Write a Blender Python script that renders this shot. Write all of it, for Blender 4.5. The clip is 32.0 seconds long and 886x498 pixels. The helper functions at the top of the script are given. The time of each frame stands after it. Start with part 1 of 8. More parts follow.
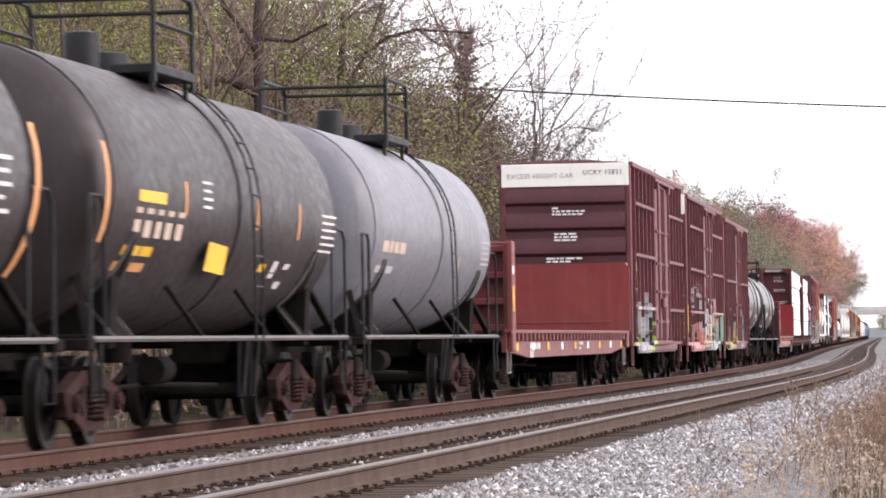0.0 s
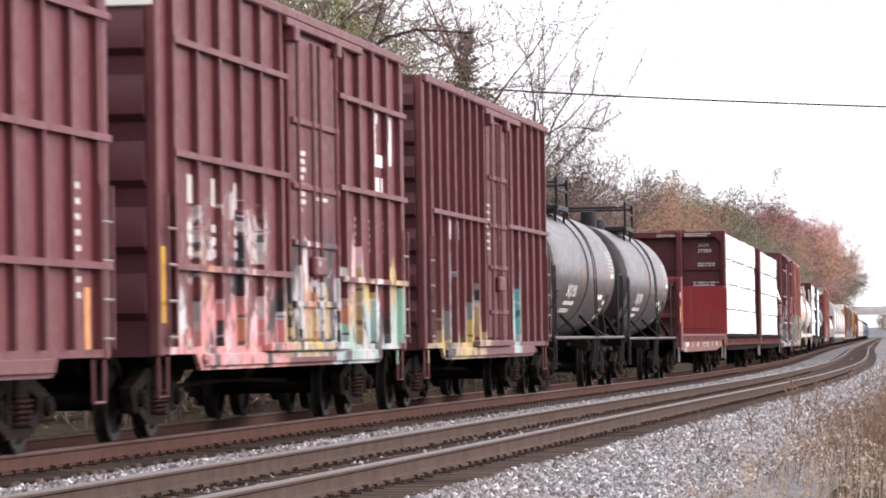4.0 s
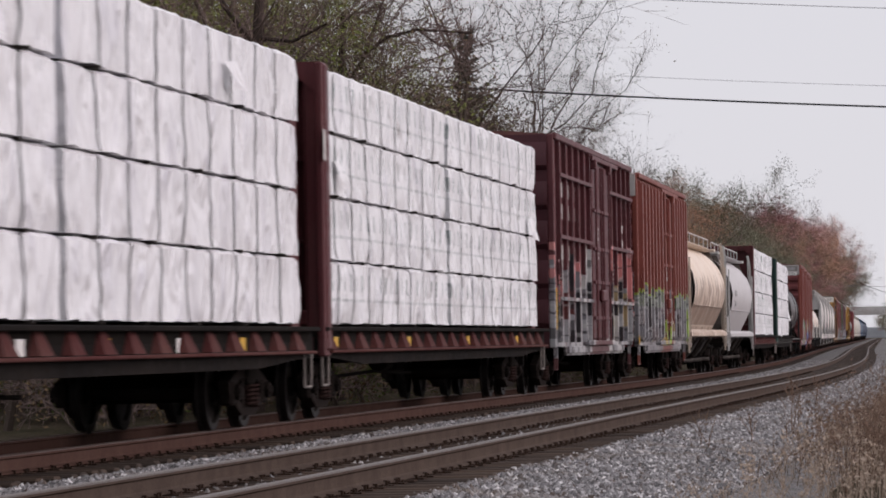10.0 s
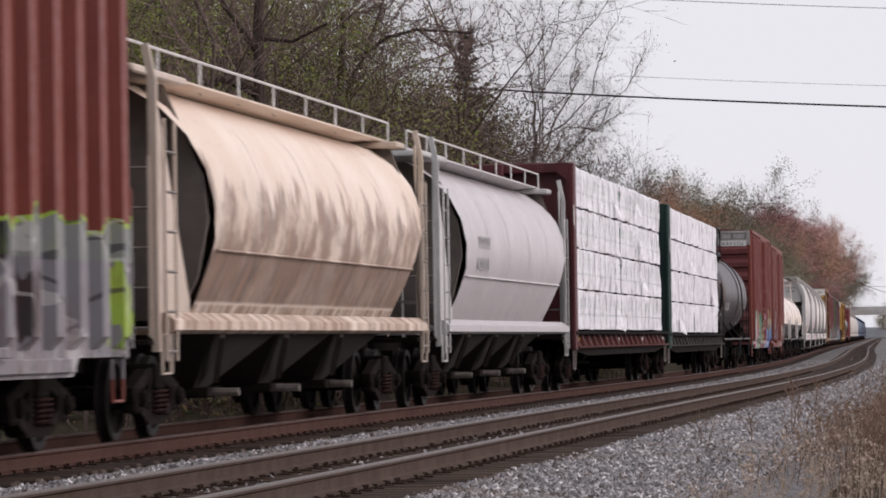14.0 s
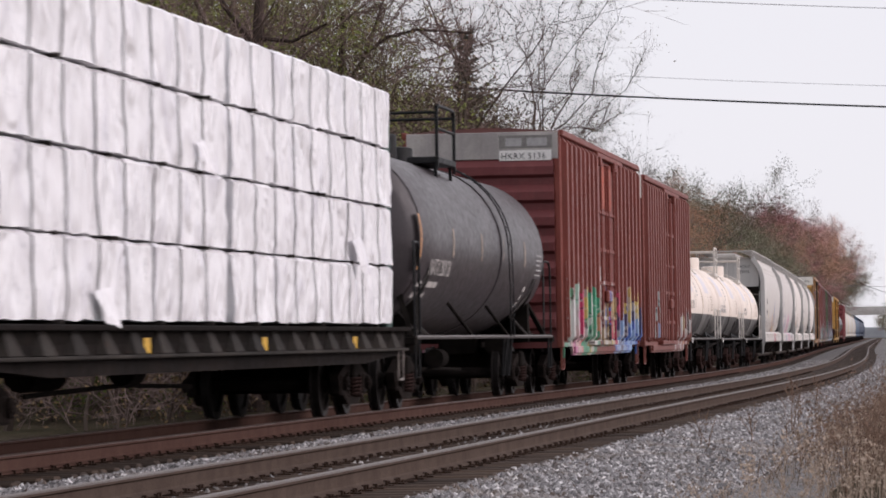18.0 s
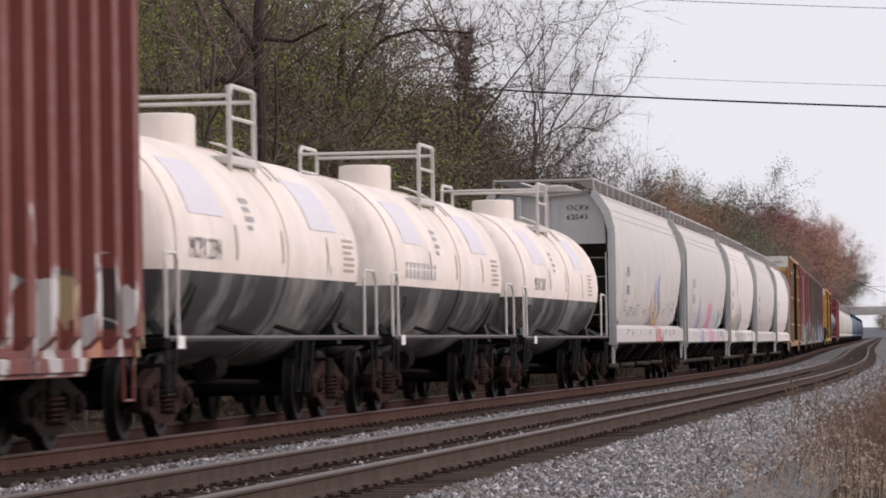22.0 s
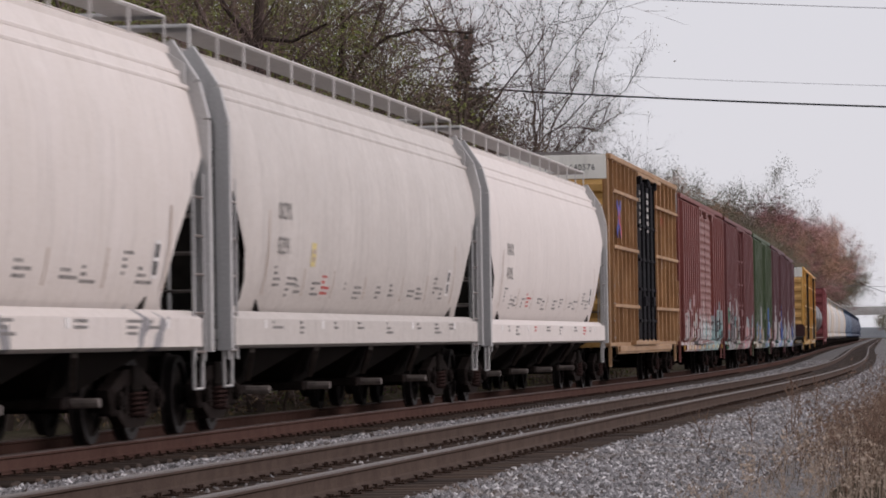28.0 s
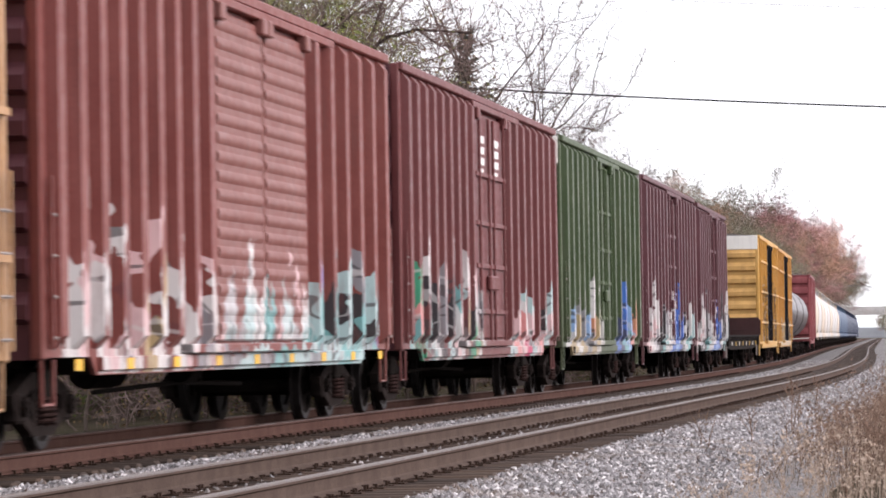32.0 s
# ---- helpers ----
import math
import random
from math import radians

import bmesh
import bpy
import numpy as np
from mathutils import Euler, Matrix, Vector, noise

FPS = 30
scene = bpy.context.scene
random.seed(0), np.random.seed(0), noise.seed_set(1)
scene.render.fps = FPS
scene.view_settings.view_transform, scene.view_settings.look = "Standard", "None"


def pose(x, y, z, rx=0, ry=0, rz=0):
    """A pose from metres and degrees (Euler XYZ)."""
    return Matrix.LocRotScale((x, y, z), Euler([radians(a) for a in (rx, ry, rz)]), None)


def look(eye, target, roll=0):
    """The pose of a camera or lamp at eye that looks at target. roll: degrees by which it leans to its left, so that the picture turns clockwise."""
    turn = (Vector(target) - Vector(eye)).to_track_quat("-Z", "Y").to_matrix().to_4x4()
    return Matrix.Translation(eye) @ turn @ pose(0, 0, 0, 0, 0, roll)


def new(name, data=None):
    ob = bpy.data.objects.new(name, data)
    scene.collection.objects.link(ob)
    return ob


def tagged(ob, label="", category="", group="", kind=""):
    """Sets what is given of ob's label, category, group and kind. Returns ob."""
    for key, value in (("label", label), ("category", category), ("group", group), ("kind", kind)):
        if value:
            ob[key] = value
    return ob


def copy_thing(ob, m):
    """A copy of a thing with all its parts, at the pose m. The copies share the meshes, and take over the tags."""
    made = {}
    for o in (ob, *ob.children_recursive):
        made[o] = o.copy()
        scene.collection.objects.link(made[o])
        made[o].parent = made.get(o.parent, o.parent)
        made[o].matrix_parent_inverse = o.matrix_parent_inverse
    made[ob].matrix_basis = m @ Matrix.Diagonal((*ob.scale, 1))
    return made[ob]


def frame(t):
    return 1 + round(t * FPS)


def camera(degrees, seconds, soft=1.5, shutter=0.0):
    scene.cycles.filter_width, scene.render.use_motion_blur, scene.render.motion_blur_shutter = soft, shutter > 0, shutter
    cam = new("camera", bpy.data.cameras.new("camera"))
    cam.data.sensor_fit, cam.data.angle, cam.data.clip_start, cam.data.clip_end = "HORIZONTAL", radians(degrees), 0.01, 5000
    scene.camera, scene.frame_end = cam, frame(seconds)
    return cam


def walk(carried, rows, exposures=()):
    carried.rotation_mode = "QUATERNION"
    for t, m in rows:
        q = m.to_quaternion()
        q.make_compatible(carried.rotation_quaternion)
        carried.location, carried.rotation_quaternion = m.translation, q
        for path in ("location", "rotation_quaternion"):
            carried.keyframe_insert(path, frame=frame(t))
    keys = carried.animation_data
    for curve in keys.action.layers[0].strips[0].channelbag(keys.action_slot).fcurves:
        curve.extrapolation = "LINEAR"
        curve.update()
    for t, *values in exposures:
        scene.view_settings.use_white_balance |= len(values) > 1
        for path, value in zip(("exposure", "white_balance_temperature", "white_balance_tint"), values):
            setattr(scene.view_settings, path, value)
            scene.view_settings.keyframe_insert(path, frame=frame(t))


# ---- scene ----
EXPOSURES = [(0, 0.26), (2.5, 0.24), (4, 0.12), (4.5, 0.1), (6.5, 0.02), (7, -0.13), (7.5, -0.4), (8, -0.62), (9, -1.1), (10, -1.2), (11, -1.02), (11.8, -0.57), (12.5, -0.55), (13.5, -0.84), (14.5, -1.105), (17.5, -1.06), (18.5, -0.702), (19.5, -0.22), (20.5, -0.34), (21.3, -0.672), (23, -1.23), (28.5, -1.23), (29.4, -0.956), (30.2, -0.657), (31, -0.26), (32, -0.06)]
# ---------- the camera: it stands still beside the line, zoomed in along the train ----------
cam = camera(12.776, 32.0, soft=1.8, shutter=0.35)
EYE_POSE = pose(0, 0, 1.047, 91.349, 0, 10.333) @ pose(0, 0, 0, 0, 0, -0.941)
walk(cam, [(0, EYE_POSE), (32, EYE_POSE)], [(t, e, 6600, 24) for t, e in EXPOSURES])

# ---------- world and light: an overcast sky ----------
world = bpy.data.worlds.new("overcast_sky")
scene.world = world
world.use_nodes = True
wn, wl = world.node_tree.nodes, world.node_tree.links
wn.clear()
sky = wn.new("ShaderNodeTexSky")
sky.sky_type = 'NISHITA'
sky.sun_disc = False
sky.sun_elevation = radians(24)
sky.sun_rotation = radians(90)
cloud = wn.new("ShaderNodeMix")
cloud.data_type = 'RGBA'
cloud.inputs[0].default_value = 0.93
cloud.inputs[7].default_value = (9.0, 9.75, 9.85, 1)
bg = wn.new("ShaderNodeBackground")
bg.inputs[1].default_value = 0.18
wo = wn.new("ShaderNodeOutputWorld")
wl.new(sky.outputs[0], cloud.inputs[6])
wl.new(cloud.outputs[2], bg.inputs[0])
wl.new(bg.outputs[0], wo.inputs[0])

sun_data = bpy.data.lights.new("sun", 'SUN')
sun_data.energy = 4.0
sun_data.angle = radians(50)
sun_data.color = (1, 0.96, 0.92)
sun = new("sun", sun_data)
sun.matrix_basis = look((60, 48, 27), (0, 40, 0))

# ---------- the line of the railway ----------
S0, DS = -760.0, 1.0
KNOT_S = (-60, 0, 50, 100, 160, 240, 360, 500, 3000)
KNOT_K = (0.0, 0.0, 0.00036, 0.00027, 0.00019, 0.00006, -0.000042, 0.0, 0.0)
GRID_S = np.arange(S0, 2600.0, DS)
bend = np.interp(GRID_S, KNOT_S, KNOT_K)
near_bend = (GRID_S >= 0) & (GRID_S < 50)
bend[near_bend] = 0.00093 - (0.00093 - 0.00036) * GRID_S[near_bend] / 50
LINE_TURN = np.cumsum(bend) * DS
LINE_TURN -= np.interp(0, GRID_S, LINE_TURN)
LINE_X = np.cumsum(-np.sin(LINE_TURN)) * DS
LINE_Y = np.cumsum(np.cos(LINE_TURN)) * DS
LINE_X -= np.interp(0, GRID_S, LINE_X) + 11.18
LINE_Y -= np.interp(0, GRID_S, LINE_Y)
# a slight hump in the grade
LINE_Z = np.interp(GRID_S, (0, 30, 60, 90, 120, 160, 200, 275, 350, 3000),
                   (0, 0.035, 0.05, -0.01, -0.074, -0.13, -0.176, -0.155, -0.132, -0.12))
LINE_Z = np.convolve(np.pad(LINE_Z, 12, mode='edge'), np.ones(25) / 25, mode='valid')
SPACING = 4.254          # between the two tracks
RAIL = 0.752             # half the distance of the rail heads


def on_line(s, lat=0.0, z=0.0):
    """A point beside the far track: s along it, lat to its right."""
    x, y = np.interp(s, GRID_S, LINE_X), np.interp(s, GRID_S, LINE_Y)
    a = np.interp(s, GRID_S, LINE_TURN)
    return Vector((x + lat * np.cos(a), y + lat * np.sin(a), np.interp(s, GRID_S, LINE_Z) + z))


def line_pose(s):
    p = on_line(s)
    a = np.interp(s, GRID_S, LINE_TURN)
    return pose(p.x, p.y, p.z, 0, 0, math.degrees(a))


def run(t):
    """How far the train has come at t."""
    return 17.5907 * t + 0.00817 * (t - 16) ** 2


# ---------- making meshes ----------
class Shape:
    """Collects vertices and faces of one mesh."""

    def __init__(self):
        self.v, self.f = [], []

    def add(self, vs, fs):
        n = len(self.v)
        self.v += [tuple(p) for p in vs]
        self.f += [tuple(i + n for i in q) for q in fs]
        return self

    def box(self, x0, x1, y0, y1, z0, z1, m=None):
        vs = [Vector((x, y, z)) for x in (x0, x1) for y in (y0, y1) for z in (z0, z1)]
        if m:
            vs = [m @ p for p in vs]
        return self.add(vs, [(0, 1, 3, 2), (4, 6, 7, 5), (0, 4, 5, 1), (2, 3, 7, 6), (0, 2, 6, 4), (1, 5, 7, 3)])

    def soft(self, x0, x1, y0, y1, z0, z1, b=0.01):
        """A box with chamfered edges."""
        vs, idx = [], {}
        for ix, x in enumerate((x0, x1)):
            for iy, y in enumerate((y0, y1)):
                for iz, z in enumerate((z0, z1)):
                    sx, sy, sz = 1 - 2 * ix, 1 - 2 * iy, 1 - 2 * iz
                    for k, p in enumerate(((x, y + sy * b, z + sz * b), (x + sx * b, y, z + sz * b), (x + sx * b, y + sy * b, z))):
                        idx[ix, iy, iz, k] = len(vs)
                        vs.append(p)
        q = lambda *a: idx[a]
        fs = []
        for i in (0, 1):
            o = 1 if i else -1
            for k, ring in ((0, [(i, 0, 0), (i, 1, 0), (i, 1, 1), (i, 0, 1)]), (1, [(0, i, 0), (0, i, 1), (1, i, 1), (1, i, 0)]), (2, [(0, 0, i), (1, 0, i), (1, 1, i), (0, 1, i)])):
                face = [idx[r + (k,)] for r in ring]
                fs.append(face if o > 0 else face[::-1])
            for j in (0, 1):
                fs.append((q(i, j, 0, 0), q(i, j, 1, 0), q(i, j, 1, 1), q(i, j, 0, 1)))
                fs.append((q(i, 0, j, 0), q(i, 1, j, 0), q(i, 1, j, 2), q(i, 0, j, 2)))
                fs.append((q(0, i, j, 1), q(1, i, j, 1), q(1, i, j, 2), q(0, i, j, 2)))
        for c in [(a, b2, c2) for a in (0, 1) for b2 in (0, 1) for c2 in (0, 1)]:
            fs.append((idx[c + (0,)], idx[c + (1,)], idx[c + (2,)]))
        return self.add(vs, fs)

    def bar(self, a, b, w, h=None, up=(1, 0, 0)):
        """A square bar from a to b; w across 'up', h along it."""
        a, b, up = Vector(a), Vector(b), Vector(up)
        d = (b - a).normalized()
        side = d.cross(up).normalized() * w / 2
        top = side.cross(d).normalized() * (h or w) / 2
        vs = [p + i * side + j * top for p in (a, b) for i, j in ((-1, -1), (1, -1), (1, 1), (-1, 1))]
        return self.add(vs, [(0, 3, 2, 1), (4, 5, 6, 7), (0, 1, 5, 4), (1, 2, 6, 5), (2, 3, 7, 6), (3, 0, 4, 7)])

    def tube(self, pts, r, n=6, r2=None, caps=True):
        """A round rod along a line of points."""
        pts = [Vector(p) for p in pts]
        rings, last = [], None
        for i, p in enumerate(pts):
            d = (pts[min(i + 1, len(pts) - 1)] - pts[max(i - 1, 0)]).normalized()
            u = d.cross(Vector((0, 0, 1)) if abs(d.z) < 0.9 else Vector((1, 0, 0))).normalized() if last is None else (last - d * last.dot(d)).normalized()
            last, w = u, d.cross(u)
            k = r if r2 is None else r + (r2 - r) * i / max(1, len(pts) - 1)
            rings.append([p + (u * math.cos(6.2832 * j / n) + w * math.sin(6.2832 * j / n)) * k for j in range(n)])
        vs = [q for ring in rings for q in ring]
        fs = [(i * n + j, i * n + (j + 1) % n, (i + 1) * n + (j + 1) % n, (i + 1) * n + j) for i in range(len(pts) - 1) for j in range(n)]
        if caps:
            fs += [tuple(range(n))[::-1], tuple(range((len(pts) - 1) * n, len(pts) * n))]
        return self.add(vs, fs)

    def profile(self, loop, y0, y1, axis='y', caps=True):
        """A closed outline (x, z) drawn out along y, or (y, z) along x."""
        n = len(loop)
        place = (lambda a, b, d: (a, d, b)) if axis == 'y' else (lambda a, b, d: (d, a, b))
        vs = [place(a, b, d) for d in (y0, y1) for a, b in loop]
        fs = [(i, (i + 1) % n, n + (i + 1) % n, n + i) for i in range(n)]
        if caps:
            fs += [tuple(range(n))[::-1], tuple(range(n, 2 * n))]
        return self.add(vs, fs)

    def loft(self, loops, caps=True, closed=True):
        """Rings of equal count, skinned in order."""
        n = len(loops[0])
        vs = [p for l in loops for p in l]
        m = n if closed else n - 1
        fs = [(i * n + j, i * n + (j + 1) % n, (i + 1) * n + (j + 1) % n, (i + 1) * n + j) for i in range(len(loops) - 1) for j in range(m)]
        if caps:
            fs += [tuple(range(n))[::-1], tuple(range((len(loops) - 1) * n, len(loops) * n))]
        return self.add(vs, fs)

    def mesh(self, name, mat, smooth=True):
        me = bpy.data.meshes.new(name)
        me.from_pydata(self.v, [], self.f)
        bm = bmesh.new()
        bm.from_mesh(me)
        bmesh.ops.recalc_face_normals(bm, faces=bm.faces)
        bm.to_mesh(me)
        bm.free()
        if mat:
            me.materials.append(mat)
        if smooth:
            me.shade_smooth()
            me.set_sharp_from_angle(angle=radians(32))
        return me


def part(name, shape, mat, parent, label="", at=None):
    """One mesh object under a thing or a part."""
    me = shape.mesh(name, mat) if isinstance(shape, Shape) else shape
    ob = new(name, me)
    ob.parent = parent
    if at:
        ob.matrix_basis = at
    if label:
        ob["label"] = label
    return ob


def empty(name, label, category, group="", kind=""):
    return tagged(new(name), label, category, group, kind)


def lettering(text, size, mat, parent, m, name="lettering", squeeze=1.0):
    """Painted writing, as a thin mesh."""
    cu = bpy.data.curves.new("writing", 'FONT')
    cu.body, cu.size, cu.align_x, cu.resolution_u = text, size, 'LEFT', 2
    cu.extrude = 0.001
    cu.space_character = 1.08
    ob = bpy.data.objects.new("writing", cu)
    scene.collection.objects.link(ob)
    bpy.context.view_layer.update()
    me = bpy.data.meshes.new_from_object(ob.evaluated_get(bpy.context.evaluated_depsgraph_get()))
    bpy.data.objects.remove(ob)
    bpy.data.curves.remove(cu)
    me.name = name
    me.materials.clear()
    me.materials.append(mat)
    me.transform(Matrix.Diagonal((squeeze, 1, 1, 1)))
    return part(name, me, mat, parent, at=m)


# facing: writing on a car's near side reads along +y; on its near end it reads along +x
SIDE = Matrix(((0, 0, 1, 0), (1, 0, 0, 0), (0, 1, 0, 0), (0, 0, 0, 1)))
FRONT = Matrix(((1, 0, 0, 0), (0, 0, -1, 0), (0, 1, 0, 0), (0, 0, 0, 1)))


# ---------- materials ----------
def darkened(c):
    """Takes dark or strong paint down a shade, offsetting the raised sky and sun."""
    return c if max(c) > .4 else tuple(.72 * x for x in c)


class Nodes:
    def __init__(self, name):
        self.m = bpy.data.materials.new(name)
        self.m.use_nodes = True
        self.t = self.m.node_tree
        self.bsdf = self.t.nodes["Principled BSDF"]

    def node(self, kind, **sets):
        n = self.t.nodes.new(kind)
        for k, v in sets.items():
            if k == 'op':
                n.operation = v
            elif k == 'blend':
                n.blend_type = v
        return n

    def link(self, a, b):
        self.t.links.new(a, b)

    def coord(self, scale=(1, 1, 1), which='Object', offset=(0, 0, 0)):
        c = self.node("ShaderNodeTexCoord")
        mp = self.node("ShaderNodeMapping")
        mp.inputs['Scale'].default_value = scale
        mp.inputs['Location'].default_value = offset
        self.link(c.outputs[which], mp.inputs['Vector'])
        return mp.outputs[0]

    def noise(self, vec, scale, detail=4, rough=0.6, dist=0.0):
        n = self.node("ShaderNodeTexNoise")
        n.inputs['Scale'].default_value = scale
        n.inputs['Detail'].default_value = detail
        n.inputs['Roughness'].default_value = rough
        n.inputs['Distortion'].default_value = dist
        self.link(vec, n.inputs['Vector'])
        return n.outputs[0]

    def ramp(self, fac, lo, hi, a=0.0, b=1.0):
        n = self.node("ShaderNodeMapRange")
        for i, v in enumerate((lo, hi, a, b)):
            n.inputs[i + 1].default_value = v
        self.link(fac, n.inputs[0])
        return n.outputs[0]

    def math(self, op, a, b):
        n = self.node("ShaderNodeMath", op=op)
        for i, v in enumerate((a, b)):
            if isinstance(v, (int, float)):
                n.inputs[i].default_value = v
            else:
                self.link(v, n.inputs[i])
        return n.outputs[0]

    def mix(self, fac, a, b, blend='MIX'):
        n = self.node("ShaderNodeMix")
        n.data_type, n.blend_type = 'RGBA', blend
        for i, v in ((0, fac), (6, a), (7, b)):
            if isinstance(v, (int, float)):
                n.inputs[i].default_value = v
            elif isinstance(v, tuple):
                n.inputs[i].default_value = (*v[:3], 1)
            else:
                self.link(v, n.inputs[i])
        return n.outputs[2]

    def split(self, vec):
        n = self.node("ShaderNodeSeparateXYZ")
        self.link(vec, n.inputs[0])
        return n.outputs

    def bump(self, height, strength=0.3, dist=0.02):
        n = self.node("ShaderNodeBump")
        n.inputs['Strength'].default_value = strength
        n.inputs['Distance'].default_value = dist
        self.link(height, n.inputs['Height'])
        self.link(n.outputs[0], self.bsdf.inputs['Normal'])

    def done(self, colour, rough=0.6, metal=0.0):
        for key, v in (('Base Color', colour), ('Roughness', rough), ('Metallic', metal)):
            if isinstance(v, (int, float)):
                self.bsdf.inputs[key].default_value = v
            elif isinstance(v, tuple):
                self.bsdf.inputs[key].default_value = (*v[:3], 1)
            else:
                self.link(v, self.bsdf.inputs[key])
        # dry, dusty surfaces have next to no gloss
        gloss = 0.5 if not isinstance(rough, (int, float)) else 0.02 if rough >= 0.75 else 0.35
        self.bsdf.inputs['Specular IOR Level'].default_value = gloss
        return self.m


# spray-can colours, one letter each; a dot leaves the paint bare
INK = {'S': (.4, .4, .41), 'K': (.022, .022, .026), 'W': (.54, .53, .52), 'L': (.29, .44, .06), 'P': (.58, .24, .23), 'O': (.46, .2, .11), 'Y': (.5, .38, .12), 'D': (.13, .035, .035), 'G': (.03, .26, .15),
       'M': (.31, .48, .4), 'C': (.42, .03, .1), 'F': (.56, .2, .36), 'B': (.04, .13, .43), 'A': (.22, .36, .57), 'N': (.03, .04, .11), 'T': (.13, .33, .33), 'E': (.34, .47, .47), 'V': (.24, .2, .42),
       'R': (.47, .06, .04), 'H': (.2, .2, .215), 'U': (.38, .29, .16), 'Q': (.56, .39, .39), 'Z': (.3, .31, .235)}


def mural(k, raw, c, y0, y1, z0, z1, rows, seed, jag=.3, wave=.2):
    """Sprayed letters: rows of colours from the top down, each running along the car, with swaying borders and a ragged upper edge."""
    x, y, z = k.split(raw)
    sway = k.ramp(k.noise(k.coord((.2, 1, .8), offset=(0, seed, seed)), 1.1, 2, .5), .3, .7, -wave, wave)
    heave = k.ramp(k.noise(k.coord((.2, 1.6, .5), offset=(0, seed * 2, 3)), 1.3, 2, .5), .3, .7, -.16, .16)
    u = k.math('DIVIDE', k.math('SUBTRACT', k.math('ADD', y, sway), y0), y1 - y0)
    v = k.math('DIVIDE', k.math('SUBTRACT', k.math('ADD', z, heave), z0), z1 - z0)
    rag = k.ramp(k.noise(k.coord((0, 2.6, .15), offset=(0, seed * 5, 0)), 1.0, 2, .5), .35, .65, -jag, jag)
    inside = k.math('MULTIPLY', k.math('LESS_THAN', k.math('ADD', v, rag), 1.0), k.math('GREATER_THAN', z, z0))
    inside = k.math('MULTIPLY', inside, k.math('MULTIPLY', k.math('GREATER_THAN', u, 0.0), k.math('LESS_THAN', u, 1.0)))
    tint, solid = None, None
    for i, row in enumerate(rows[::-1]):
        cr = k.node("ShaderNodeValToRGB")
        cr.color_ramp.interpolation = 'CONSTANT'
        el = cr.color_ramp.elements
        while len(el) < len(row):
            el.new(.5)
        for j in range(len(row)):
            el[j].position = j / len(row)
        for j, letter in enumerate(row):
            el[j].color = (*INK.get(letter, (0, 0, 0)), 0 if letter == '.' else 1)
        lean = (.32, -.4, .22, -.28)[(i + int(seed)) % 4] / (y1 - y0)
        slip = k.ramp(k.noise(k.coord((.2, 2.2, 1.3), offset=(0, seed * 3 + i * 5, i)), 1.6, 2, .6), .3, .7, -.13 / (y1 - y0), .13 / (y1 - y0))
        k.link(k.math('ADD', u, k.math('ADD', slip, k.math('MULTIPLY', k.math('SUBTRACT', v, (i + .5) / len(rows)), lean))), cr.inputs[0])
        if tint is None:
            tint, solid = cr.outputs[0], cr.outputs[1]
        else:
            edge = k.math('ADD', v, k.ramp(k.noise(k.coord((0, 3.4, .5), offset=(0, seed + i * 7, 0)), 1.5, 3, .65), .3, .7, -.24, .24))
            above = k.math('GREATER_THAN', edge, i / len(rows))
            tint = k.mix(above, tint, cr.outputs[0])
            mixed = k.mix(above, solid, cr.outputs[1])
            solid = k.split(mixed)[0]
    # thin contours and runs over the fill
    for off, width, tone, hold in ((seed * 1.3, .014, (.03, .03, .035), .75), (seed * 2.1 + 4, .012, (.55, .54, .53), .5)):
        stroke = k.noise(k.coord((.1, 1.5, 1.0), offset=(0, off, off)), 1.4, 1, .4, .5)
        near = k.math('ABSOLUTE', k.math('SUBTRACT', stroke, .5), 0)
        tint = k.mix(k.ramp(near, width, width * 1.4, hold, 0), tint, tone)
    worn = k.ramp(k.noise(k.coord((1, 6, .5), offset=(0, seed, 0)), 2.2, 5, .7), .5, .68, .95, .55)
    return k.mix(k.math('MULTIPLY', k.math('MULTIPLY', inside, solid), worn), c, tint)


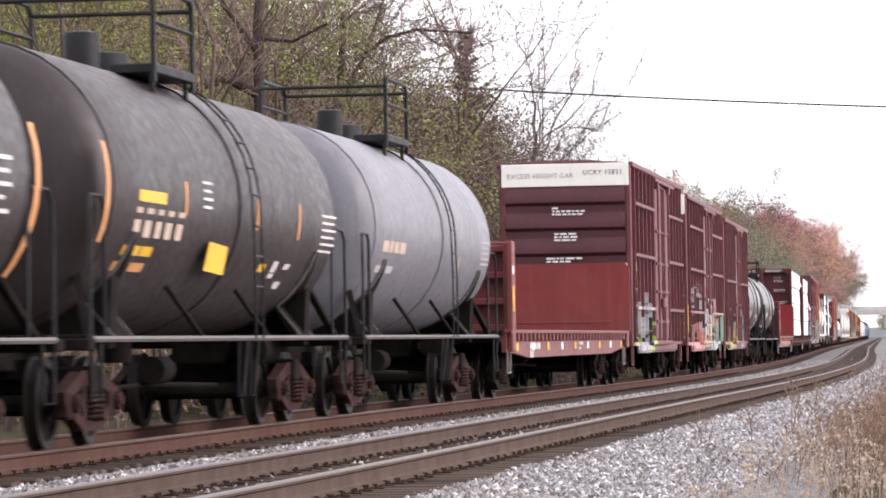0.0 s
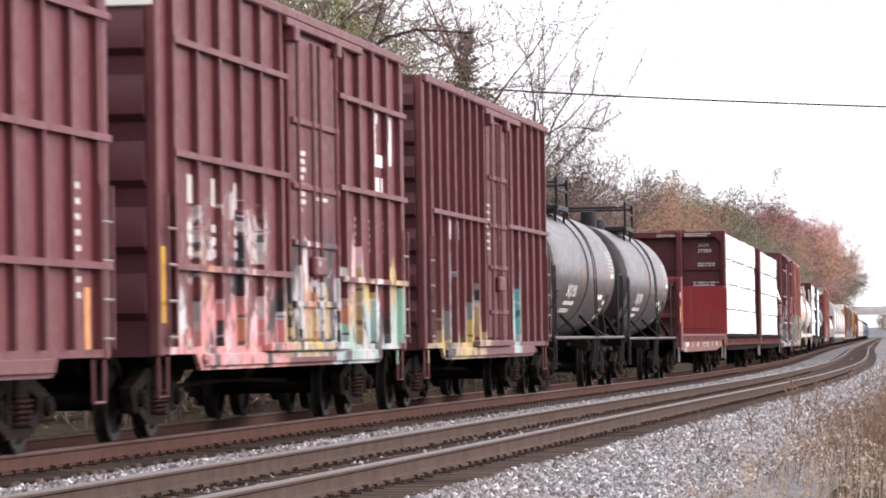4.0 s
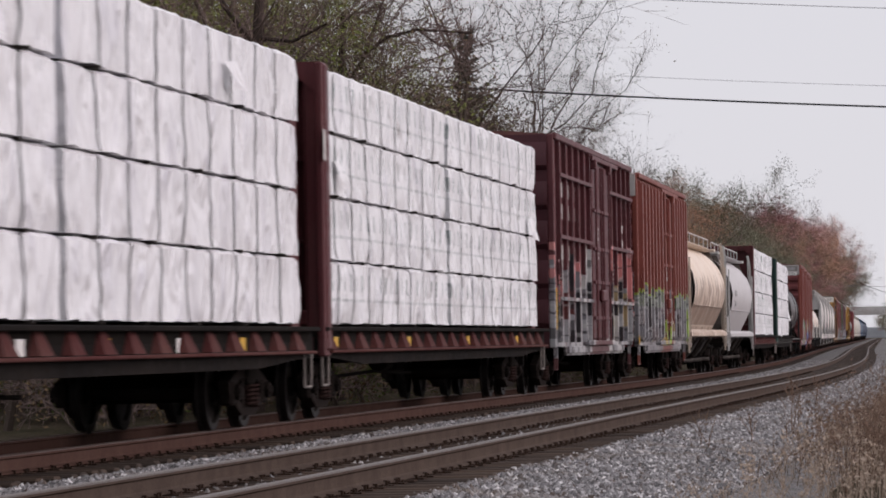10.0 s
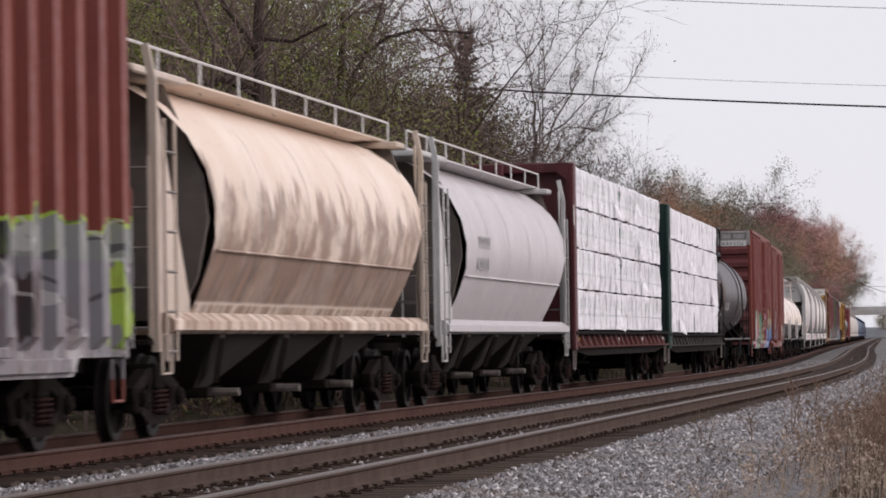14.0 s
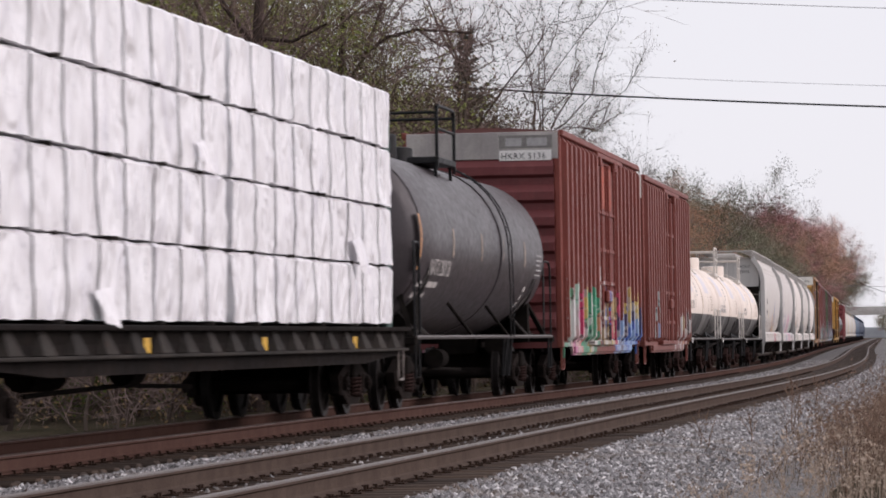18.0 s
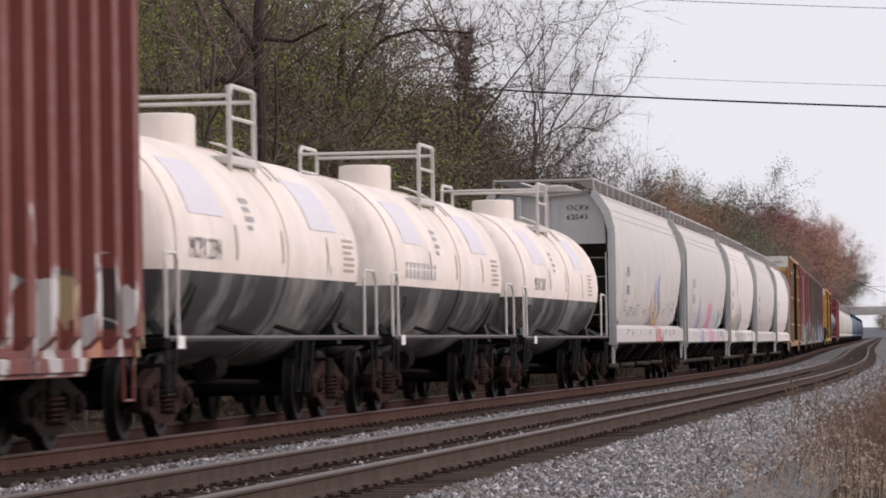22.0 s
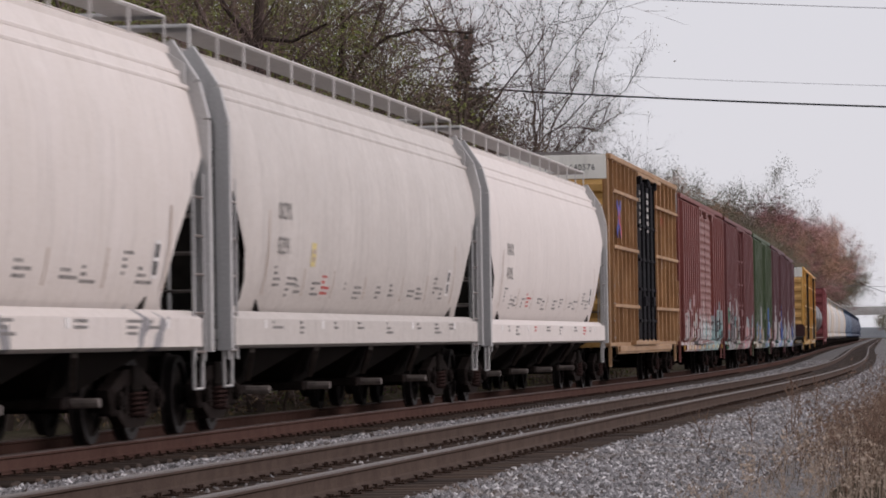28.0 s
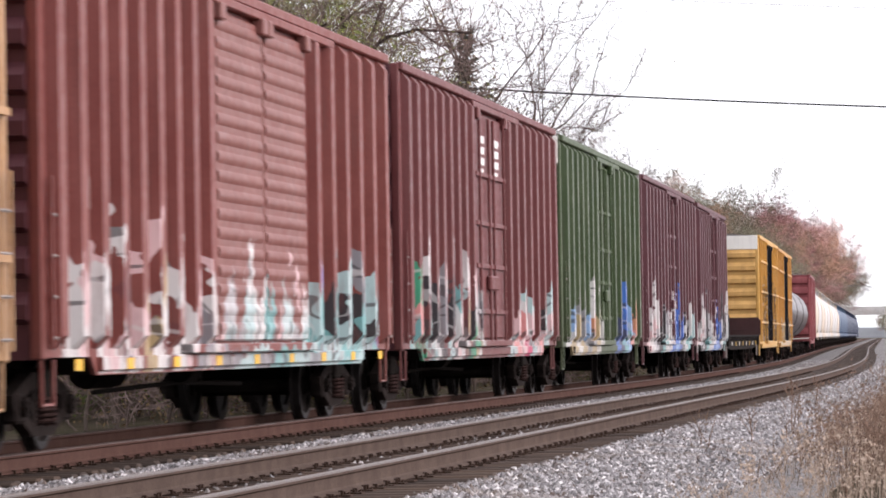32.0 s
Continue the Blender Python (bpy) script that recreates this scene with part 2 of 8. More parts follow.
def paint(name, colour, fade=None, rust=0.25, grime=0.35, rough=0.55, tags=(), murals=(), soot=None, gloss=0.28, rust_colour=(0.13, 0.05, 0.025), dirt=(0.045, 0.036, 0.03)):
    """Weathered car paint: faded patches, rust specks, streaks that run down, road dirt near the sill,
    and sprayed lettering (tags: y0, y1, z0, z1, colours, seed, outline colour, cell size)."""
    k = Nodes(name)
    raw = k.coord()
    big = k.noise(raw, 0.9, 5, 0.62)
    colour, fade = darkened(colour), darkened(fade or tuple(min(1, c * 1.5 + 0.02) for c in colour))
    c = k.mix(k.ramp(big, 0.42, 0.72), colour, fade)
    run_down = k.noise(k.coord((3.0, 5.5, 0.35)), 1.6, 4, 0.6)
    c = k.mix(k.math('MULTIPLY', k.ramp(run_down, 0.52, 0.8), grime), c, dirt)
    pale_run = k.noise(k.coord((3.0, 7.5, 0.13), offset=(0, 3, 0)), 1.5, 4, 0.65)
    c = k.mix(k.math('MULTIPLY', k.ramp(pale_run, 0.53, 0.75), grime), c, tuple(min(.85, x * 1.25 + .02) for x in fade))
    speck = k.noise(raw, 7, 6, 0.7)
    c = k.mix(k.math('MULTIPLY', k.ramp(speck, 0.62, 0.7), rust), c, rust_colour)
    c = k.mix(0.18, c, k.mix(k.ramp(k.noise(raw, 32, 3), 0.3, 0.7), (0.25, 0.25, 0.25), (0.75, 0.75, 0.75)), 'OVERLAY')
    for y0, y1, z0, z1, palette, seed, line, cell in tags:
        x, y, z = k.split(raw)
        wob = k.noise(k.coord((1, 1, 1), offset=(0, seed, 0)), 1.4, 3, 0.6)
        edge = k.math('SUBTRACT', k.math('ADD', z, k.ramp(wob, 0.2, 0.8, -0.34 if cell < .85 else -.04, 0.34 if cell < .85 else .04)), z1)
        m = k.math('LESS_THAN', edge, 0.0)
        m = k.math('MULTIPLY', m, k.math('GREATER_THAN', z, z0))
        yw = k.math('ADD', y, k.ramp(wob, 0.2, 0.8, -0.25 if cell < .85 else -.1, 0.25 if cell < .85 else .1))
        m = k.math('MULTIPLY', m, k.math('GREATER_THAN', yw, y0))
        m = k.math('MULTIPLY', m, k.math('LESS_THAN', yw, y1))
        vec = k.coord((1, 1 / cell, 0.42 / cell), offset=(0, seed * 3.1, seed))
        vx = k.node("ShaderNodeVectorMath", op='ADD')
        nz = k.node("ShaderNodeTexNoise")
        nz.inputs['Scale'].default_value = 1.7
        nz.inputs['Detail'].default_value = 2
        k.link(vec, nz.inputs['Vector'])
        k.link(vec, vx.inputs[0])
        k.link(nz.outputs['Color'], vx.inputs[1])
        cells = k.node("ShaderNodeTexVoronoi")
        cells.inputs['Scale'].default_value = 1.5
        rim = k.node("ShaderNodeTexVoronoi")
        rim.feature = 'DISTANCE_TO_EDGE'
        rim.inputs['Scale'].default_value = 1.5
        flat = k.node("ShaderNodeVectorMath", op='MULTIPLY')
        flat.inputs[1].default_value = (0.15, 1, 1)
        k.link(vx.outputs[0], flat.inputs[0])
        for v in (cells, rim):
            k.link(flat.outputs[0], v.inputs['Vector'])
        cr = k.node("ShaderNodeValToRGB")
        cr.color_ramp.interpolation = 'CONSTANT'
        el = cr.color_ramp.elements
        for i, p in enumerate(palette):
            e = el[i] if i < 2 else el.new(0.5)
            e.position = i / len(palette)
            e.color = (*(.8 * q for q in p), 1)
        for i in range(len(palette)):
            el[i].position = i / len(palette)
        hue = k.node("ShaderNodeSeparateColor")
        k.link(cells.outputs['Color'], hue.inputs[0])
        k.link(hue.outputs[0], cr.inputs[0])
        g = k.mix(k.ramp(rim.outputs['Distance'], 0.03, 0.06), line, cr.outputs[0])
        # sprayed strokes over the fill
        for off, size, wide, tone, hold in ((seed * 2.3 + 5, .7, .016, (0.55, 0.53, 0.53), .5), (seed * 1.7, .9, .02, (0.03, 0.03, 0.035), .9), (seed + 9, 1.2, .018, palette[-1], .9)):
            if cell < .85:
                stroke = k.noise(k.coord((.1, 1 / cell, .75 / cell), offset=(0, off, off)), size * 1.2, 1, 0.4, 0.6)
                near = k.math('ABSOLUTE', k.math('SUBTRACT', stroke, 0.5), 0)
                g = k.mix(k.ramp(near, wide, wide * 1.35, hold, 0.0), g, tone)
        g = k.mix(k.math('MULTIPLY', k.ramp(speck, 0.45, 0.62), 0.35), g, c)
        c = k.mix(k.math('MULTIPLY', m, 0.93), c, g)
    for m in murals:
        c = mural(k, raw, c, *m)
    low = k.split(raw)[2]
    if soot:
        y, z = k.split(raw)[1], low
        drift = k.math('ABSOLUTE', k.math('ADD', k.math('SUBTRACT', y, soot[0]), k.math('MULTIPLY', k.math('SUBTRACT', z, soot[1]), soot[3])), 0)
        hang = k.math('MULTIPLY', k.ramp(drift, 0.0, 0.55), -1.0)
        m = k.math('MULTIPLY', k.math('ADD', hang, 1.0), k.math('MULTIPLY', k.ramp(z, soot[1], soot[1] - .9), k.ramp(z, soot[2] - .35, soot[2] + .1)))
        c = k.mix(k.math('MULTIPLY', m, 0.75), c, (0.16, 0.13, 0.1))
    dirty = k.math('MULTIPLY', k.ramp(low, 1.9, 0.7), k.ramp(big, 0.3, 0.7, 0.15, 0.8))
    c = k.mix(k.math('MULTIPLY', dirty, grime), c, (0.09, 0.07, 0.055))
    k.bump(k.noise(raw, 3.2, 3), 0.12, 0.03)
    m = k.done(c, k.ramp(speck, 0.3, 0.75, rough - 0.17, rough + 0.12))
    k.bsdf.inputs['Specular IOR Level'].default_value = gloss if rough < .7 else 0.04
    return m


def plain(name, colour, rough=0.7, metal=0.0, vary=0.35, scale=6.0, bump=0.2):
    k = Nodes(name)
    v = k.coord()
    a = k.noise(v, scale, 5, 0.65)
    c = k.mix(k.ramp(a, 0.3, 0.75), tuple(x * (1 - vary) for x in colour), tuple(min(1, x * (1 + vary)) for x in colour))
    k.bump(k.noise(v, scale * 5, 3), bump, 0.01)
    m = k.done(c, k.ramp(a, 0.3, 0.7, max(0.05, rough - 0.1), min(1, rough + 0.1)), metal)
    k.bsdf.inputs['Specular IOR Level'].default_value = 0.03 if rough >= 0.75 else 0.1 if max(colour) < .04 else 0.35
    return m


MAROON = (0.152, 0.039, 0.045)
# running gear and underframe: near-black, the shade under the cars is in these colours
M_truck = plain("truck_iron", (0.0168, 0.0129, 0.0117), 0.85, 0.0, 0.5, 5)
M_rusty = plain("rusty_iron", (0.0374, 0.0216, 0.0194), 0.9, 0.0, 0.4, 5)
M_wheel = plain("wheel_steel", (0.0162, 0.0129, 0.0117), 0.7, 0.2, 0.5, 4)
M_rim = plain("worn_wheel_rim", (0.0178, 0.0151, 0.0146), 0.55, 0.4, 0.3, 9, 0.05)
M_under = plain("underframe_shaded", (0.0132, 0.011, 0.00986), 0.9, 0.0, 0.5, 3)
M_black = plain("black_paint", (0.02, 0.02, 0.021), 0.5, 0.0, 0.4, 4)
M_white = plain("white_marking", (0.72, 0.7, 0.68), 0.6, 0.0, 0.12, 8, 0.05)
M_blackmark = plain("black_marking", (0.03, 0.03, 0.03), 0.6, 0.0, 0.2, 8, 0.05)
M_yellow = plain("yellow_reflector", (0.62, 0.36, 0.03), 0.5, 0.0, 0.2, 8, 0.05)
M_orange = plain("orange_stripe", (0.55, 0.26, 0.1), 0.6, 0.0, 0.3, 8, 0.05)
# slope sheets: dark to stand for the shade of the recesses behind the sides
M_slope = plain("slope_sheet_shaded", (0.0432, 0.0389, 0.036), 0.8, 0.0, 0.3, 1.5)
M_brace = plain("dusty_brace", (0.15, 0.132, 0.12), 0.8, 0.0, 0.3, 4)
M_slope_pale = plain("slope_sheet_dusty", (0.19, 0.165, 0.148), 0.8, 0.0, 0.3, 1.2)
M_rail_white = plain("roof_rail_pale", (0.6, 0.58, 0.56), 0.6, 0.0, 0.2, 6)
M_handrail = plain("handrail_dusty", (0.0936, 0.0828, 0.0792), 0.6, 0.1, 0.4, 7)
M_grab = plain("grab_iron", (0.202, 0.173, 0.158), 0.6, 0.3, 0.4, 9)
# ---------- the setting's materials ----------
def ground_material():
    k = Nodes("rough_ground")
    v = k.coord()
    a, b = k.noise(v, 0.25, 6, 0.65), k.noise(v, 3.0, 6, 0.7)
    c = k.mix(k.ramp(a, 0.35, 0.65), (0.04, 0.032, 0.024), (0.036, 0.037, 0.02))
    c = k.mix(k.ramp(b, 0.4, 0.7), c, (0.0975, 0.075, 0.0525))
    k.bump(b, 0.8, 0.15)
    return k.done(c, 0.95)


def ballast_material(name, dark, light):
    k = Nodes(name)
    v = k.coord()
    vor = k.node("ShaderNodeTexVoronoi")
    vor.inputs['Scale'].default_value = 17
    k.link(v, vor.inputs['Vector'])
    tone = k.node("ShaderNodeSeparateColor")
    k.link(vor.outputs['Color'], tone.inputs[0])
    c = k.mix(tone.outputs[0], dark, light)
    c = k.mix(k.ramp(vor.outputs['Distance'], 0.02, 0.055, 0.75, 0.0), c, (0.06, 0.055, 0.05))
    c = k.mix(k.math('MULTIPLY', k.ramp(k.noise(v, 0.8, 5), 0.5, 0.75), 0.5), c, (0.16, 0.12, 0.09))
    k.bump(vor.outputs['Distance'], 1.0, 0.05)
    return k.done(c, 0.9)


def stone_material():
    k = Nodes("crushed_stone")
    g = k.node("ShaderNodeNewGeometry")
    r = g.outputs['Random Per Island']
    c = k.mix(r, (0.0864, 0.0828, 0.085), (0.389, 0.378, 0.382))
    c = k.mix(k.ramp(r, 0.0, 0.12, 0.8, 0.0), c, (0.16, 0.12, 0.1))
    c = k.mix(k.ramp(r, 0.9, 0.93, 0.0, 0.7), c, (0.68, 0.66, 0.66))
    v = k.coord()
    c = k.mix(k.math('MULTIPLY', k.ramp(k.noise(v, 0.7, 4), 0.52, 0.72), 0.45), c, (0.25, 0.19, 0.14))
    return k.done(c, 0.85)


def tie_material():
    k = Nodes("creosoted_wood")
    o = k.node("ShaderNodeObjectInfo")
    v = k.coord((0.6, 9, 9))
    a = k.noise(v, 2.0, 5, 0.7)
    c = k.mix(k.ramp(a, 0.3, 0.7), (0.028, 0.022, 0.019), (0.085, 0.068, 0.06))
    c = k.mix(k.math('MULTIPLY', o.outputs['Random'], 0.5), c, (0.11, 0.075, 0.055))
    k.bump(a, 0.6, 0.02)
    return k.done(c, 0.9)


def rail_material(name, colour, spot):
    k = Nodes(name)
    v = k.coord()
    a = k.noise(v, 2.3, 6, 0.65)
    c = k.mix(k.ramp(a, 0.35, 0.7), colour, spot)
    c = k.mix(0.25, c, k.mix(k.ramp(k.noise(v, 40, 3), 0.3, 0.7), (0.2, 0.2, 0.2), (0.8, 0.8, 0.8)), 'OVERLAY')
    return k.done(c, 0.8)


def leaf_material(name, a, b):
    k = Nodes(name)
    g = k.node("ShaderNodeNewGeometry")
    o = k.node("ShaderNodeObjectInfo")
    c = k.mix(g.outputs['Random Per Island'], a, b)
    hsv = k.node("ShaderNodeHueSaturation")
    k.link(k.ramp(o.outputs['Random'], 0, 1, 0.7, 1.25), hsv.inputs['Value'])
    k.link(c, hsv.inputs['Color'])
    return k.done(hsv.outputs[0], 0.8)


def bark_material(name, a, b):
    k = Nodes(name)
    v = k.coord((6, 6, 1.2))
    n = k.noise(v, 1.5, 5, 0.7)
    o = k.node("ShaderNodeObjectInfo")
    c = k.mix(k.ramp(n, 0.3, 0.7), a, b)
    hsv = k.node("ShaderNodeHueSaturation")
    k.link(k.ramp(o.outputs['Random'], 0, 1, 0.75, 1.3), hsv.inputs['Value'])
    k.link(c, hsv.inputs['Color'])
    return k.done(hsv.outputs[0], 0.95)


M_ground = ground_material()
M_ballast = ballast_material("ballast_bed", (0.0936, 0.09, 0.09), (0.259, 0.252, 0.252))
M_fouled = ballast_material("fouled_ballast", (0.026, 0.019, 0.017), (0.078, 0.058, 0.05))
M_stone = stone_material()
M_tie = tie_material()
M_tie_dusty = plain("dusty_ties", (0.085, 0.068, 0.06), 0.9, 0, 0.3, 2)
M_rail_far = rail_material("rail_rusty", (0.0634, 0.0338, 0.0274), (0.0828, 0.0475, 0.0382))
M_rail_near = rail_material("rail_brown", (0.0634, 0.0454, 0.0374), (0.09, 0.0662, 0.0547))
M_head_far = plain("rail_head_dull", (0.0936, 0.0648, 0.0576), 0.5, 0.3, 0.25, 5, 0.05)
M_head_near = plain("rail_head_worn", (0.13, 0.112, 0.103), 0.55, 0.2, 0.15, 5, 0.05)
M_spike = plain("rusty_spikes", (0.0504, 0.0324, 0.0252), 0.9, 0, 0.4, 9)
M_bark = bark_material("bark_grey", (0.0615, 0.0443, 0.0377), (0.123, 0.0968, 0.082))
M_twig = bark_material("twigs_brown", (0.122, 0.0866, 0.0768), (0.211, 0.157, 0.143))
M_leaf_olive = leaf_material("leaves_olive", (0.147, 0.179, 0.0455), (0.256, 0.288, 0.0845))
M_leaf_green = leaf_material("leaves_green", (0.0665, 0.0996, 0.0271), (0.125, 0.158, 0.044))
# rust, red and grey-green leaves stand far off: paled to stand for haze
M_leaf_rust = leaf_material("leaves_rust", (0.291, 0.158, 0.099), (0.419, 0.244, 0.163))
M_leaf_red = leaf_material("leaves_red", (0.314, 0.134, 0.14), (0.419, 0.216, 0.216))
M_leaf_brown = leaf_material("leaves_brown", (0.131, 0.0861, 0.0533), (0.213, 0.152, 0.082))
M_leaf_dim = leaf_material("leaves_grey_green", (0.156, 0.16, 0.106), (0.256, 0.253, 0.175))
M_leaf_thicket = leaf_material("leaves_dull_brown", (0.098, 0.08, 0.055), (0.172, 0.141, 0.1))
M_needle = leaf_material("needles", (0.024, 0.032, 0.026), (0.045, 0.055, 0.042))
M_straw = leaf_material("dry_grass", (0.27, 0.205, 0.155), (0.43, 0.35, 0.285))
M_straw_dark = leaf_material("dry_stalks", (0.105, 0.066, 0.05), (0.22, 0.15, 0.112))
M_concrete = plain("concrete", (0.6, 0.57, 0.55), 0.9, 0, 0.15, 0.4)
M_ridge = plain("hazy_woods", (0.36, 0.375, 0.4), 0.95, 0, 0.15, 0.05)
M_wire = plain("cable_black", (0.02, 0.02, 0.022), 0.6)
M_wire_thin = plain("wire_grey", (0.45, 0.46, 0.48), 0.6)

# ---------- ground, ballast and tracks ----------
GROUND_Z = -0.62


def ground_sheet():
    xs = sorted(set([-3000, -1500, -700, -350, -200] + list(range(-140, 61, 4)) + [100, 200, 400, 900, 2000, 3000]))
    ys = sorted(set([-2500, -1200, -600, -300, -100] + list(range(0, 260, 5)) + list(range(260, 900, 25)) + [1000, 1400, 2000, 3000, 4500]))
    s = Shape()
    for y in ys:
        for x in xs:
            z = GROUND_Z + 0.07 * noise.noise(Vector((x * .12, y * .12, 0))) + 0.03 * noise.noise(Vector((x * .5, y * .5, 3)))
            s.v.append((x, y, z - (0.25 if y > 150 else 0)))
    n = len(xs)
    s.f = [(j * n + i, j * n + i + 1, (j + 1) * n + i + 1, (j + 1) * n + i) for j in range(len(ys) - 1) for i in range(n - 1)]
    return tagged(part("ground", s, M_ground, None), "rough grass and earth beside the railway", "ground", kind="structure")


ground_sheet()

BED = ((-4.4, -.75), (-3.2, -.5), (-1.6, -.27), (-1.2, -.25), (0, -.25), (1.2, -.25), (1.6, -.25), (2.0, -.22), (2.6, -.2), (3.0, -.23), (SPACING, -.25), (SPACING + 1.3, -.25),
       (SPACING + 1.7, -.27), (SPACING + 2.6, -.36), (SPACING + 3.6, -.58), (SPACING + 4.6, -.8))
STATIONS = list(np.arange(-120, 20, 20)) + list(np.arange(20, 130, 1.5)) + list(np.arange(130, 500, 10)) + list(np.arange(500, 1700, 40))


def ballast_bed():
    s = Shape()
    loops = []
    for st in STATIONS:
        loops.append([on_line(st, l, z + (.03 * noise.noise(Vector((st * .6, l * 1.3, 1))))) for l, z in BED])
    s.loft(loops, caps=False, closed=False)
    return tagged(part("ballast", s, M_ballast, None), "grey crushed-stone ballast under the two tracks", "ballast", kind="structure")


ballast_bed()


def fouled_strip(centre):
    """Dark, dirty ballast between and under the rails."""
    s = Shape()
    s.loft([[on_line(st, centre + l, z + .006 + .015 * noise.noise(Vector((st * 1.1, l * 2 + centre, 4)))) for l, z in ((-1.5, -.262), (-1.3, -.24), (-.7, -.236), (0, -.232), (.7, -.236), (1.15, -.24), (1.3, -.262))] for st in STATIONS], caps=False, closed=False)
    return tagged(part("track_bed", s, M_fouled, None), "dark dirty ballast under the rails", "ballast", kind="structure")



def sweep(outline, lat, stations):
    s = Shape()
    s.loft([[on_line(st, lat + x, z) for x, z in outline] for st in stations], caps=True)
    return s


FOOT = [(-.076, -.185), (.076, -.185), (.076, -.172), (.02, -.155), (.0095, -.14), (.0095, -.05), (.035, -.036), (.035, -.006), (-.035, -.006), (-.035, -.036), (-.0095, -.05), (-.0095, -.14), (-.02, -.155), (-.076, -.172)]
CROWN = [(-.0365, -.018), (.0365, -.018), (.0365, -.008), (.026, 0), (-.026, 0), (-.0365, -.008)]


def spikes(lat, s0, s1):
    """Tie plates, spikes and anchors along one rail."""
    s = Shape()
    st = s0
    rnd = random.Random(int(lat * 10))
    while st < s1:
        p = line_pose(st)
        m = p @ Matrix.Translation((lat, 0, 0))
        s.box(-.17, .17, -.085, .085, -.2, -.188, m)
        for x in (-.1, .1):
            for y in (-.055, .055):
                if rnd.random() < .2:
                    continue
                h = rnd.uniform(-.178, -.16)
                s.box(x - .011, x + .011, y - .011, y + .011, -.19, h, m)
                s.box(x - (.026 if x > 0 else .011), x + (.011 if x > 0 else .026), y - .015, y + .015, h, h + .012, m)
        for y in (-.15, .15):
            if rnd.random() < .5:
                s.box(-.085, .085, y - .012, y + .012, -.21, -.18, m)
        st += .52
    return s


def track(name, centre, m_rail, m_head, label):
    t = empty(name, label, "railway track", "railway tracks", "structure")
    for x in (-RAIL, RAIL):
        r = part("rail", sweep(FOOT, centre + x, STATIONS), m_rail, t)
        part("rail_head", sweep(CROWN, centre + x, STATIONS), m_head, r, "worn steel running surface")
        tagged(part("rail_fastenings", spikes(centre + x, 24, 150), M_spike, t, "rusty tie plates, spikes and anchors"), kind="stuff")
    return t


fouled_strip(0.0)
fouled_strip(SPACING)
TRACK_FAR = track("railway_track", 0.0, M_rail_far, M_head_far, "rusty railway track under the passing train")
TRACK_NEAR = track("railway_track", SPACING, M_rail_near, M_head_near, "empty railway track with worn rail heads")
TIE_MESHES = []
for i in range(6):
    rnd = random.Random(i)
    TIE_MESHES.append(Shape().soft(-1.3 + rnd.uniform(-.05, .05), 1.33 + rnd.uniform(-.1, .12), -.115 + rnd.uniform(-.02, .015), .115 + rnd.uniform(-.015, .02), -.375, -.196 + rnd.uniform(-.018, .008), .02).mesh("tie", M_tie))
for tr, centre in ((TRACK_FAR, 0.0), (TRACK_NEAR, SPACING)):
    rnd = random.Random(5 + int(centre))
    n_parts = 90 if centre == 0 else 170
    for i in range(n_parts):
        st = 24 + i * .52
        part("tie", TIE_MESHES[rnd.randrange(6)], None, tr, at=line_pose(st) @ pose(centre + rnd.uniform(-.04, .04), rnd.uniform(-.03, .03), 0, 0, 0, rnd.uniform(-1.2, 1.2)))
    rest = Shape()
    for i in range(n_parts, 1400):
        st = 24 + i * .52
        rest.box(-1.3, 1.3, -.115, .115, -.3, -.193, line_pose(st) @ Matrix.Translation((centre, 0, 0)))
    tagged(part("far_ties", rest, M_tie_dusty, tr), kind="stuff")


def stones(name, regions, seed, label, size=(.022, .042)):
    """Loose stones: flattened octahedra of uneven shape, thick on the ground; regions: s0, s1, lat0, lat1, per m2."""
    g = np.random.RandomState(seed)
    base = np.array([(1, 0, 0), (-1, 0, 0), (0, 1, 0), (0, -1, 0), (0, 0, 1), (0, 0, -1)], float)
    tri = np.array([(0, 2, 4), (2, 1, 4), (1, 3, 4), (3, 0, 4), (2, 0, 5), (1, 2, 5), (3, 1, 5), (0, 3, 5)])
    vs = []
    lat_knots, z_knots = zip(*BED)
    for s0, s1, l0, l1, per in regions:
        n = int((s1 - s0) * (l1 - l0) * per)
        st, lat = g.uniform(s0, s1, n), g.uniform(l0, l1, n)
        a = np.interp(st, GRID_S, LINE_TURN)
        x = np.interp(st, GRID_S, LINE_X) + lat * np.cos(a)
        y = np.interp(st, GRID_S, LINE_Y) + lat * np.sin(a)
        z = np.interp(st, GRID_S, LINE_Z) + np.interp(lat, lat_knots, z_knots) + g.uniform(-.005, .035, n)
        r = g.uniform(size[0], size[1], n)
        sh = base[None] * g.uniform(.6, 1.3, (n, 6, 1)) + g.normal(0, .18, (n, 6, 3))
        th = g.uniform(0, 6.28, n)
        c, sn = np.cos(th)[:, None], np.sin(th)[:, None]
        px = sh[..., 0] * c - sh[..., 1] * sn
        py = sh[..., 0] * sn + sh[..., 1] * c
        tilt = g.uniform(-.8, .8, (n, 1))
        pz = sh[..., 2] * .8 + px * tilt
        vs.append(np.stack([x[:, None] + px * r[:, None], y[:, None] + py * r[:, None], z[:, None] + pz * r[:, None]], -1).reshape(-1, 3))
    v = np.concatenate(vs)
    n = len(v) // 6
    f = (tri[None] + 6 * np.arange(n)[:, None, None]).reshape(-1, 3)
    me = bpy.data.meshes.new(name)
    me.from_pydata(v.tolist(), [], f.tolist())
    me.materials.append(M_stone)
    return tagged(new(name, me), label, "stones", kind="stuff")


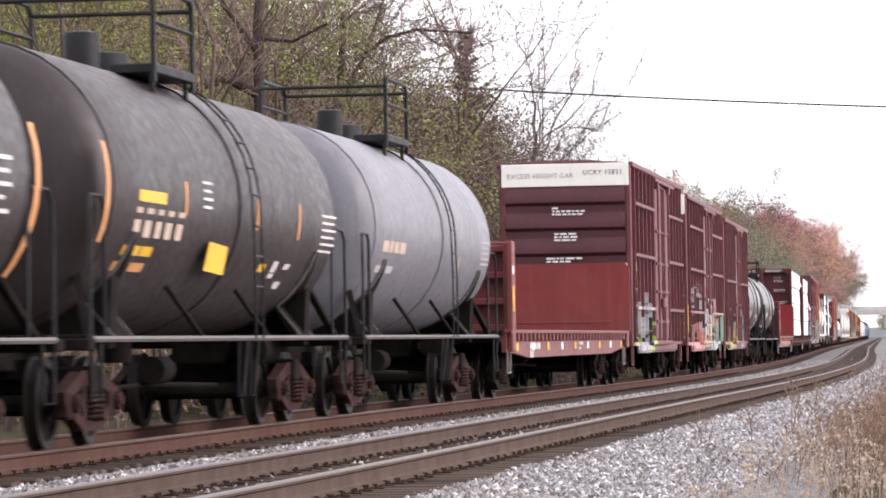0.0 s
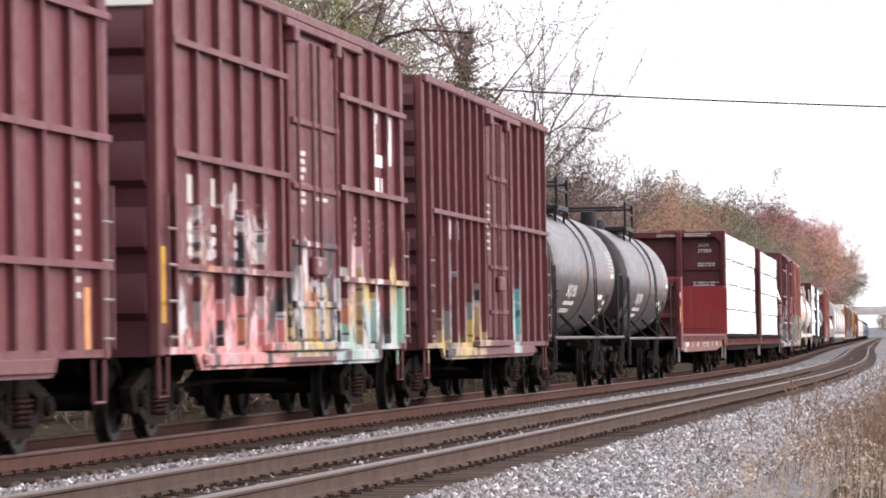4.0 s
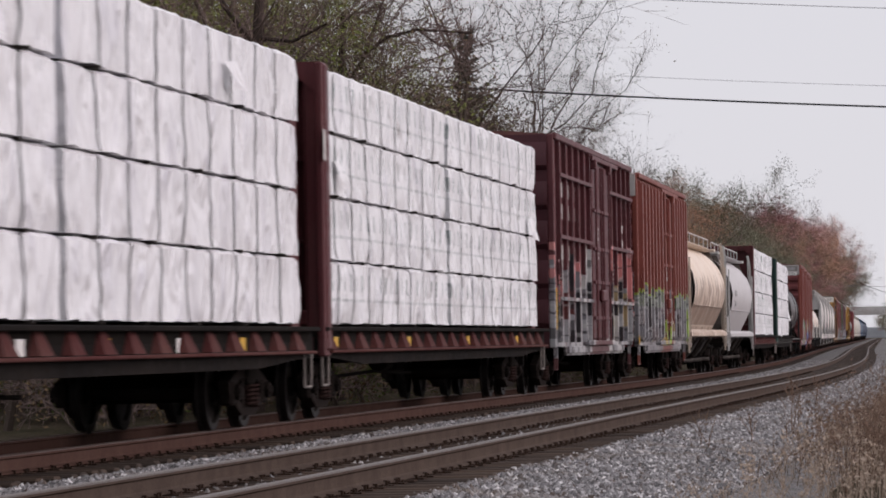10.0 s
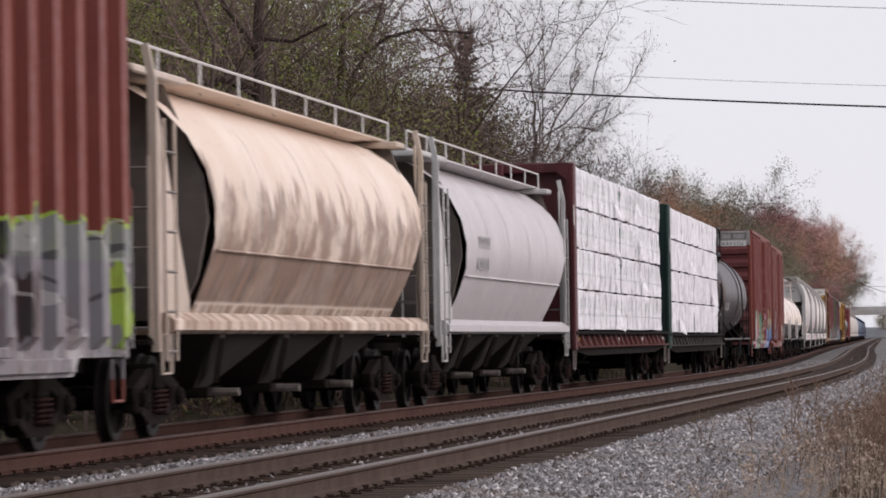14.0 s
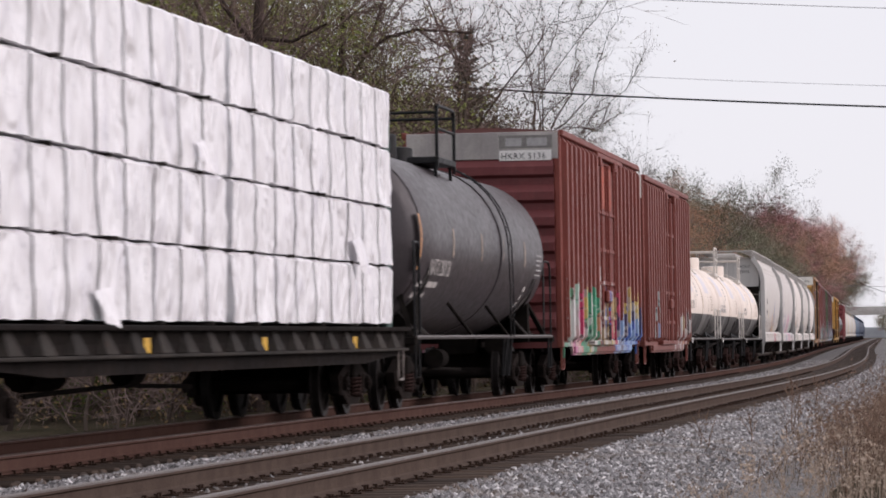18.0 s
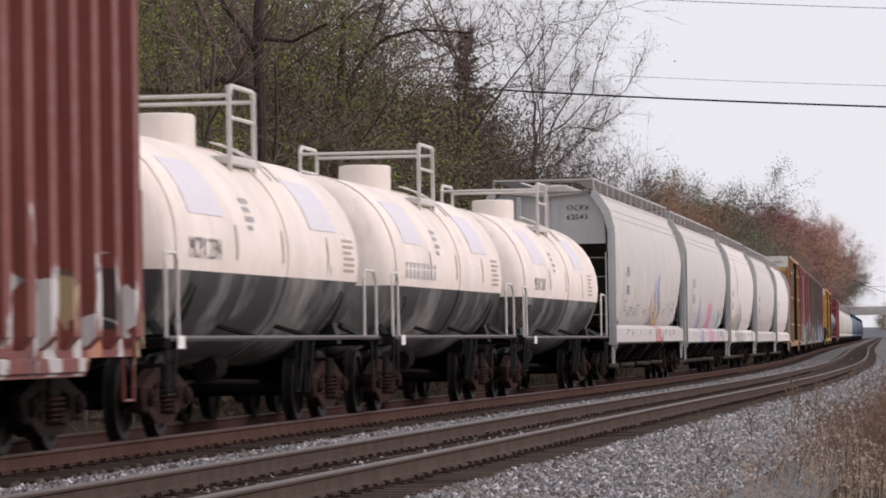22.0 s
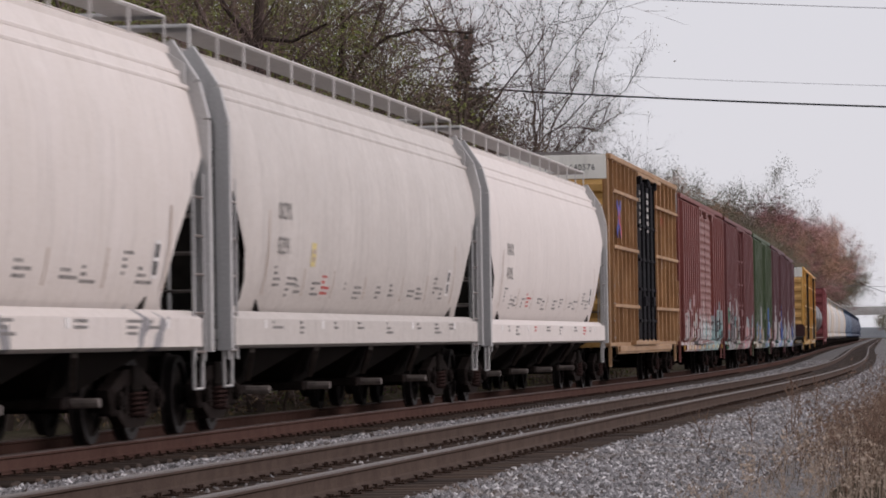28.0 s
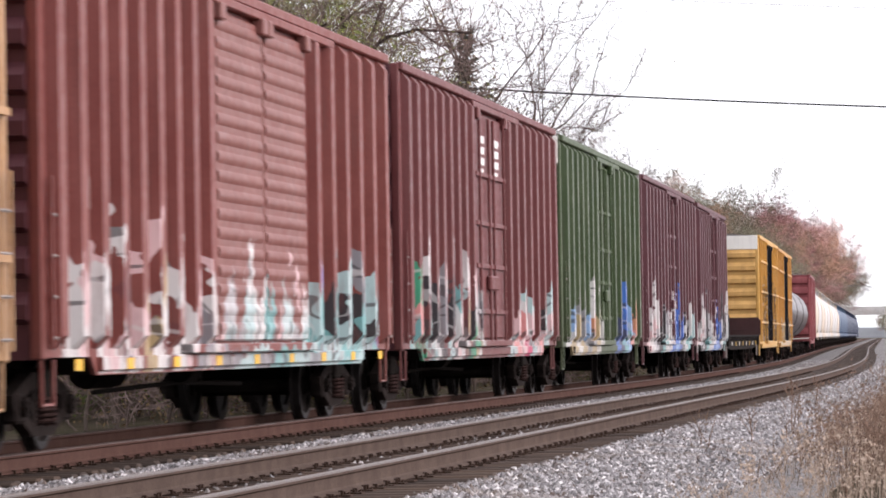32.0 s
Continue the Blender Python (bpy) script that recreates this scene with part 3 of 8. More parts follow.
stones("ballast_stones", [(30, 62, SPACING + 1.34, SPACING + 3.3, 420), (62, 110, SPACING + 1.3, SPACING + 3.3, 200), (110, 230, SPACING + 1.3, SPACING + 3.2, 45), (110, 230, 1.5, 2.9, 60), (26, 60, 1.62, 2.85, 420), (60, 110, 1.62, 2.85, 210),
                          (26, 60, SPACING - .7, SPACING + .7, 22), (28, 60, -.7, .7, 10)], 3, "loose grey crushed stones of the ballast shoulder")


# ---------- trees ----------
def grow(rnd, trunk_h, spread, twig_n, up=.5, start=.25, r0=.16, fine=4, boughs=6, thick=.011):
    """A bare branching tree: limbs (trunk and boughs) and twigs, two shapes, and the places of its twig ends."""
    limbs, twigs, tips = Shape(), Shape(), []

    def sliver(p, d, length, w):
        side = d.cross(Vector((rnd.gauss(0, 1), rnd.gauss(0, 1), rnd.gauss(0, 1)))).normalized() * w
        bow = Vector((rnd.gauss(0, .12), rnd.gauss(0, .12), rnd.gauss(.06, .1))) * length
        mid, end = p + d * length * .5 + bow * .5, p + d * length + bow
        twigs.add([p - side, p + side, mid + side * .6, mid - side * .6, end], [(0, 1, 2, 3), (3, 2, 4)])
        return mid, end

    def branch(p, d, length, r, lev):
        n = (6, 4, 3)[min(lev, 2)]
        pts, q, dd = [p], p.copy(), d.copy()
        for i in range(n):
            dd = (dd + Vector((rnd.gauss(0, .15), rnd.gauss(0, .15), rnd.gauss(.05, .1) * up))).normalized()
            q = q + dd * length / n
            pts.append(q.copy())
        (limbs if lev < 2 else twigs).tube(pts, r, (7, 5, 3)[min(lev, 2)], max(r * .3, .008), caps=False)
        k = (boughs, 7, twig_n)[min(lev, 2)]
        for i in range(k):
            f = start + (1 - start) * (i + rnd.random()) / k if lev == 0 else .15 + .85 * (i + rnd.random()) / k
            j = min(n - 1, int(f * n))
            b = pts[j].lerp(pts[j + 1], f * n - j)
            ax = (pts[j + 1] - pts[j]).normalized()
            side = Matrix.Rotation(rnd.uniform(0, 6.28), 3, ax) @ ax.orthogonal().normalized()
            ang = rnd.uniform(.5, 1.05)
            nd = (ax * math.cos(ang) + side * math.sin(ang) * spread)
            nd.z += .12 * up
            nd.normalize()
            if lev < 2:
                branch(b, nd, length * rnd.uniform(.42, .7) * (1 - .3 * f if lev == 0 else 1), max(r * (1 - .6 * f) * .55, .012), lev + 1)
            else:
                ln = length * rnd.uniform(.4, .75)
                mid, end = sliver(b, nd, ln, thick)
                tips.append((end, nd))
                tips.append((mid, nd))
                for g in range(fine):
                    e = (nd + Vector((rnd.gauss(0, .55), rnd.gauss(0, .55), rnd.gauss(.1, .45)))).normalized()
                    m2, e2 = sliver(b.lerp(end, rnd.uniform(.2, .95)), e, ln * rnd.uniform(.3, .6), thick * .7)
                    tips.append((e2, e))

    branch(Vector((0, 0, -.3)), Vector((0, 0, 1)), trunk_h, r0, 0)
    return limbs, twigs, tips


def leaves_at(tips, rnd, share, size, per=2, spread=.2):
    s = Shape()
    for p, d in tips:
        if rnd.random() > share:
            continue
        for i in range(per):
            c = p + Vector((rnd.gauss(0, spread), rnd.gauss(0, spread), rnd.gauss(0, spread)))
            a = Vector((rnd.gauss(0, 1), rnd.gauss(0, 1), rnd.gauss(0, .6))).normalized() * size * rnd.uniform(.6, 1.3)
            b = a.orthogonal().normalized() * size * rnd.uniform(.35, .7)
            s.add([c - a, c + b, c + a, c - b], [(0, 1, 2, 3)])
    return s


def raw_part(name, shape, mat, parent):
    """A crown of loose slivers: no normals to mend."""
    me = bpy.data.meshes.new(name)
    me.from_pydata(shape.v, [], shape.f)
    me.materials.append(mat)
    return part(name, me, mat, parent)


def tree_kind(seed, label, h, spread, twig_n, leaf=None, share=0.0, leaf_size=.07, per=2, up=.5, start=.25, r0=.16, fine=4, boughs=6, thick=.011, name="tree", group="woodland trees"):
    rnd = random.Random(seed)
    limbs, twigs, tips = grow(rnd, h, spread, twig_n, up, start, r0, fine, boughs, thick)
    t = empty(name, label, "tree" if name == "tree" else "shrub", group)
    part("trunk", limbs, M_bark, t)
    raw_part("crown", twigs, M_twig, t)
    if leaf and share:
        raw_part("leaves", leaves_at(tips, rnd, share, leaf_size, per), leaf, t)
    return t


def conifer_kind(seed, h=9.0):
    """A spruce: whorls of boughs that droop and turn up at the tip, thick with needle sprays."""
    rnd = random.Random(seed)
    t = empty("conifer", "dark green conifer among bare trees", "tree", "conifers")
    trunk, crown = Shape(), Shape()
    trunk.tube([(0, 0, -.3), (.03, 0, h * .5), (0, 0, h)], .15, 7, .015)
    z = h * .12
    while z < h - .1:
        reach = (h - z) * .27 + .1
        for i in range(6):
            a = rnd.uniform(0, 6.28)
            r = reach * rnd.uniform(.55, 1.2)
            d = Vector((math.cos(a), math.sin(a), 0))
            base = Vector((0, 0, z + rnd.uniform(-.1, .1)))
            pts = [base, base + d * r * .5 - Vector((0, 0, r * .08)), base + d * r + Vector((0, 0, r * .16))]
            trunk.tube(pts, .018, 3, .005, caps=False)
            m = 5 + int(r * 7)
            for j in range(m):
                f = (j + .6) / m
                c = pts[0].lerp(pts[1], f * 2) if f < .5 else pts[1].lerp(pts[2], f * 2 - 1)
                for q in range(4):
                    e = (d * .6 + Vector((rnd.gauss(0, .5), rnd.gauss(0, .5), rnd.gauss(.05, .3)))).normalized() * rnd.uniform(.14, .3)
                    w = e.orthogonal().normalized() * .035
                    crown.add([c - w, c + w, c + e], [(0, 1, 2)])
        z += .22 + (h - z) * .028
    part("trunk", trunk, M_bark, t)
    raw_part("crown", crown, M_needle, t)
    return t


TREES = {
    "bare": [tree_kind(i, "bare grey-brown broadleaf tree at the wood's edge", 10.5 + i % 3, .95, 6, M_leaf_brown, .3, .045, 2, r0=.12) for i in (1, 2, 3)],
    "dense": [tree_kind(i, "bare thicket tree with a mass of brown twigs", 9.5, 1.05, 8, M_leaf_brown, .25, .06, 1, start=.1, r0=.12, boughs=7, thick=.015) for i in (14, 15)],
    "thicket": [tree_kind(i, "thicket tree hung with dull brown-green leaves", 9.5, 1.0, 7, M_leaf_thicket, .9, .05, 9, start=.05, r0=.12, boughs=8, fine=5) for i in (81, 82)],
    "tall": [tree_kind(i, "tall bare tree with long spreading limbs above the line", 15, 1.0, 9, M_leaf_brown, .05, .06, 1, r0=.2, start=.3, fine=5, thick=.011, boughs=7) for i in (11, 12)],
    "olive": [tree_kind(i, "tree with thin olive-green late leaves", 11, .95, 7, M_leaf_olive, .85, .055, 11, r0=.12, start=.12, boughs=8) for i in (21, 22)],
    "rust": [tree_kind(i, "tree with thin rusty brown leaves", 10, .95, 7, M_leaf_rust, .8, .055, 9, r0=.12, fine=6, thick=.013, boughs=7) for i in (31, 32)],
    "grey": [tree_kind(i, "bare grey tree far along the wood's edge", 10, .95, 8, M_leaf_dim, .75, .055, 10, r0=.12, fine=6, thick=.015, boughs=7) for i in (36, 37)],
    "red": [tree_kind(i, "tree with dull red autumn leaves", 10, .95, 7, M_leaf_red, .9, .06, 12, r0=.12, fine=5, thick=.014, boughs=7) for i in (41, 42)],
    "shrub": [tree_kind(i, "tangled leafless shrub under the trees", 3.4, 1.15, 7, M_leaf_brown, .4, .06, 1, up=.3, start=.03, r0=.05, boughs=9, thick=.009, name="shrub", group="shrubs") for i in (51, 52)],
    "green_shrub": [tree_kind(i, "green-leaved shrub under the trees", 3.0, 1.15, 6, M_leaf_green, .75, .045, 6, up=.3, start=.03, r0=.05, boughs=8, name="shrub", group="shrubs") for i in (61,)],
    "conifer": [conifer_kind(71, 10.0)],
}
PLANTED = set()


def plant(kind, s, lat, scale, turn, rnd):
    kinds = TREES[kind]
    k = kinds[rnd.randrange(len(kinds))]
    p = on_line(s, lat)
    m = pose(p.x, p.y, GROUND_Z - (.25 if p.y > 150 else 0), 0, 0, turn)
    if k in PLANTED:
        t = copy_thing(k, m)
    else:
        PLANTED.add(k)
        t = k
        t.matrix_basis = m
    t.scale = (scale, scale, scale)
    return t


rnd = random.Random(77)
# the wood's edge along the far side of the line
for i in range(40):
    s = 78 + i * 3.7 + rnd.uniform(-1.2, 1.2)
    if 138 < s < 200 and i % 2:
        continue
    plant(rnd.choice(("bare", "bare", "dense")), s, -rnd.uniform(9.5, 13.5) - (1.2 if s > 140 else 0), rnd.uniform(.8, 1.1) * (.9 if s > 140 else 1), rnd.uniform(0, 360), rnd)
for i in range(34):
    s = 84 + i * 5.2 + rnd.uniform(-2, 2)
    if 120 < s < 215 and i % 2:
        continue
    plant(rnd.choice(("bare", "tall", "dense")) if s < 130 else "bare", s, -rnd.uniform(15, 22), rnd.uniform(1.0, 1.2) if s < 130 else rnd.uniform(.85, 1.0), rnd.uniform(0, 360), rnd)
for i in range(16):
    s = 110 + i * 13 + rnd.uniform(-3, 3)
    plant(rnd.choice(("dense", "bare", "bare")), s, -rnd.uniform(23, 42), rnd.uniform(1.0, 1.2), rnd.uniform(0, 360), rnd)
for s, lat, sc in ((84, -11.5, .75), (91, -13.0, .9), (108, -10.6, .9), (116, -12.2, .95), (119, -16.5, 1.0), (118, -14.5, .9)):
    plant("olive", s, lat, sc, s * 7 % 360, rnd)
for s, lat, sc, tu in ((160, -17, .9, 40), (140, -13.5, 1.0, 300), (146, -17, 1.0, 100)):
    plant("tall", s, lat, sc, tu, rnd)
plant("conifer", 180, -12.7, 1.62, 0, rnd)
plant("conifer", 186, -13.4, 1.3, 50, rnd)
plant("conifer", 171, -12.6, 1.25, 110, rnd)
# a thick tangle under the tall trees
for i in range(11):
    plant("thicket", 111 + i * 3.1, -rnd.uniform(13, 19), rnd.uniform(1.05, 1.25), rnd.uniform(0, 360), rnd)
for i in range(7):
    s = 164 + i * 3.6
    plant("thicket", s, -rnd.uniform(10.6, 12.5), np.interp(s, (166, 182, 205), (1.0, .95, .78)) * rnd.uniform(.9, 1.05), rnd.uniform(0, 360), rnd)
for i in range(13):
    s = 146 + i * 4.2 + rnd.uniform(-1, 1)
    plant("thicket", s, -rnd.uniform(11.5, 14.5), rnd.uniform(.82, 1.0) * np.interp(s, (146, 180, 200), (1.0, 1.0, .85)), rnd.uniform(0, 360), rnd)
rnd_b = random.Random(78)
for s, lat, sc in ((103, -11.6, .95), (110, -13.5, 1.05), (97, -12.0, .85)):
    plant("olive", s, lat, sc, s * 11 % 360, rnd_b)
for s, lat, sc in ((92, -10.4, 1.3), (97, -11.2, 1.5), (101, -12.6, 1.5), (107, -11.8, 1.4), (113, -14.5, 1.6), (105, -15.5, 1.6), (119, -17.5, 1.7), (126, -19.5, 1.7), (88, -11.5, 1.2)):
    plant("green_shrub", s, lat, sc, s * 17 % 360, rnd_b)
for s, lat, sc in ((118, -20.5, 2.0), (124, -22.0, 2.1), (131, -23.0, 2.2), (138, -25.0, 2.2), (146, -27.5, 2.2), (153, -26.0, 2.0), (112, -18.5, 1.8)):
    plant("shrub", s, lat, sc, s * 13 % 360, rnd_b)
for i in range(16):
    s = 128 + i * 5.6 + rnd.uniform(-1.5, 1.5)
    plant("dense", s, -rnd.uniform(14.5, 20), rnd.uniform(.88, 1.08), rnd.uniform(0, 360), rnd)
for i in range(15):
    s = 150 + i * 5.2 + rnd.uniform(-1.5, 1.5)
    plant("dense", s, -rnd.uniform(10.0, 13.5), np.interp(s, (152, 195, 230), (.92, .92, .85)) * rnd.uniform(.9, 1.1), rnd.uniform(0, 360), rnd)
for i in range(44):
    s = 74 + i * 3.4 + rnd.uniform(-1, 1)
    plant("green_shrub" if rnd.random() < .3 else "shrub", s, -rnd.uniform(6.8, 9.5), rnd.uniform(.7, 1.2), rnd.uniform(0, 360), rnd)
for i in range(92):
    s = 232 + i * 8.9 + rnd.uniform(-2.5, 2.5)
    tall = np.interp(s, (230, 270, 450, 560, 700, 900, 1050), (.95, 1.06, 1.24, 1.4, 1.74, 1.82, 1.65)) * rnd.uniform(.72, 1.08)
    if s > 800:
        kind = rnd.choice(("red", "grey", "grey", "rust"))
    elif s > 610:
        kind = rnd.choice(("red", "red", "red", "rust", "grey"))
    elif s < 275:
        kind = rnd.choice(("rust", "rust", "grey"))
    else:
        kind = rnd.choice(("grey", "grey", "grey", "grey", "grey", "rust"))
    plant(kind, s, -rnd.uniform(9.0, 14) - np.interp(s, (480, 560, 750, 900), (0, 2, 1, -1.5)), tall, rnd.uniform(0, 360), rnd)
plant("conifer", 452, -14.0, 1.2, 0, rnd)
plant("conifer", 470, -13.0, 1.15, 80, rnd)
for i in range(34):
    s = 240 + i * 14.5 + rnd.uniform(-3, 3)
    tall = np.interp(s, (230, 270, 450, 600, 820), (.92, 1.0, 1.22, 1.42, 1.7)) * rnd.uniform(.8, 1.0)
    plant("red" if s > 600 and rnd.random() < .7 else "rust" if s < 290 else "grey", s, -rnd.uniform(16, 25), tall, rnd.uniform(0, 360), rnd)
for i in range(8):
    plant("dense", 84 + i * 4, -rnd.uniform(24, 36), rnd.uniform(1.0, 1.3), rnd.uniform(0, 360), rnd)
# by the bridge on the right of the line, and beyond it
plant("conifer", 960, 11.5, 1.5, 0, rnd)
plant("conifer", 985, 13.5, 1.35, 70, rnd)
plant("grey", 1010, 15.0, 1.1, 20, rnd)
for i in range(8):
    s = 1330 + i * 60
    plant(rnd.choice(("grey", "rust")), s, rnd.uniform(6, 26) + i * .6, rnd.uniform(.6, .9), rnd.uniform(0, 360), rnd)
for i in range(6):
    plant("grey", 1420 + i * 75, -rnd.uniform(2, 40), rnd.uniform(.5, .8), rnd.uniform(0, 360), rnd)


for kinds in TREES.values():
    for k in kinds:
        if k not in PLANTED:
            k.matrix_basis = line_pose(330 + 9 * len(PLANTED)) @ pose(-34, 0, GROUND_Z)
            PLANTED.add(k)

M_bark_dark = bark_material("bark_dark", (0.0287, 0.0213, 0.0189), (0.0656, 0.0492, 0.0426))


def hung_twigs(rnd, twigs, pts, n, long, r=.014, rise=.25, fine=5, buds=None):
    """Side shoots along a bough, each with finer ones."""
    for i in range(n):
        j = rnd.randrange(len(pts) - 1)
        b = pts[j].lerp(pts[j + 1], rnd.random())
        along = (pts[j + 1] - pts[j]).normalized()
        d = (along * .6 + Vector((rnd.gauss(0, .7), rnd.gauss(0, .7), rnd.gauss(rise, .6)))).normalized()
        ln = rnd.uniform(.35, 1.0) * long
        mid = b + d * ln * .5 + Vector((rnd.gauss(0, .1), 0, rnd.gauss(0, .12)))
        end = mid + d * ln * .5 + Vector((rnd.gauss(0, .15), 0, rnd.gauss(.05, .2)))
        twigs.tube([b, mid, end], r, 3, r * .3, caps=False)
        for k in range(fine):
            e = (d + Vector((rnd.gauss(0, .7), rnd.gauss(0, .7), rnd.gauss(0, .6)))).normalized() * rnd.uniform(.25, .7)
            c = mid.lerp(end, rnd.random())
            w = e.orthogonal().normalized() * r * .45
            twigs.add([c - w, c + w, c + e], [(0, 1, 2)])
            if buds is not None and rnd.random() < .3:
                q = Vector((rnd.gauss(0, 1), rnd.gauss(0, 1), rnd.gauss(0, 1))).normalized() * rnd.uniform(.025, .05)
                v = q.orthogonal() * .6
                buds.add([c + e - q, c + e + v, c + e + q, c + e - v], [(0, 1, 2, 3)])


def old_tree(s, lat, trunk, boughs):
    """A dark old tree whose low boughs reach out level over the bank."""
    rnd = random.Random(9)
    t = empty("tree", "old tree with long dark level boughs", "tree", "woodland trees")
    p = on_line(s, lat)
    t.location = (p.x, p.y, 0)
    part("trunk", Shape().tube(trunk, .24, 9, .09), M_bark_dark, t)
    twigs = Shape()
    for pts, r in boughs:
        part("bough", Shape().tube(pts, r, 7, .03), M_bark_dark, t)
        hung_twigs(rnd, twigs, [Vector(q) for q in pts], len(pts) * 14, 1.5)
    raw_part("crown", twigs, M_twig, t)
    return t


old_tree(95, -8.1, [(0, 0, -.9), (.05, .1, 3), (.2, .2, 6), (.1, .5, 9), (.4, .6, 12)],
         (([(.1, .2, 5.6), (-.8, 0, 5.25), (-2.5, -.2, 5.5), (-3.9, -.1, 5.6), (-5.3, .2, 6.1)], .11), ([(.15, .3, 7.2), (-.6, .1, 7.6), (-1.8, -.1, 7.3), (-3.4, -.2, 7.45), (-4.9, 0, 7.35), (-6.2, .2, 7.9)], .13),
          ([(.1, .4, 8.3), (-.8, .3, 9.6), (-1.3, .2, 11.5)], .1), ([(.2, .4, 8.6), (1.0, .4, 8.5), (1.9, .2, 8.9)], .06)))
old_tree(116, -9.4, [(0, 0, -.9), (.1, .1, 3), (-.1, .2, 6), (.1, .4, 8), (.3, .4, 11)],
         (([(.05, .3, 7.6), (.5, .2, 8.8), (1.0, .1, 9.7), (1.7, 0, 10.15), (2.6, 0, 10.35), (3.3, .1, 10.3), (4.2, .2, 10.2)], .085), ([(1.0, .1, 9.7), (1.3, .1, 10.5), (1.6, .2, 11.4)], .06),
          ([(0, .3, 7.0), (-1.0, .2, 8.1), (-2.3, .1, 8.3), (-3.4, 0, 8.9)], .09), ([(2.6, 0, 10.35), (3.2, .1, 9.9), (3.7, .1, 9.8)], .03)))


def leaning_tree(s, lat):
    """A bare tree at the wood's edge that fans its long thin limbs out over the line."""
    rnd = random.Random(23)
    t = empty("tree", "bare tree fanning long thin limbs with a few last leaves", "tree", "woodland trees")
    p = on_line(s, lat)
    t.location = (p.x, p.y, -.3)
    stem = [Vector(q) for q in ((0, 0, -.4), (.1, 0, 4), (.45, 0, 8), (.7, 0, 10.4))]
    part("trunk", Shape().tube(stem, .16, 8, .07), M_bark, t)
    twigs, buds = Shape(), Shape()
    for x, z, root, bow in ((3.9, 16.6, 9.4, .9), (4.7, 15.6, 9.8, -.6), (5.8, 14.3, 9.0, -.9), (4.9, 11.4, 8.4, .7), (2.4, 17.0, 10.2, .6), (1.0, 17.2, 10.4, -.3), (-.8, 16.4, 10.2, -.5), (3.3, 13.6, 8.8, .6), (4.1, 12.6, 8.6, -.6), (2.9, 15.2, 9.6, -.5)):
        a = stem[2].lerp(stem[3], min(1, max(0, (root - 8) / 2.4)))
        b = Vector((x, rnd.uniform(-1.5, 1.5), z))
        side = Vector((-(b.z - a.z), 0, b.x - a.x)).normalized() * bow
        pts = [a.lerp(b, i / 8) + side * math.sin(3.14 * i / 8) * (1 if i < 5 else .7) + (Vector((rnd.gauss(0, .13), 0, rnd.gauss(0, .13))) if 0 < i < 8 else Vector()) for i in range(9)]
        part("bough", Shape().tube(pts, .038, 5, .01, caps=False), M_bark, t)
        hung_twigs(rnd, twigs, pts[2:], 74, 1.5, .009, .15, 7, buds)
    raw_part("crown", twigs, M_twig, t)
    raw_part("leaves", buds, M_leaf_dim, t)
    return t


leaning_tree(176, -9.9)
leaning_tree(206, -11.5).scale = (.72, .72, .72)


# ---------- dry weeds on the right of the ballast ----------
def weeds(name, seed, n, box, height, mat, label, heads=True, w=.004, curve=.25):
    """Upright dry stalks with feathery heads, thick on the ground. box: s0, s1, lat0, lat1."""
    g = random.Random(seed)
    sh = Shape()
    for i in range(n):
        st = g.uniform(box[0], box[1])
        u = g.random()
        lat = box[2] + (box[3] - box[2]) * (1 - (1 - u) ** 1.6)
        thick = .4 + .6 * min(1, (lat - box[2]) / 1.0)
        clump = noise.noise(Vector((st * .35, lat * 1.1, seed)))
        if clump < -.05 and g.random() < .75:
            continue
        thick *= .75 + .5 * max(0, clump + .2)
        p = on_line(st, lat)
        z0 = max(GROUND_Z, np.interp(lat, [a for a, b in BED], [b for a, b in BED])) - .03
        h = height * g.uniform(.35, 1.0) * thick
        lean = Vector((g.gauss(0, curve), g.gauss(0, curve), 0)) * h
        a = Vector((p.x, p.y, z0))
        m_, e = a + Vector((0, 0, h * .55)) + lean * .35, a + Vector((0, 0, h)) + lean
        th = g.uniform(0, 3.14)
        side = Vector((math.cos(th), math.sin(th), 0)) * w
        sh.add([a - side, a + side, m_ + side * .7, m_ - side * .7, e], [(0, 1, 2, 3), (3, 2, 4)])
        if heads:
            for k in range(5):
                b = m_.lerp(e, .35 + .65 * k / 5)
                d = Vector((g.gauss(0, 1), g.gauss(0, 1), g.uniform(.4, 1.6))).normalized() * h * g.uniform(.05, .13)
                q = d.orthogonal().normalized() * w * 1.6
                sh.add([b - q, b + q, b + d], [(0, 1, 2)])
    me = bpy.data.meshes.new(name)
    me.from_pydata(sh.v, [], sh.f)
    me.materials.append(mat)
    return tagged(new(name, me), label, "grass", kind="stuff")


weeds("dry_grass", 5, 9000, (30, 110, SPACING + 2.9, SPACING + 6.5), .42, M_straw, "pale dry grass at the foot of the ballast", w=.005, curve=.45)
weeds("low_grass", 8, 900, (30, 60, SPACING + 2.1, SPACING + 3.4), .24, M_straw, "thin tufts of dry grass in the stones", w=.004, curve=.6)
weeds("dry_stalks", 6, 3600, (40, 90, SPACING + 3.25, SPACING + 5.4), 1.15, M_straw_dark, "tall brown dry stalks beside the ballast", w=.0042, curve=.34)
weeds("pale_stalks", 7, 2000, (42, 140, SPACING + 3.2, SPACING + 7.0), 1.1, M_straw, "tall straw-coloured dry weeds beside the line", w=.005, curve=.26)
weeds("far_grass", 9, 9000, (110, 420, SPACING + 3.1, SPACING + 12), .75, M_straw, "dry grass along the far part of the bank", w=.016, curve=.3)


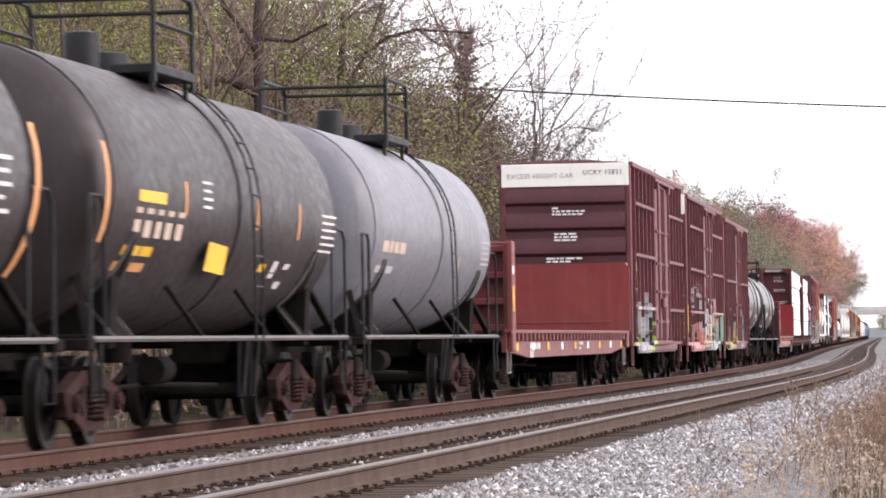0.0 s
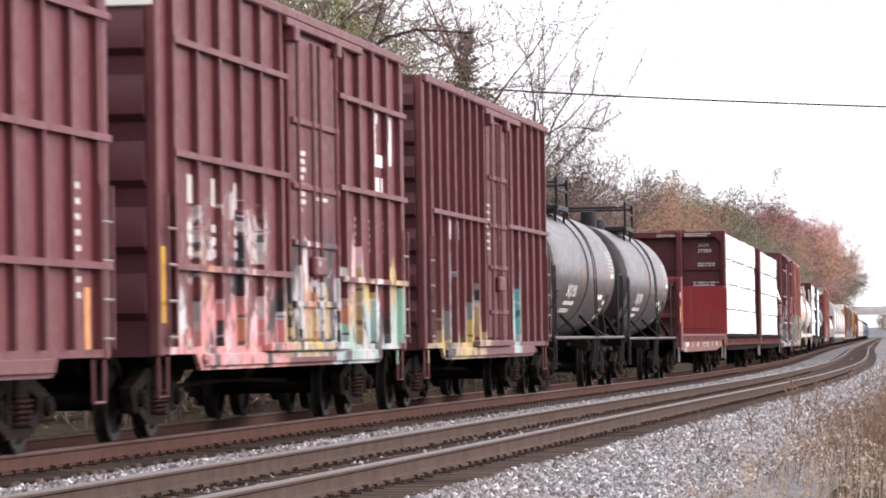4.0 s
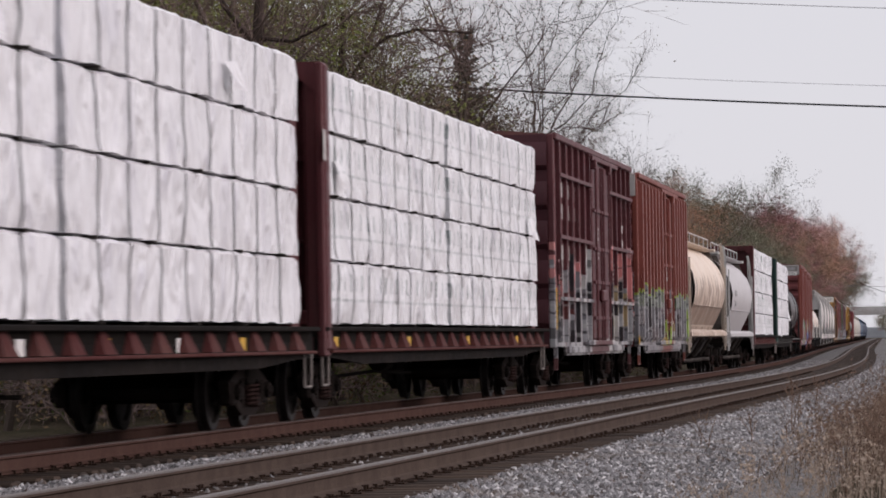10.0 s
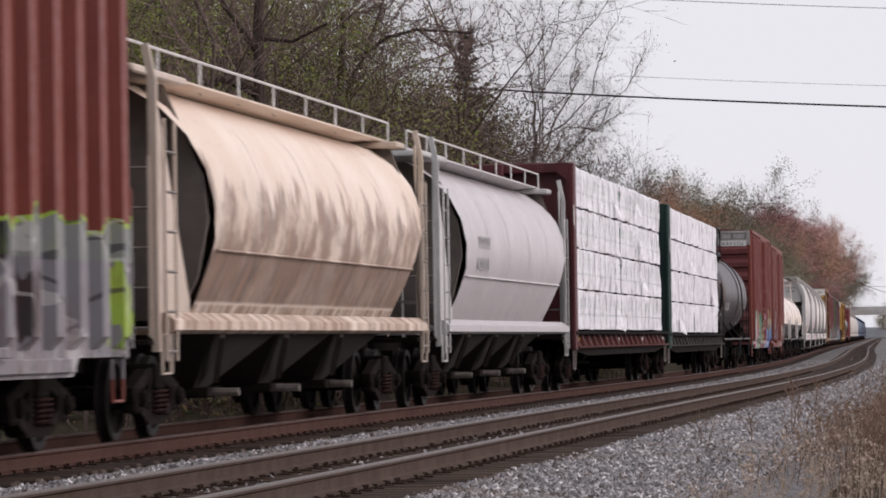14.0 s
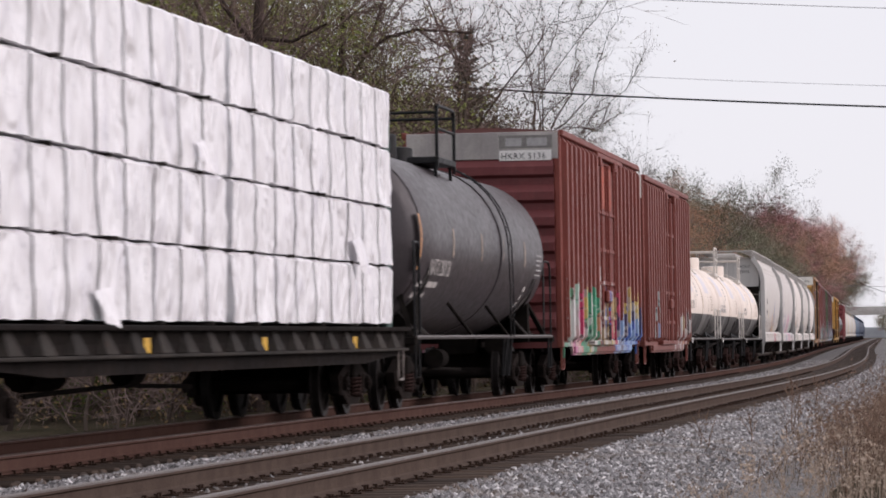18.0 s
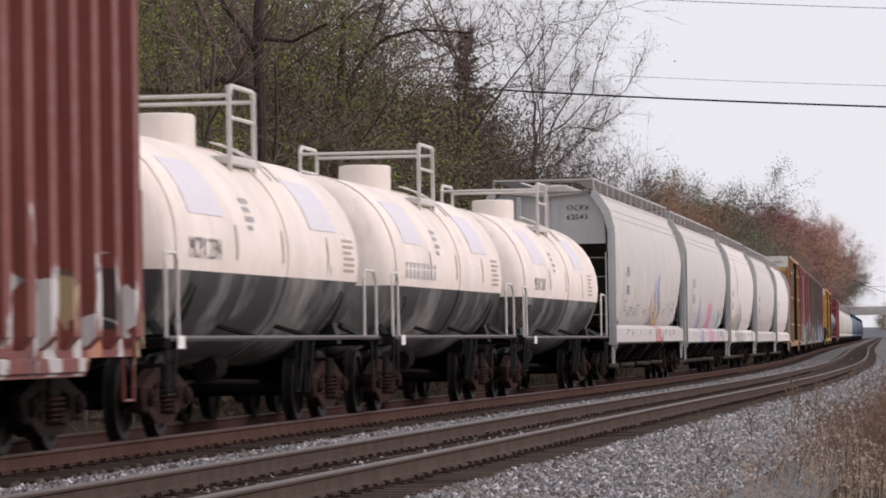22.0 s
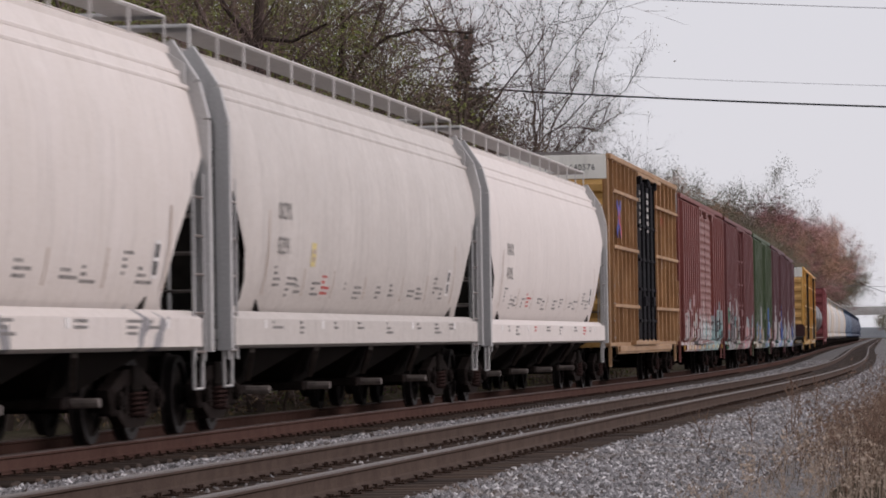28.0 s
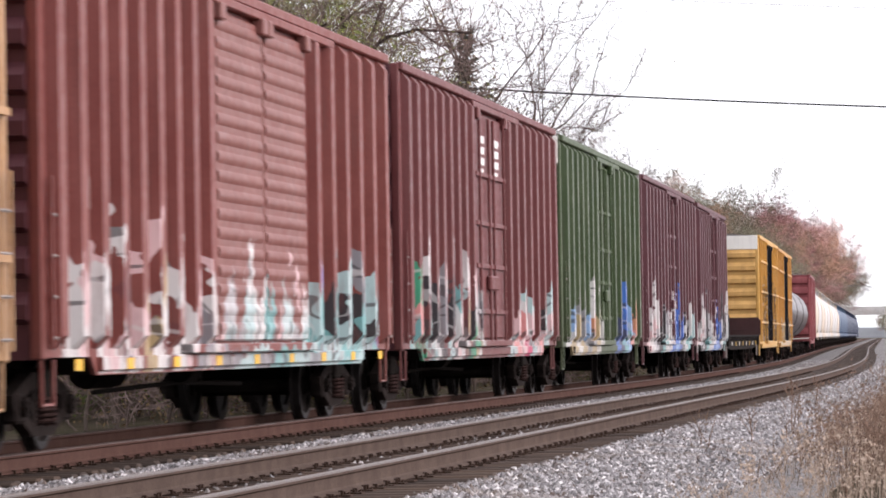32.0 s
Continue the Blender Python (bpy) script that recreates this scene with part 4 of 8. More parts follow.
def brushwood(name, seed, n, box, height, mat, label):
    """Branched dry weeds with shrivelled leaves, in loose clumps. box: s0, s1, lat0, lat1."""
    g = random.Random(seed)
    sh = Shape()
    for i in range(n):
        st, lat = g.uniform(box[0], box[1]), g.uniform(box[2], box[3])
        if noise.noise(Vector((st * .3, lat * .9, seed))) < -.08:
            continue
        p = on_line(st, lat)
        a = Vector((p.x, p.y, max(GROUND_Z, np.interp(lat, [q for q, r in BED], [r for q, r in BED])) - .03))
        h = height * g.uniform(.5, 1.0)
        top = a + Vector((g.gauss(0, .1) * h, g.gauss(0, .1) * h, h))
        w = Vector((.004, .002, 0))
        sh.add([a - w, a + w, top], [(0, 1, 2)])
        for k in range(13):
            b = a.lerp(top, g.uniform(.2, .95))
            d = Vector((g.gauss(0, .6), g.gauss(0, .6), g.uniform(.4, 1.1))).normalized() * h * g.uniform(.12, .32)
            q = d.orthogonal().normalized() * .0025
            sh.add([b - q, b + q, b + d], [(0, 1, 2)])
            for l in range(2):
                c = b + d * g.uniform(.3, 1)
                e = Vector((g.gauss(0, 1), g.gauss(0, 1), g.gauss(-.2, .8))).normalized() * g.uniform(.012, .035)
                v = e.orthogonal() * .45
                sh.add([c - v, c + v, c + e * 1.6], [(0, 1, 2)])
    me = bpy.data.meshes.new(name)
    me.from_pydata(sh.v, [], sh.f)
    me.materials.append(mat)
    return tagged(new(name, me), label, "weeds", kind="stuff")


brushwood("dry_brush", 11, 430, (44, 85, SPACING + 3.5, SPACING + 5.2), 1.25, M_straw_dark, "branched reddish-brown dry weeds beside the ballast")
brushwood("pale_brush", 12, 260, (36, 80, SPACING + 3.3, SPACING + 5.2), .7, M_straw, "low pale dry weeds beside the ballast")


def dead_sapling(s, lat, h, seed):
    g = random.Random(seed)
    weed = empty("weed_stalk", "single dry branched weed standing in the ballast", "weed", "weeds")
    p = on_line(s, lat)
    z0 = max(GROUND_Z, np.interp(lat, [a for a, b in BED], [b for a, b in BED])) - .05
    weed.location = (p.x, p.y, z0)
    part("stem", Shape().tube([(0, 0, 0), (g.gauss(0, .03), 0, h * .5), (g.gauss(0, .08), 0, h)], .008, 4, .003), M_straw_dark, weed)
    for k in range(9):
        b = Vector((0, 0, h * g.uniform(.25, .95)))
        d = Vector((g.gauss(0, .6), g.gauss(0, .6), g.uniform(.5, 1))).normalized() * h * g.uniform(.15, .4)
        part("twig", Shape().tube([b, b + d * .5 + Vector((0, 0, .02)), b + d], .004, 3, .002), M_straw_dark, weed)
    return weed


for j, (s, lat, h) in enumerate(((47, 6.5, .55), (46.6, 6.62, .5), (58, 6.95, .95), (59, 6.98, .9), (57, 7.0, .8), (52, 6.8, .5), (50, 6.9, .45), (62, 7.1, .9), (54, 7.1, .6))):
    dead_sapling(s, lat, h, j)


# ---------- wires, poles and the road bridge ----------
def wire(name, label, a, b, sag, r, mat):
    a, b = Vector(a), Vector(b)
    pts = [a.lerp(b, i / 24) - Vector((0, 0, sag * 4 * (i / 24) * (1 - i / 24))) for i in range(25)]
    return tagged(part(name, Shape().tube(pts, r, 5), mat, None), label, "cable", "overhead cables")


def road_bridge():
    b = empty("road_bridge", "pale concrete road bridge over the line", "bridge")
    m = line_pose(1150)
    z0 = 7.7
    part("deck", Shape().box(-60, 70, -4.5, 4.5, z0, z0 + .9, m), M_concrete, b)
    part("girder", Shape().box(-60, 70, -4.2, -3.8, z0 - .75, z0, m), M_concrete, b)
    part("parapet", Shape().box(-60, 70, -4.6, -4.35, z0 + .9, z0 + 1.75, m), M_concrete, b)
    part("parapet", Shape().box(-60, 70, 4.35, 4.6, z0 + .9, z0 + 1.75, m), M_concrete, b)
    for x in (-7, 13):
        for y in (-3, 0, 3):
            part("pier", Shape().soft(x - .5, x + .5, y - .5, y + .5, -1, z0 - .7, .1), M_concrete, b, at=m)
    for x, sg in ((-60, -1), (70, 1)):
        part("abutment", Shape().box(min(x, x + sg * 8), max(x, x + sg * 8), -5, 5, -1, z0 + .9, m), M_concrete, b)
    return b


road_bridge()


def far_ridge():
    """Wooded rise on the horizon, the haze of distance mixed into its colour."""
    s = Shape()
    loops = []
    for i in range(80):
        x = -1500 + i * 38
        h = 7 + 3 * noise.noise(Vector((x * .004, 2, 0))) + 2.5 * noise.noise(Vector((x * .03, 5, 0)))
        loops.append([(x, 2900, -4), (x, 2900, h * .9), (x, 2960, h), (x, 3000, -4)])
    s.loft(loops, caps=True)
    return tagged(part("backdrop", s, M_ridge, None), "hazy blue-grey wooded rise on the horizon", "hills", kind="structure")


far_ridge()
# ---------- parts that the freight cars share (x to the near side, y along the line, z from the rail head) ----------
def ring(r, y, n=28, x=0.0, z=0.0, a0=0.0):
    return [(x + r * math.sin(a0 + 6.28319 * j / n), y, z + r * math.cos(a0 + 6.28319 * j / n)) for j in range(n)]


def wheel_mesh():
    s = Shape()
    prof = [(0.07, -0.1), (0.12, -0.1), (0.13, -0.04), (0.36, -0.01), (0.375, -0.06), (0.45, -0.062), (0.452, 0.04), (0.475, 0.05), (0.475, 0.075), (0.37, 0.075), (0.35, 0.03), (0.13, 0.01), (0.12, 0.08), (0.07, 0.08)]
    n = 28
    loops = [[(-x, r * math.sin(6.28319 * j / n), r * math.cos(6.28319 * j / n)) for j in range(n)] for r, x in prof]
    s.loft(loops, caps=False)
    me = s.mesh("wheel", M_wheel)
    me.materials.append(M_rim)
    for i, f in enumerate(me.polygons):
        if i // n in (4, 5, 6, 7):
            f.material_index = 1
    return me


def spring_mesh():
    s = Shape()
    for x in (-0.09, 0.09):
        for y in (-0.14, 0.14):
            pts = [(x + 0.062 * math.cos(a * 0.7854), y + 0.062 * math.sin(a * 0.7854), 0.27 + 0.26 * a / 40) for a in range(41)]
            s.tube(pts, 0.017, 5)
    return s.mesh("spring", M_rusty)


def frame_mesh(m):
    s = Shape()
    w = 0.13
    for a, b, h in (((-1.12, .50), (-.42, .70), .15), ((1.12, .50), (.42, .70), .15), ((-.45, .70), (.45, .70), .16),
                    ((-.95, .44), (-.42, .24), .12), ((.95, .44), (.42, .24), .12), ((-.45, .22), (.45, .22), .1),
                    ((-.32, .26), (-.32, .68), .1), ((.32, .26), (.32, .68), .1)):
        s.bar((0, a[0], a[1]), (0, b[0], b[1]), h, w)
    for y in (-.89, .89):
        s.soft(-.09, .09, y - .17, y + .17, .30, .60, .03)
        s.tube([(0, y, .46), (.15, y, .46)], .1, 10)
        s.tube([(.15, y, .46), (.17, y, .46)], .06, 8)
    s.soft(-.05, .12, -.14, .14, .56, .68, .02)
    return s.mesh("side_frame", m)


WHEEL, SPRING = wheel_mesh(), spring_mesh()
FRAMES = (frame_mesh(M_truck), frame_mesh(M_rusty))
BOLSTER = Shape().soft(-1.12, 1.12, -.2, .2, .54, .82, .03).box(-.5, .5, -.32, .32, .7, .9).mesh("truck", M_under)
AXLE = Shape().tube([(-.98, 0, 0), (.98, 0, 0)], .085, 10).mesh("axle", M_wheel)
BEAM = Shape().bar((-.8, 0, 0), (.8, 0, 0), .1, .06, (0, 0, 1)).mesh("brake_beam", M_under)
COUPLER = Shape().soft(-.1, .1, -.75, .1, .72, .9, .03).soft(-.15, .17, -1.0, -.7, .68, .96, .05).tube([(-.55, -.1, .78), (-.5, -.35, .5), (-.4, -.8, .42)], .03, 6).mesh("coupler", M_under)
HOSE = Shape().tube([(-.35, 0, .78), (-.36, -.2, .55), (-.3, -.55, .38), (-.25, -.75, .42)], .028, 6).mesh("air_hose", M_black)


def truck(car, y, rusty=0):
    t = part("truck", BOLSTER, None, car, at=pose(0, y, 0))
    for x in (-1, 1):
        part("side_frame", FRAMES[rusty], None, t, at=pose(x * 1.0, 0, 0) if x > 0 else pose(-1.0, 0, 0, 0, 0, 180))
        part("spring", SPRING, None, t, at=pose(x * 1.0, 0, 0))
        for w in (-.89, .89):
            part("wheel", WHEEL, None, t, at=pose(x * .76, w, .46, 0, 0, 0 if x > 0 else 180))
    for w in (-.89, .89):
        part("axle", AXLE, None, t, at=pose(0, w, .46))
    for w in (-.42, .42):
        part("brake_beam", BEAM, None, t, at=pose(0, w, .36))


def whole_truck():
    """A truck in one piece, for cars that stay far off."""
    s = Shape()
    for me, m in [(BOLSTER, pose(0, 0, 0))] + [(FRAMES[0], pose(1, 0, 0)), (FRAMES[0], pose(-1, 0, 0, 0, 0, 180))] + [(WHEEL, pose(x * .76, w, .46, 0, 0, 0 if x > 0 else 180)) for x in (-1, 1) for w in (-.89, .89)]:
        s.add([m @ v.co for v in me.vertices], [tuple(p.vertices) for p in me.polygons])
    return s.mesh("truck", M_truck)


FAR_TRUCK = whole_truck()


def running_gear(car, y0, y1, rusty=0, inset=1.75, sill=True, afar=False):
    if afar:
        part("truck", FAR_TRUCK, None, car, at=pose(0, y0 + inset, 0))
        part("truck", FAR_TRUCK, None, car, at=pose(0, y1 - inset, 0))
        part("centre_sill", Shape().soft(-.33, .33, y0 - .6, y1 + .6, .72, 1.06, .02), M_under, car)
        return
    truck(car, y0 + inset, rusty)
    truck(car, y1 - inset, rusty)
    if sill:
        part("centre_sill", Shape().soft(-.33, .33, y0 - .25, y1 + .25, .72, 1.06, .02), M_under, car)
    part("coupler", COUPLER, None, car, at=pose(0, y0 - .05, 0))
    part("coupler", COUPLER, None, car, at=pose(0, y1 + .05, 0, 0, 0, 180))
    part("air_hose", HOSE, None, car, at=pose(0, y0 - .1, 0))
    part("air_hose", HOSE, None, car, at=pose(0, y1 + .1, 0, 0, 0, 180))


def brake_gear(car, yc, x=.55):
    part("brake_cylinder", Shape().tube([(x, yc - .5, .74), (x, yc + .1, .74)], .16, 12), M_under, car)
    part("air_reservoir", Shape().tube([(-x, yc - .7, .72), (-x, yc + .7, .72)], .2, 12), M_under, car)
    part("brake_rod", Shape().tube([(.35, yc - 4, .52), (.4, yc, .58), (.35, yc + 4, .52)], .03, 6), M_under, car)


def ladder(car, x, y, z0, z1, mat, width=.42, along='y', step=.38, out=.07):
    """A ladder on a side (along y) or an end (along x) with round rungs."""
    place = (lambda a, z, o: (x + o, y + a, z)) if along == 'y' else (lambda a, z, o: (x + a, y + o, z))
    s = Shape()
    for a in (-width / 2, width / 2):
        s.bar(place(a, z0 - .1, out), place(a, z1, out), .05, .025)
    lad = part("ladder", s, mat, car)
    z = z0
    while z < z1 - .05:
        part("rung", Shape().tube([place(-width / 2, z, out), place(width / 2, z, out)], .017, 5), M_grab, lad)
        z += step
    return lad


def grab(car, pts, mat=None, r=.018, name="grab_iron"):
    return part(name, Shape().tube(pts, r, 5), mat or M_grab, car)


def step_iron(car, x, y, z0, mat):
    part("step", Shape().tube([(x, y - .22, z0), (x, y - .2, z0 - .42), (x, y + .2, z0 - .42), (x, y + .22, z0)], .022, 5), mat, car)


def writing(ob, s):
    """Many small bars of one block of writing count as one."""
    if len(s.f) > 1 and len(s.v) != 8:
        ob["kind"] = "stuff"
    return ob


def bars(car, x, y, z, rows, mat, size=.07, gap=.06, front=False, seed=0, name="stencilled_data"):
    """Unreadable small writing as plain bars; rows: a list of word lengths per line."""
    rnd = random.Random(seed)
    s = Shape()
    for i, words in enumerate(rows):
        a, zz = 0, z - i * (size + gap)
        for w in words:
            if front:
                s.box(x + a, x + a + w, y - .004, y, zz - size, zz)
            else:
                s.box(x, x + .004, y + a, y + a + w, zz - size, zz)
            a += w + size * .8
    return writing(part(name, s, mat, car), s)


# ---------- boxcars ----------
def boxcar(label, y0, y1, mat, mat_end, trim, h=5.03, door=None, ribs=(6, 6), belts=(), style="ribbed", band=None, end_ribs=4, plug="single",
           mat_door=None, drop=True, rusty=0, lads=True, group=""):
    car = empty("boxcar", label, "boxcar", group)
    W, L = 1.5, y1 - y0
    zb = .90
    door = door or (y0 + L * .40, y0 + L * .59)
    mat_door = mat_door or mat
    # side sheets with the deep sill between the trucks
    for x in (W, -W):
        o = .05 if x > 0 else -.05
        side = Shape().profile([(y0 + .02, zb + .02), (y0 + 1.9, zb + .02), (y0 + 2.15, .74), (y1 - 2.15, .74), (y1 - 1.9, zb + .02), (y1 - .02, zb + .02), (y1 - .02, h - .06), (y0 + .02, h - .06)] if drop
                               else [(y0, zb), (y1, zb), (y1, h - .06), (y0, h - .06)], x - o, x, axis='x')
        sd = part("side_panel", side, mat, car) if x > 0 else None
        far = side
        posts = []
        for a, b, n in ((y0, door[0], ribs[0]), (door[1], y1, ribs[1])):
            posts += [a + (b - a) * (i + .5) / n for i in range(n)]
        d = .085 if style != "ribbed" else .13
        for p in posts:
            w = .08 if style == "posted" else .17
            zl = 1.0
            if style == "posted":
                sh = Shape().box(x, x + d * (1 if x > 0 else -1), p - w / 2, p + w / 2, zl, h - .12)
            else:
                q = [(p - w, 0), (p - w * .8, d), (p + w * .8, d), (p + w, 0)]
                sg = 1 if x > 0 else -1
                zs = (zl, zl + .12, h - .26, h - .12)
                sh = Shape()
                k = [0.1, 1, 1, 0.1]
                sh.loft([[(x + sg * dd * kk, yy, zz) for yy, dd in q] for zz, kk in zip(zs, k)], caps=True, closed=False)
            if x > 0:
                part("side_post" if style == "posted" else "corrugation", sh, mat, sd)
            else:
                far.add(sh.v, sh.f)
        for zbelt in belts:
            for a, b in ((y0 + .55, door[0] - .12), (door[1] + .12, y1 - .1)):
                if x > 0:
                    part("belt_rail", Shape().box(x, x + .1, a, b, zbelt - .035, zbelt + .035), mat, sd)
                else:
                    far.box(x - .1, x, a, b, zbelt - .035, zbelt + .035)
        if x < 0:
            part("side_panel", far, mat, car)
        # roof edge and side sill
        sg = 1 if x > 0 else -1
        part("top_chord", Shape().soft(min(x - .02 * sg, x + .09 * sg), max(x - .02 * sg, x + .09 * sg), y0, y1, h - .13, h, .02), mat, car)
        part("side_sill", Shape().soft(min(x, x + .05 * sg), max(x, x + .05 * sg), y0 + 2.2, y1 - 2.2, .78, .92, .012), mat, car)
        for ye in (y0, y1):
            part("corner_post", Shape().soft(min(x - .1 * sg, x + .03 * sg), max(x - .1 * sg, x + .03 * sg), ye - .02 if ye == y0 else ye - .16, ye + .16 if ye == y0 else ye + .02, zb, h - .02, .02), mat, car)
        # doors
        leaves = [door] if plug in ("single", "slide") else [(door[0], (door[0] + door[1]) / 2), ((door[0] + door[1]) / 2, door[1])]
        for a, b in leaves:
            dr = part("door", Shape().soft(min(x, x + .06 * sg), max(x, x + .06 * sg), a + .03, b - .03, 1.06, h - .3, .02), mat_door, car)
            xx = x + .06 * sg
            if plug == "corrugated":
                n = 17
                for i in range(n):
                    z = 1.2 + (h - 1.65) * i / (n - 1)
                    part("door_rib", Shape().loft([[(xx, yy, z - .07), (xx + .02 * sg, yy, z - .03), (xx + .02 * sg, yy, z + .03), (xx, yy, z + .07)] for yy in (a + .1, b - .1)], closed=False), mat_door, dr)
            else:
                for z in (1.5, 2.25, 2.95, 3.75):
                    part("door_rib", Shape().soft(min(xx, xx + .05 * sg), max(xx, xx + .05 * sg), a + .06, b - .06, z - .04, z + .04, .012), mat_door, dr)
                for f in (.1, .4, .55, .9) if plug == "single" else (.25, .75):
                    yy = a + (b - a) * f
                    part("locking_bar", Shape().tube([(xx + .05 * sg, yy, 1.0), (xx + .05 * sg, yy, h - .35)], .028, 6), mat_door, dr)
                part("door_gear", Shape().soft(min(xx, xx + .1 * sg), max(xx, xx + .1 * sg), a + (b - a) * .36, a + (b - a) * .6, 1.85, 2.1, .03), mat_door, dr)
            for yy in (a + .15, b - .2):
                part("door_hanger", Shape().soft(min(x, x + .16 * sg), max(x, x + .16 * sg), yy - .14, yy + .14, h - .42, h - .22, .02), mat_door, dr)
        part("door_track", Shape().soft(min(x, x + .13 * sg), max(x, x + .13 * sg), door[0] - 1.6, door[1] + .4, .93, 1.03, .012), mat, car)
        part("upper_door_track", Shape().soft(min(x, x + .12 * sg), max(x, x + .12 * sg), door[0] - .3, door[1] + 1.8, h - .24, h - .14, .012), mat, car)
    # floor, roof with ridges
    part("floor_frame", Shape().box(-1.44, 1.44, y0 + .05, y1 - .05, .98, 1.1), M_under, car)
    top_sheet = Shape().loft([[(-W - .05, y, h - .03), (-.6, y, h + .045), (0, y, h + .06), (.6, y, h + .045), (W + .05, y, h - .03), (0, y, h - .08)] for y in (y0 + .01, y1 - .01)])
    for i in range(1, int(L / 1.3)):
        y = y0 + i * 1.3
        top_sheet.loft([[(-W, yy, h - .03), (-.6, yy, h + .065), (0, yy, h + .085), (.6, yy, h + .065), (W, yy, h - .03), (0, yy, h)] for yy in (y - .04, y + .04)])
    part("roof", top_sheet, trim, car)
    # ends: sheets with wide horizontal corrugations
    for ye, sg in ((y0, -1), (y1, 1)):
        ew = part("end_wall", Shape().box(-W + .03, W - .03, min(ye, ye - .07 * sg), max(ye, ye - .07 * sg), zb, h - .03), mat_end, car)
        top = h - (.52 if band else .1)
        n = end_ribs
        for i in range(n):
            a, b = 1.15 + (top - 1.15) * i / n, 1.15 + (top - 1.15) * (i + 1) / n
            m_, k_ = (a + b) / 2, (b - a)
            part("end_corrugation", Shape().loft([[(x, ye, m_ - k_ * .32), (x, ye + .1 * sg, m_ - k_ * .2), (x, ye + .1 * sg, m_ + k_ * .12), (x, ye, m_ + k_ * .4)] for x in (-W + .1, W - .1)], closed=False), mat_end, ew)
        if band:
            part("end_band", Shape().soft(-W + .01, W - .01, min(ye, ye + .03 * sg), max(ye, ye + .03 * sg), h - .56, h - .03, .01), band, car)
    # ladders and grab irons
    if lads:
        ladder(car, W + .02, y0 + .32, 1.1, 2.6, mat)
        ladder(car, W + .02, y1 - .32, 1.1, 2.6, mat)
        ladder(car, -W + .32, y0 - .1, 1.2, 2.6, mat_end, .4, 'x', .42, -.06)
        ladder(car, -W + .32, y1 + .06, 1.2, h - .7, mat_end, .4, 'x', .42, .06)
    for ye in (y0, y1):
        for x in (W - .02, -W + .02):
            step_iron(car, x, ye + (.3 if ye == y0 else -.3), zb, mat)
        part("end_platform", Shape().soft(-.75, .75, ye - (.42 if ye == y0 else 0), ye + (0 if ye == y0 else .42), 1.08, 1.12, .008), M_truck, car)
    part("brake_wheel", Shape().loft([[(-.75 + r * math.sin(a * .5236), y0 - .2 - d, 2.3 + r * math.cos(a * .5236)) for a in range(12)] for r, d in ((.26, 0), (.29, .03), (.26, .06), (.23, .03), (.26, 0))], caps=False), mat_end, car)
    brake_gear(car, (y0 + y1) / 2 + 1)
    running_gear(car, y0, y1, rusty)
    return car


# ---------- tank cars ----------
def tank_rings(y0, y1, r, zc, bulge=.52, n=36, belly=0.0):
    loops = []
    for i in range(7):
        a = i / 6 * math.pi / 2
        loops.append(ring(max(.02, r * math.sin(a)), y0 + bulge - bulge * math.cos(a), n, 0, zc))
    mid = (y0 + y1) / 2
    loops += [ring(r, y0 + bulge + (y1 - y0 - 2 * bulge) * f, n, 0, zc - belly * (1 - abs(2 * f - 1))) for f in (.12, .25, .4, .5, .6, .75, .88)]
    for i in range(6, -1, -1):
        a = i / 6 * math.pi / 2
        loops.append(ring(max(.02, r * math.sin(a)), y1 - bulge + bulge * math.cos(a), n, 0, zc))
    return loops


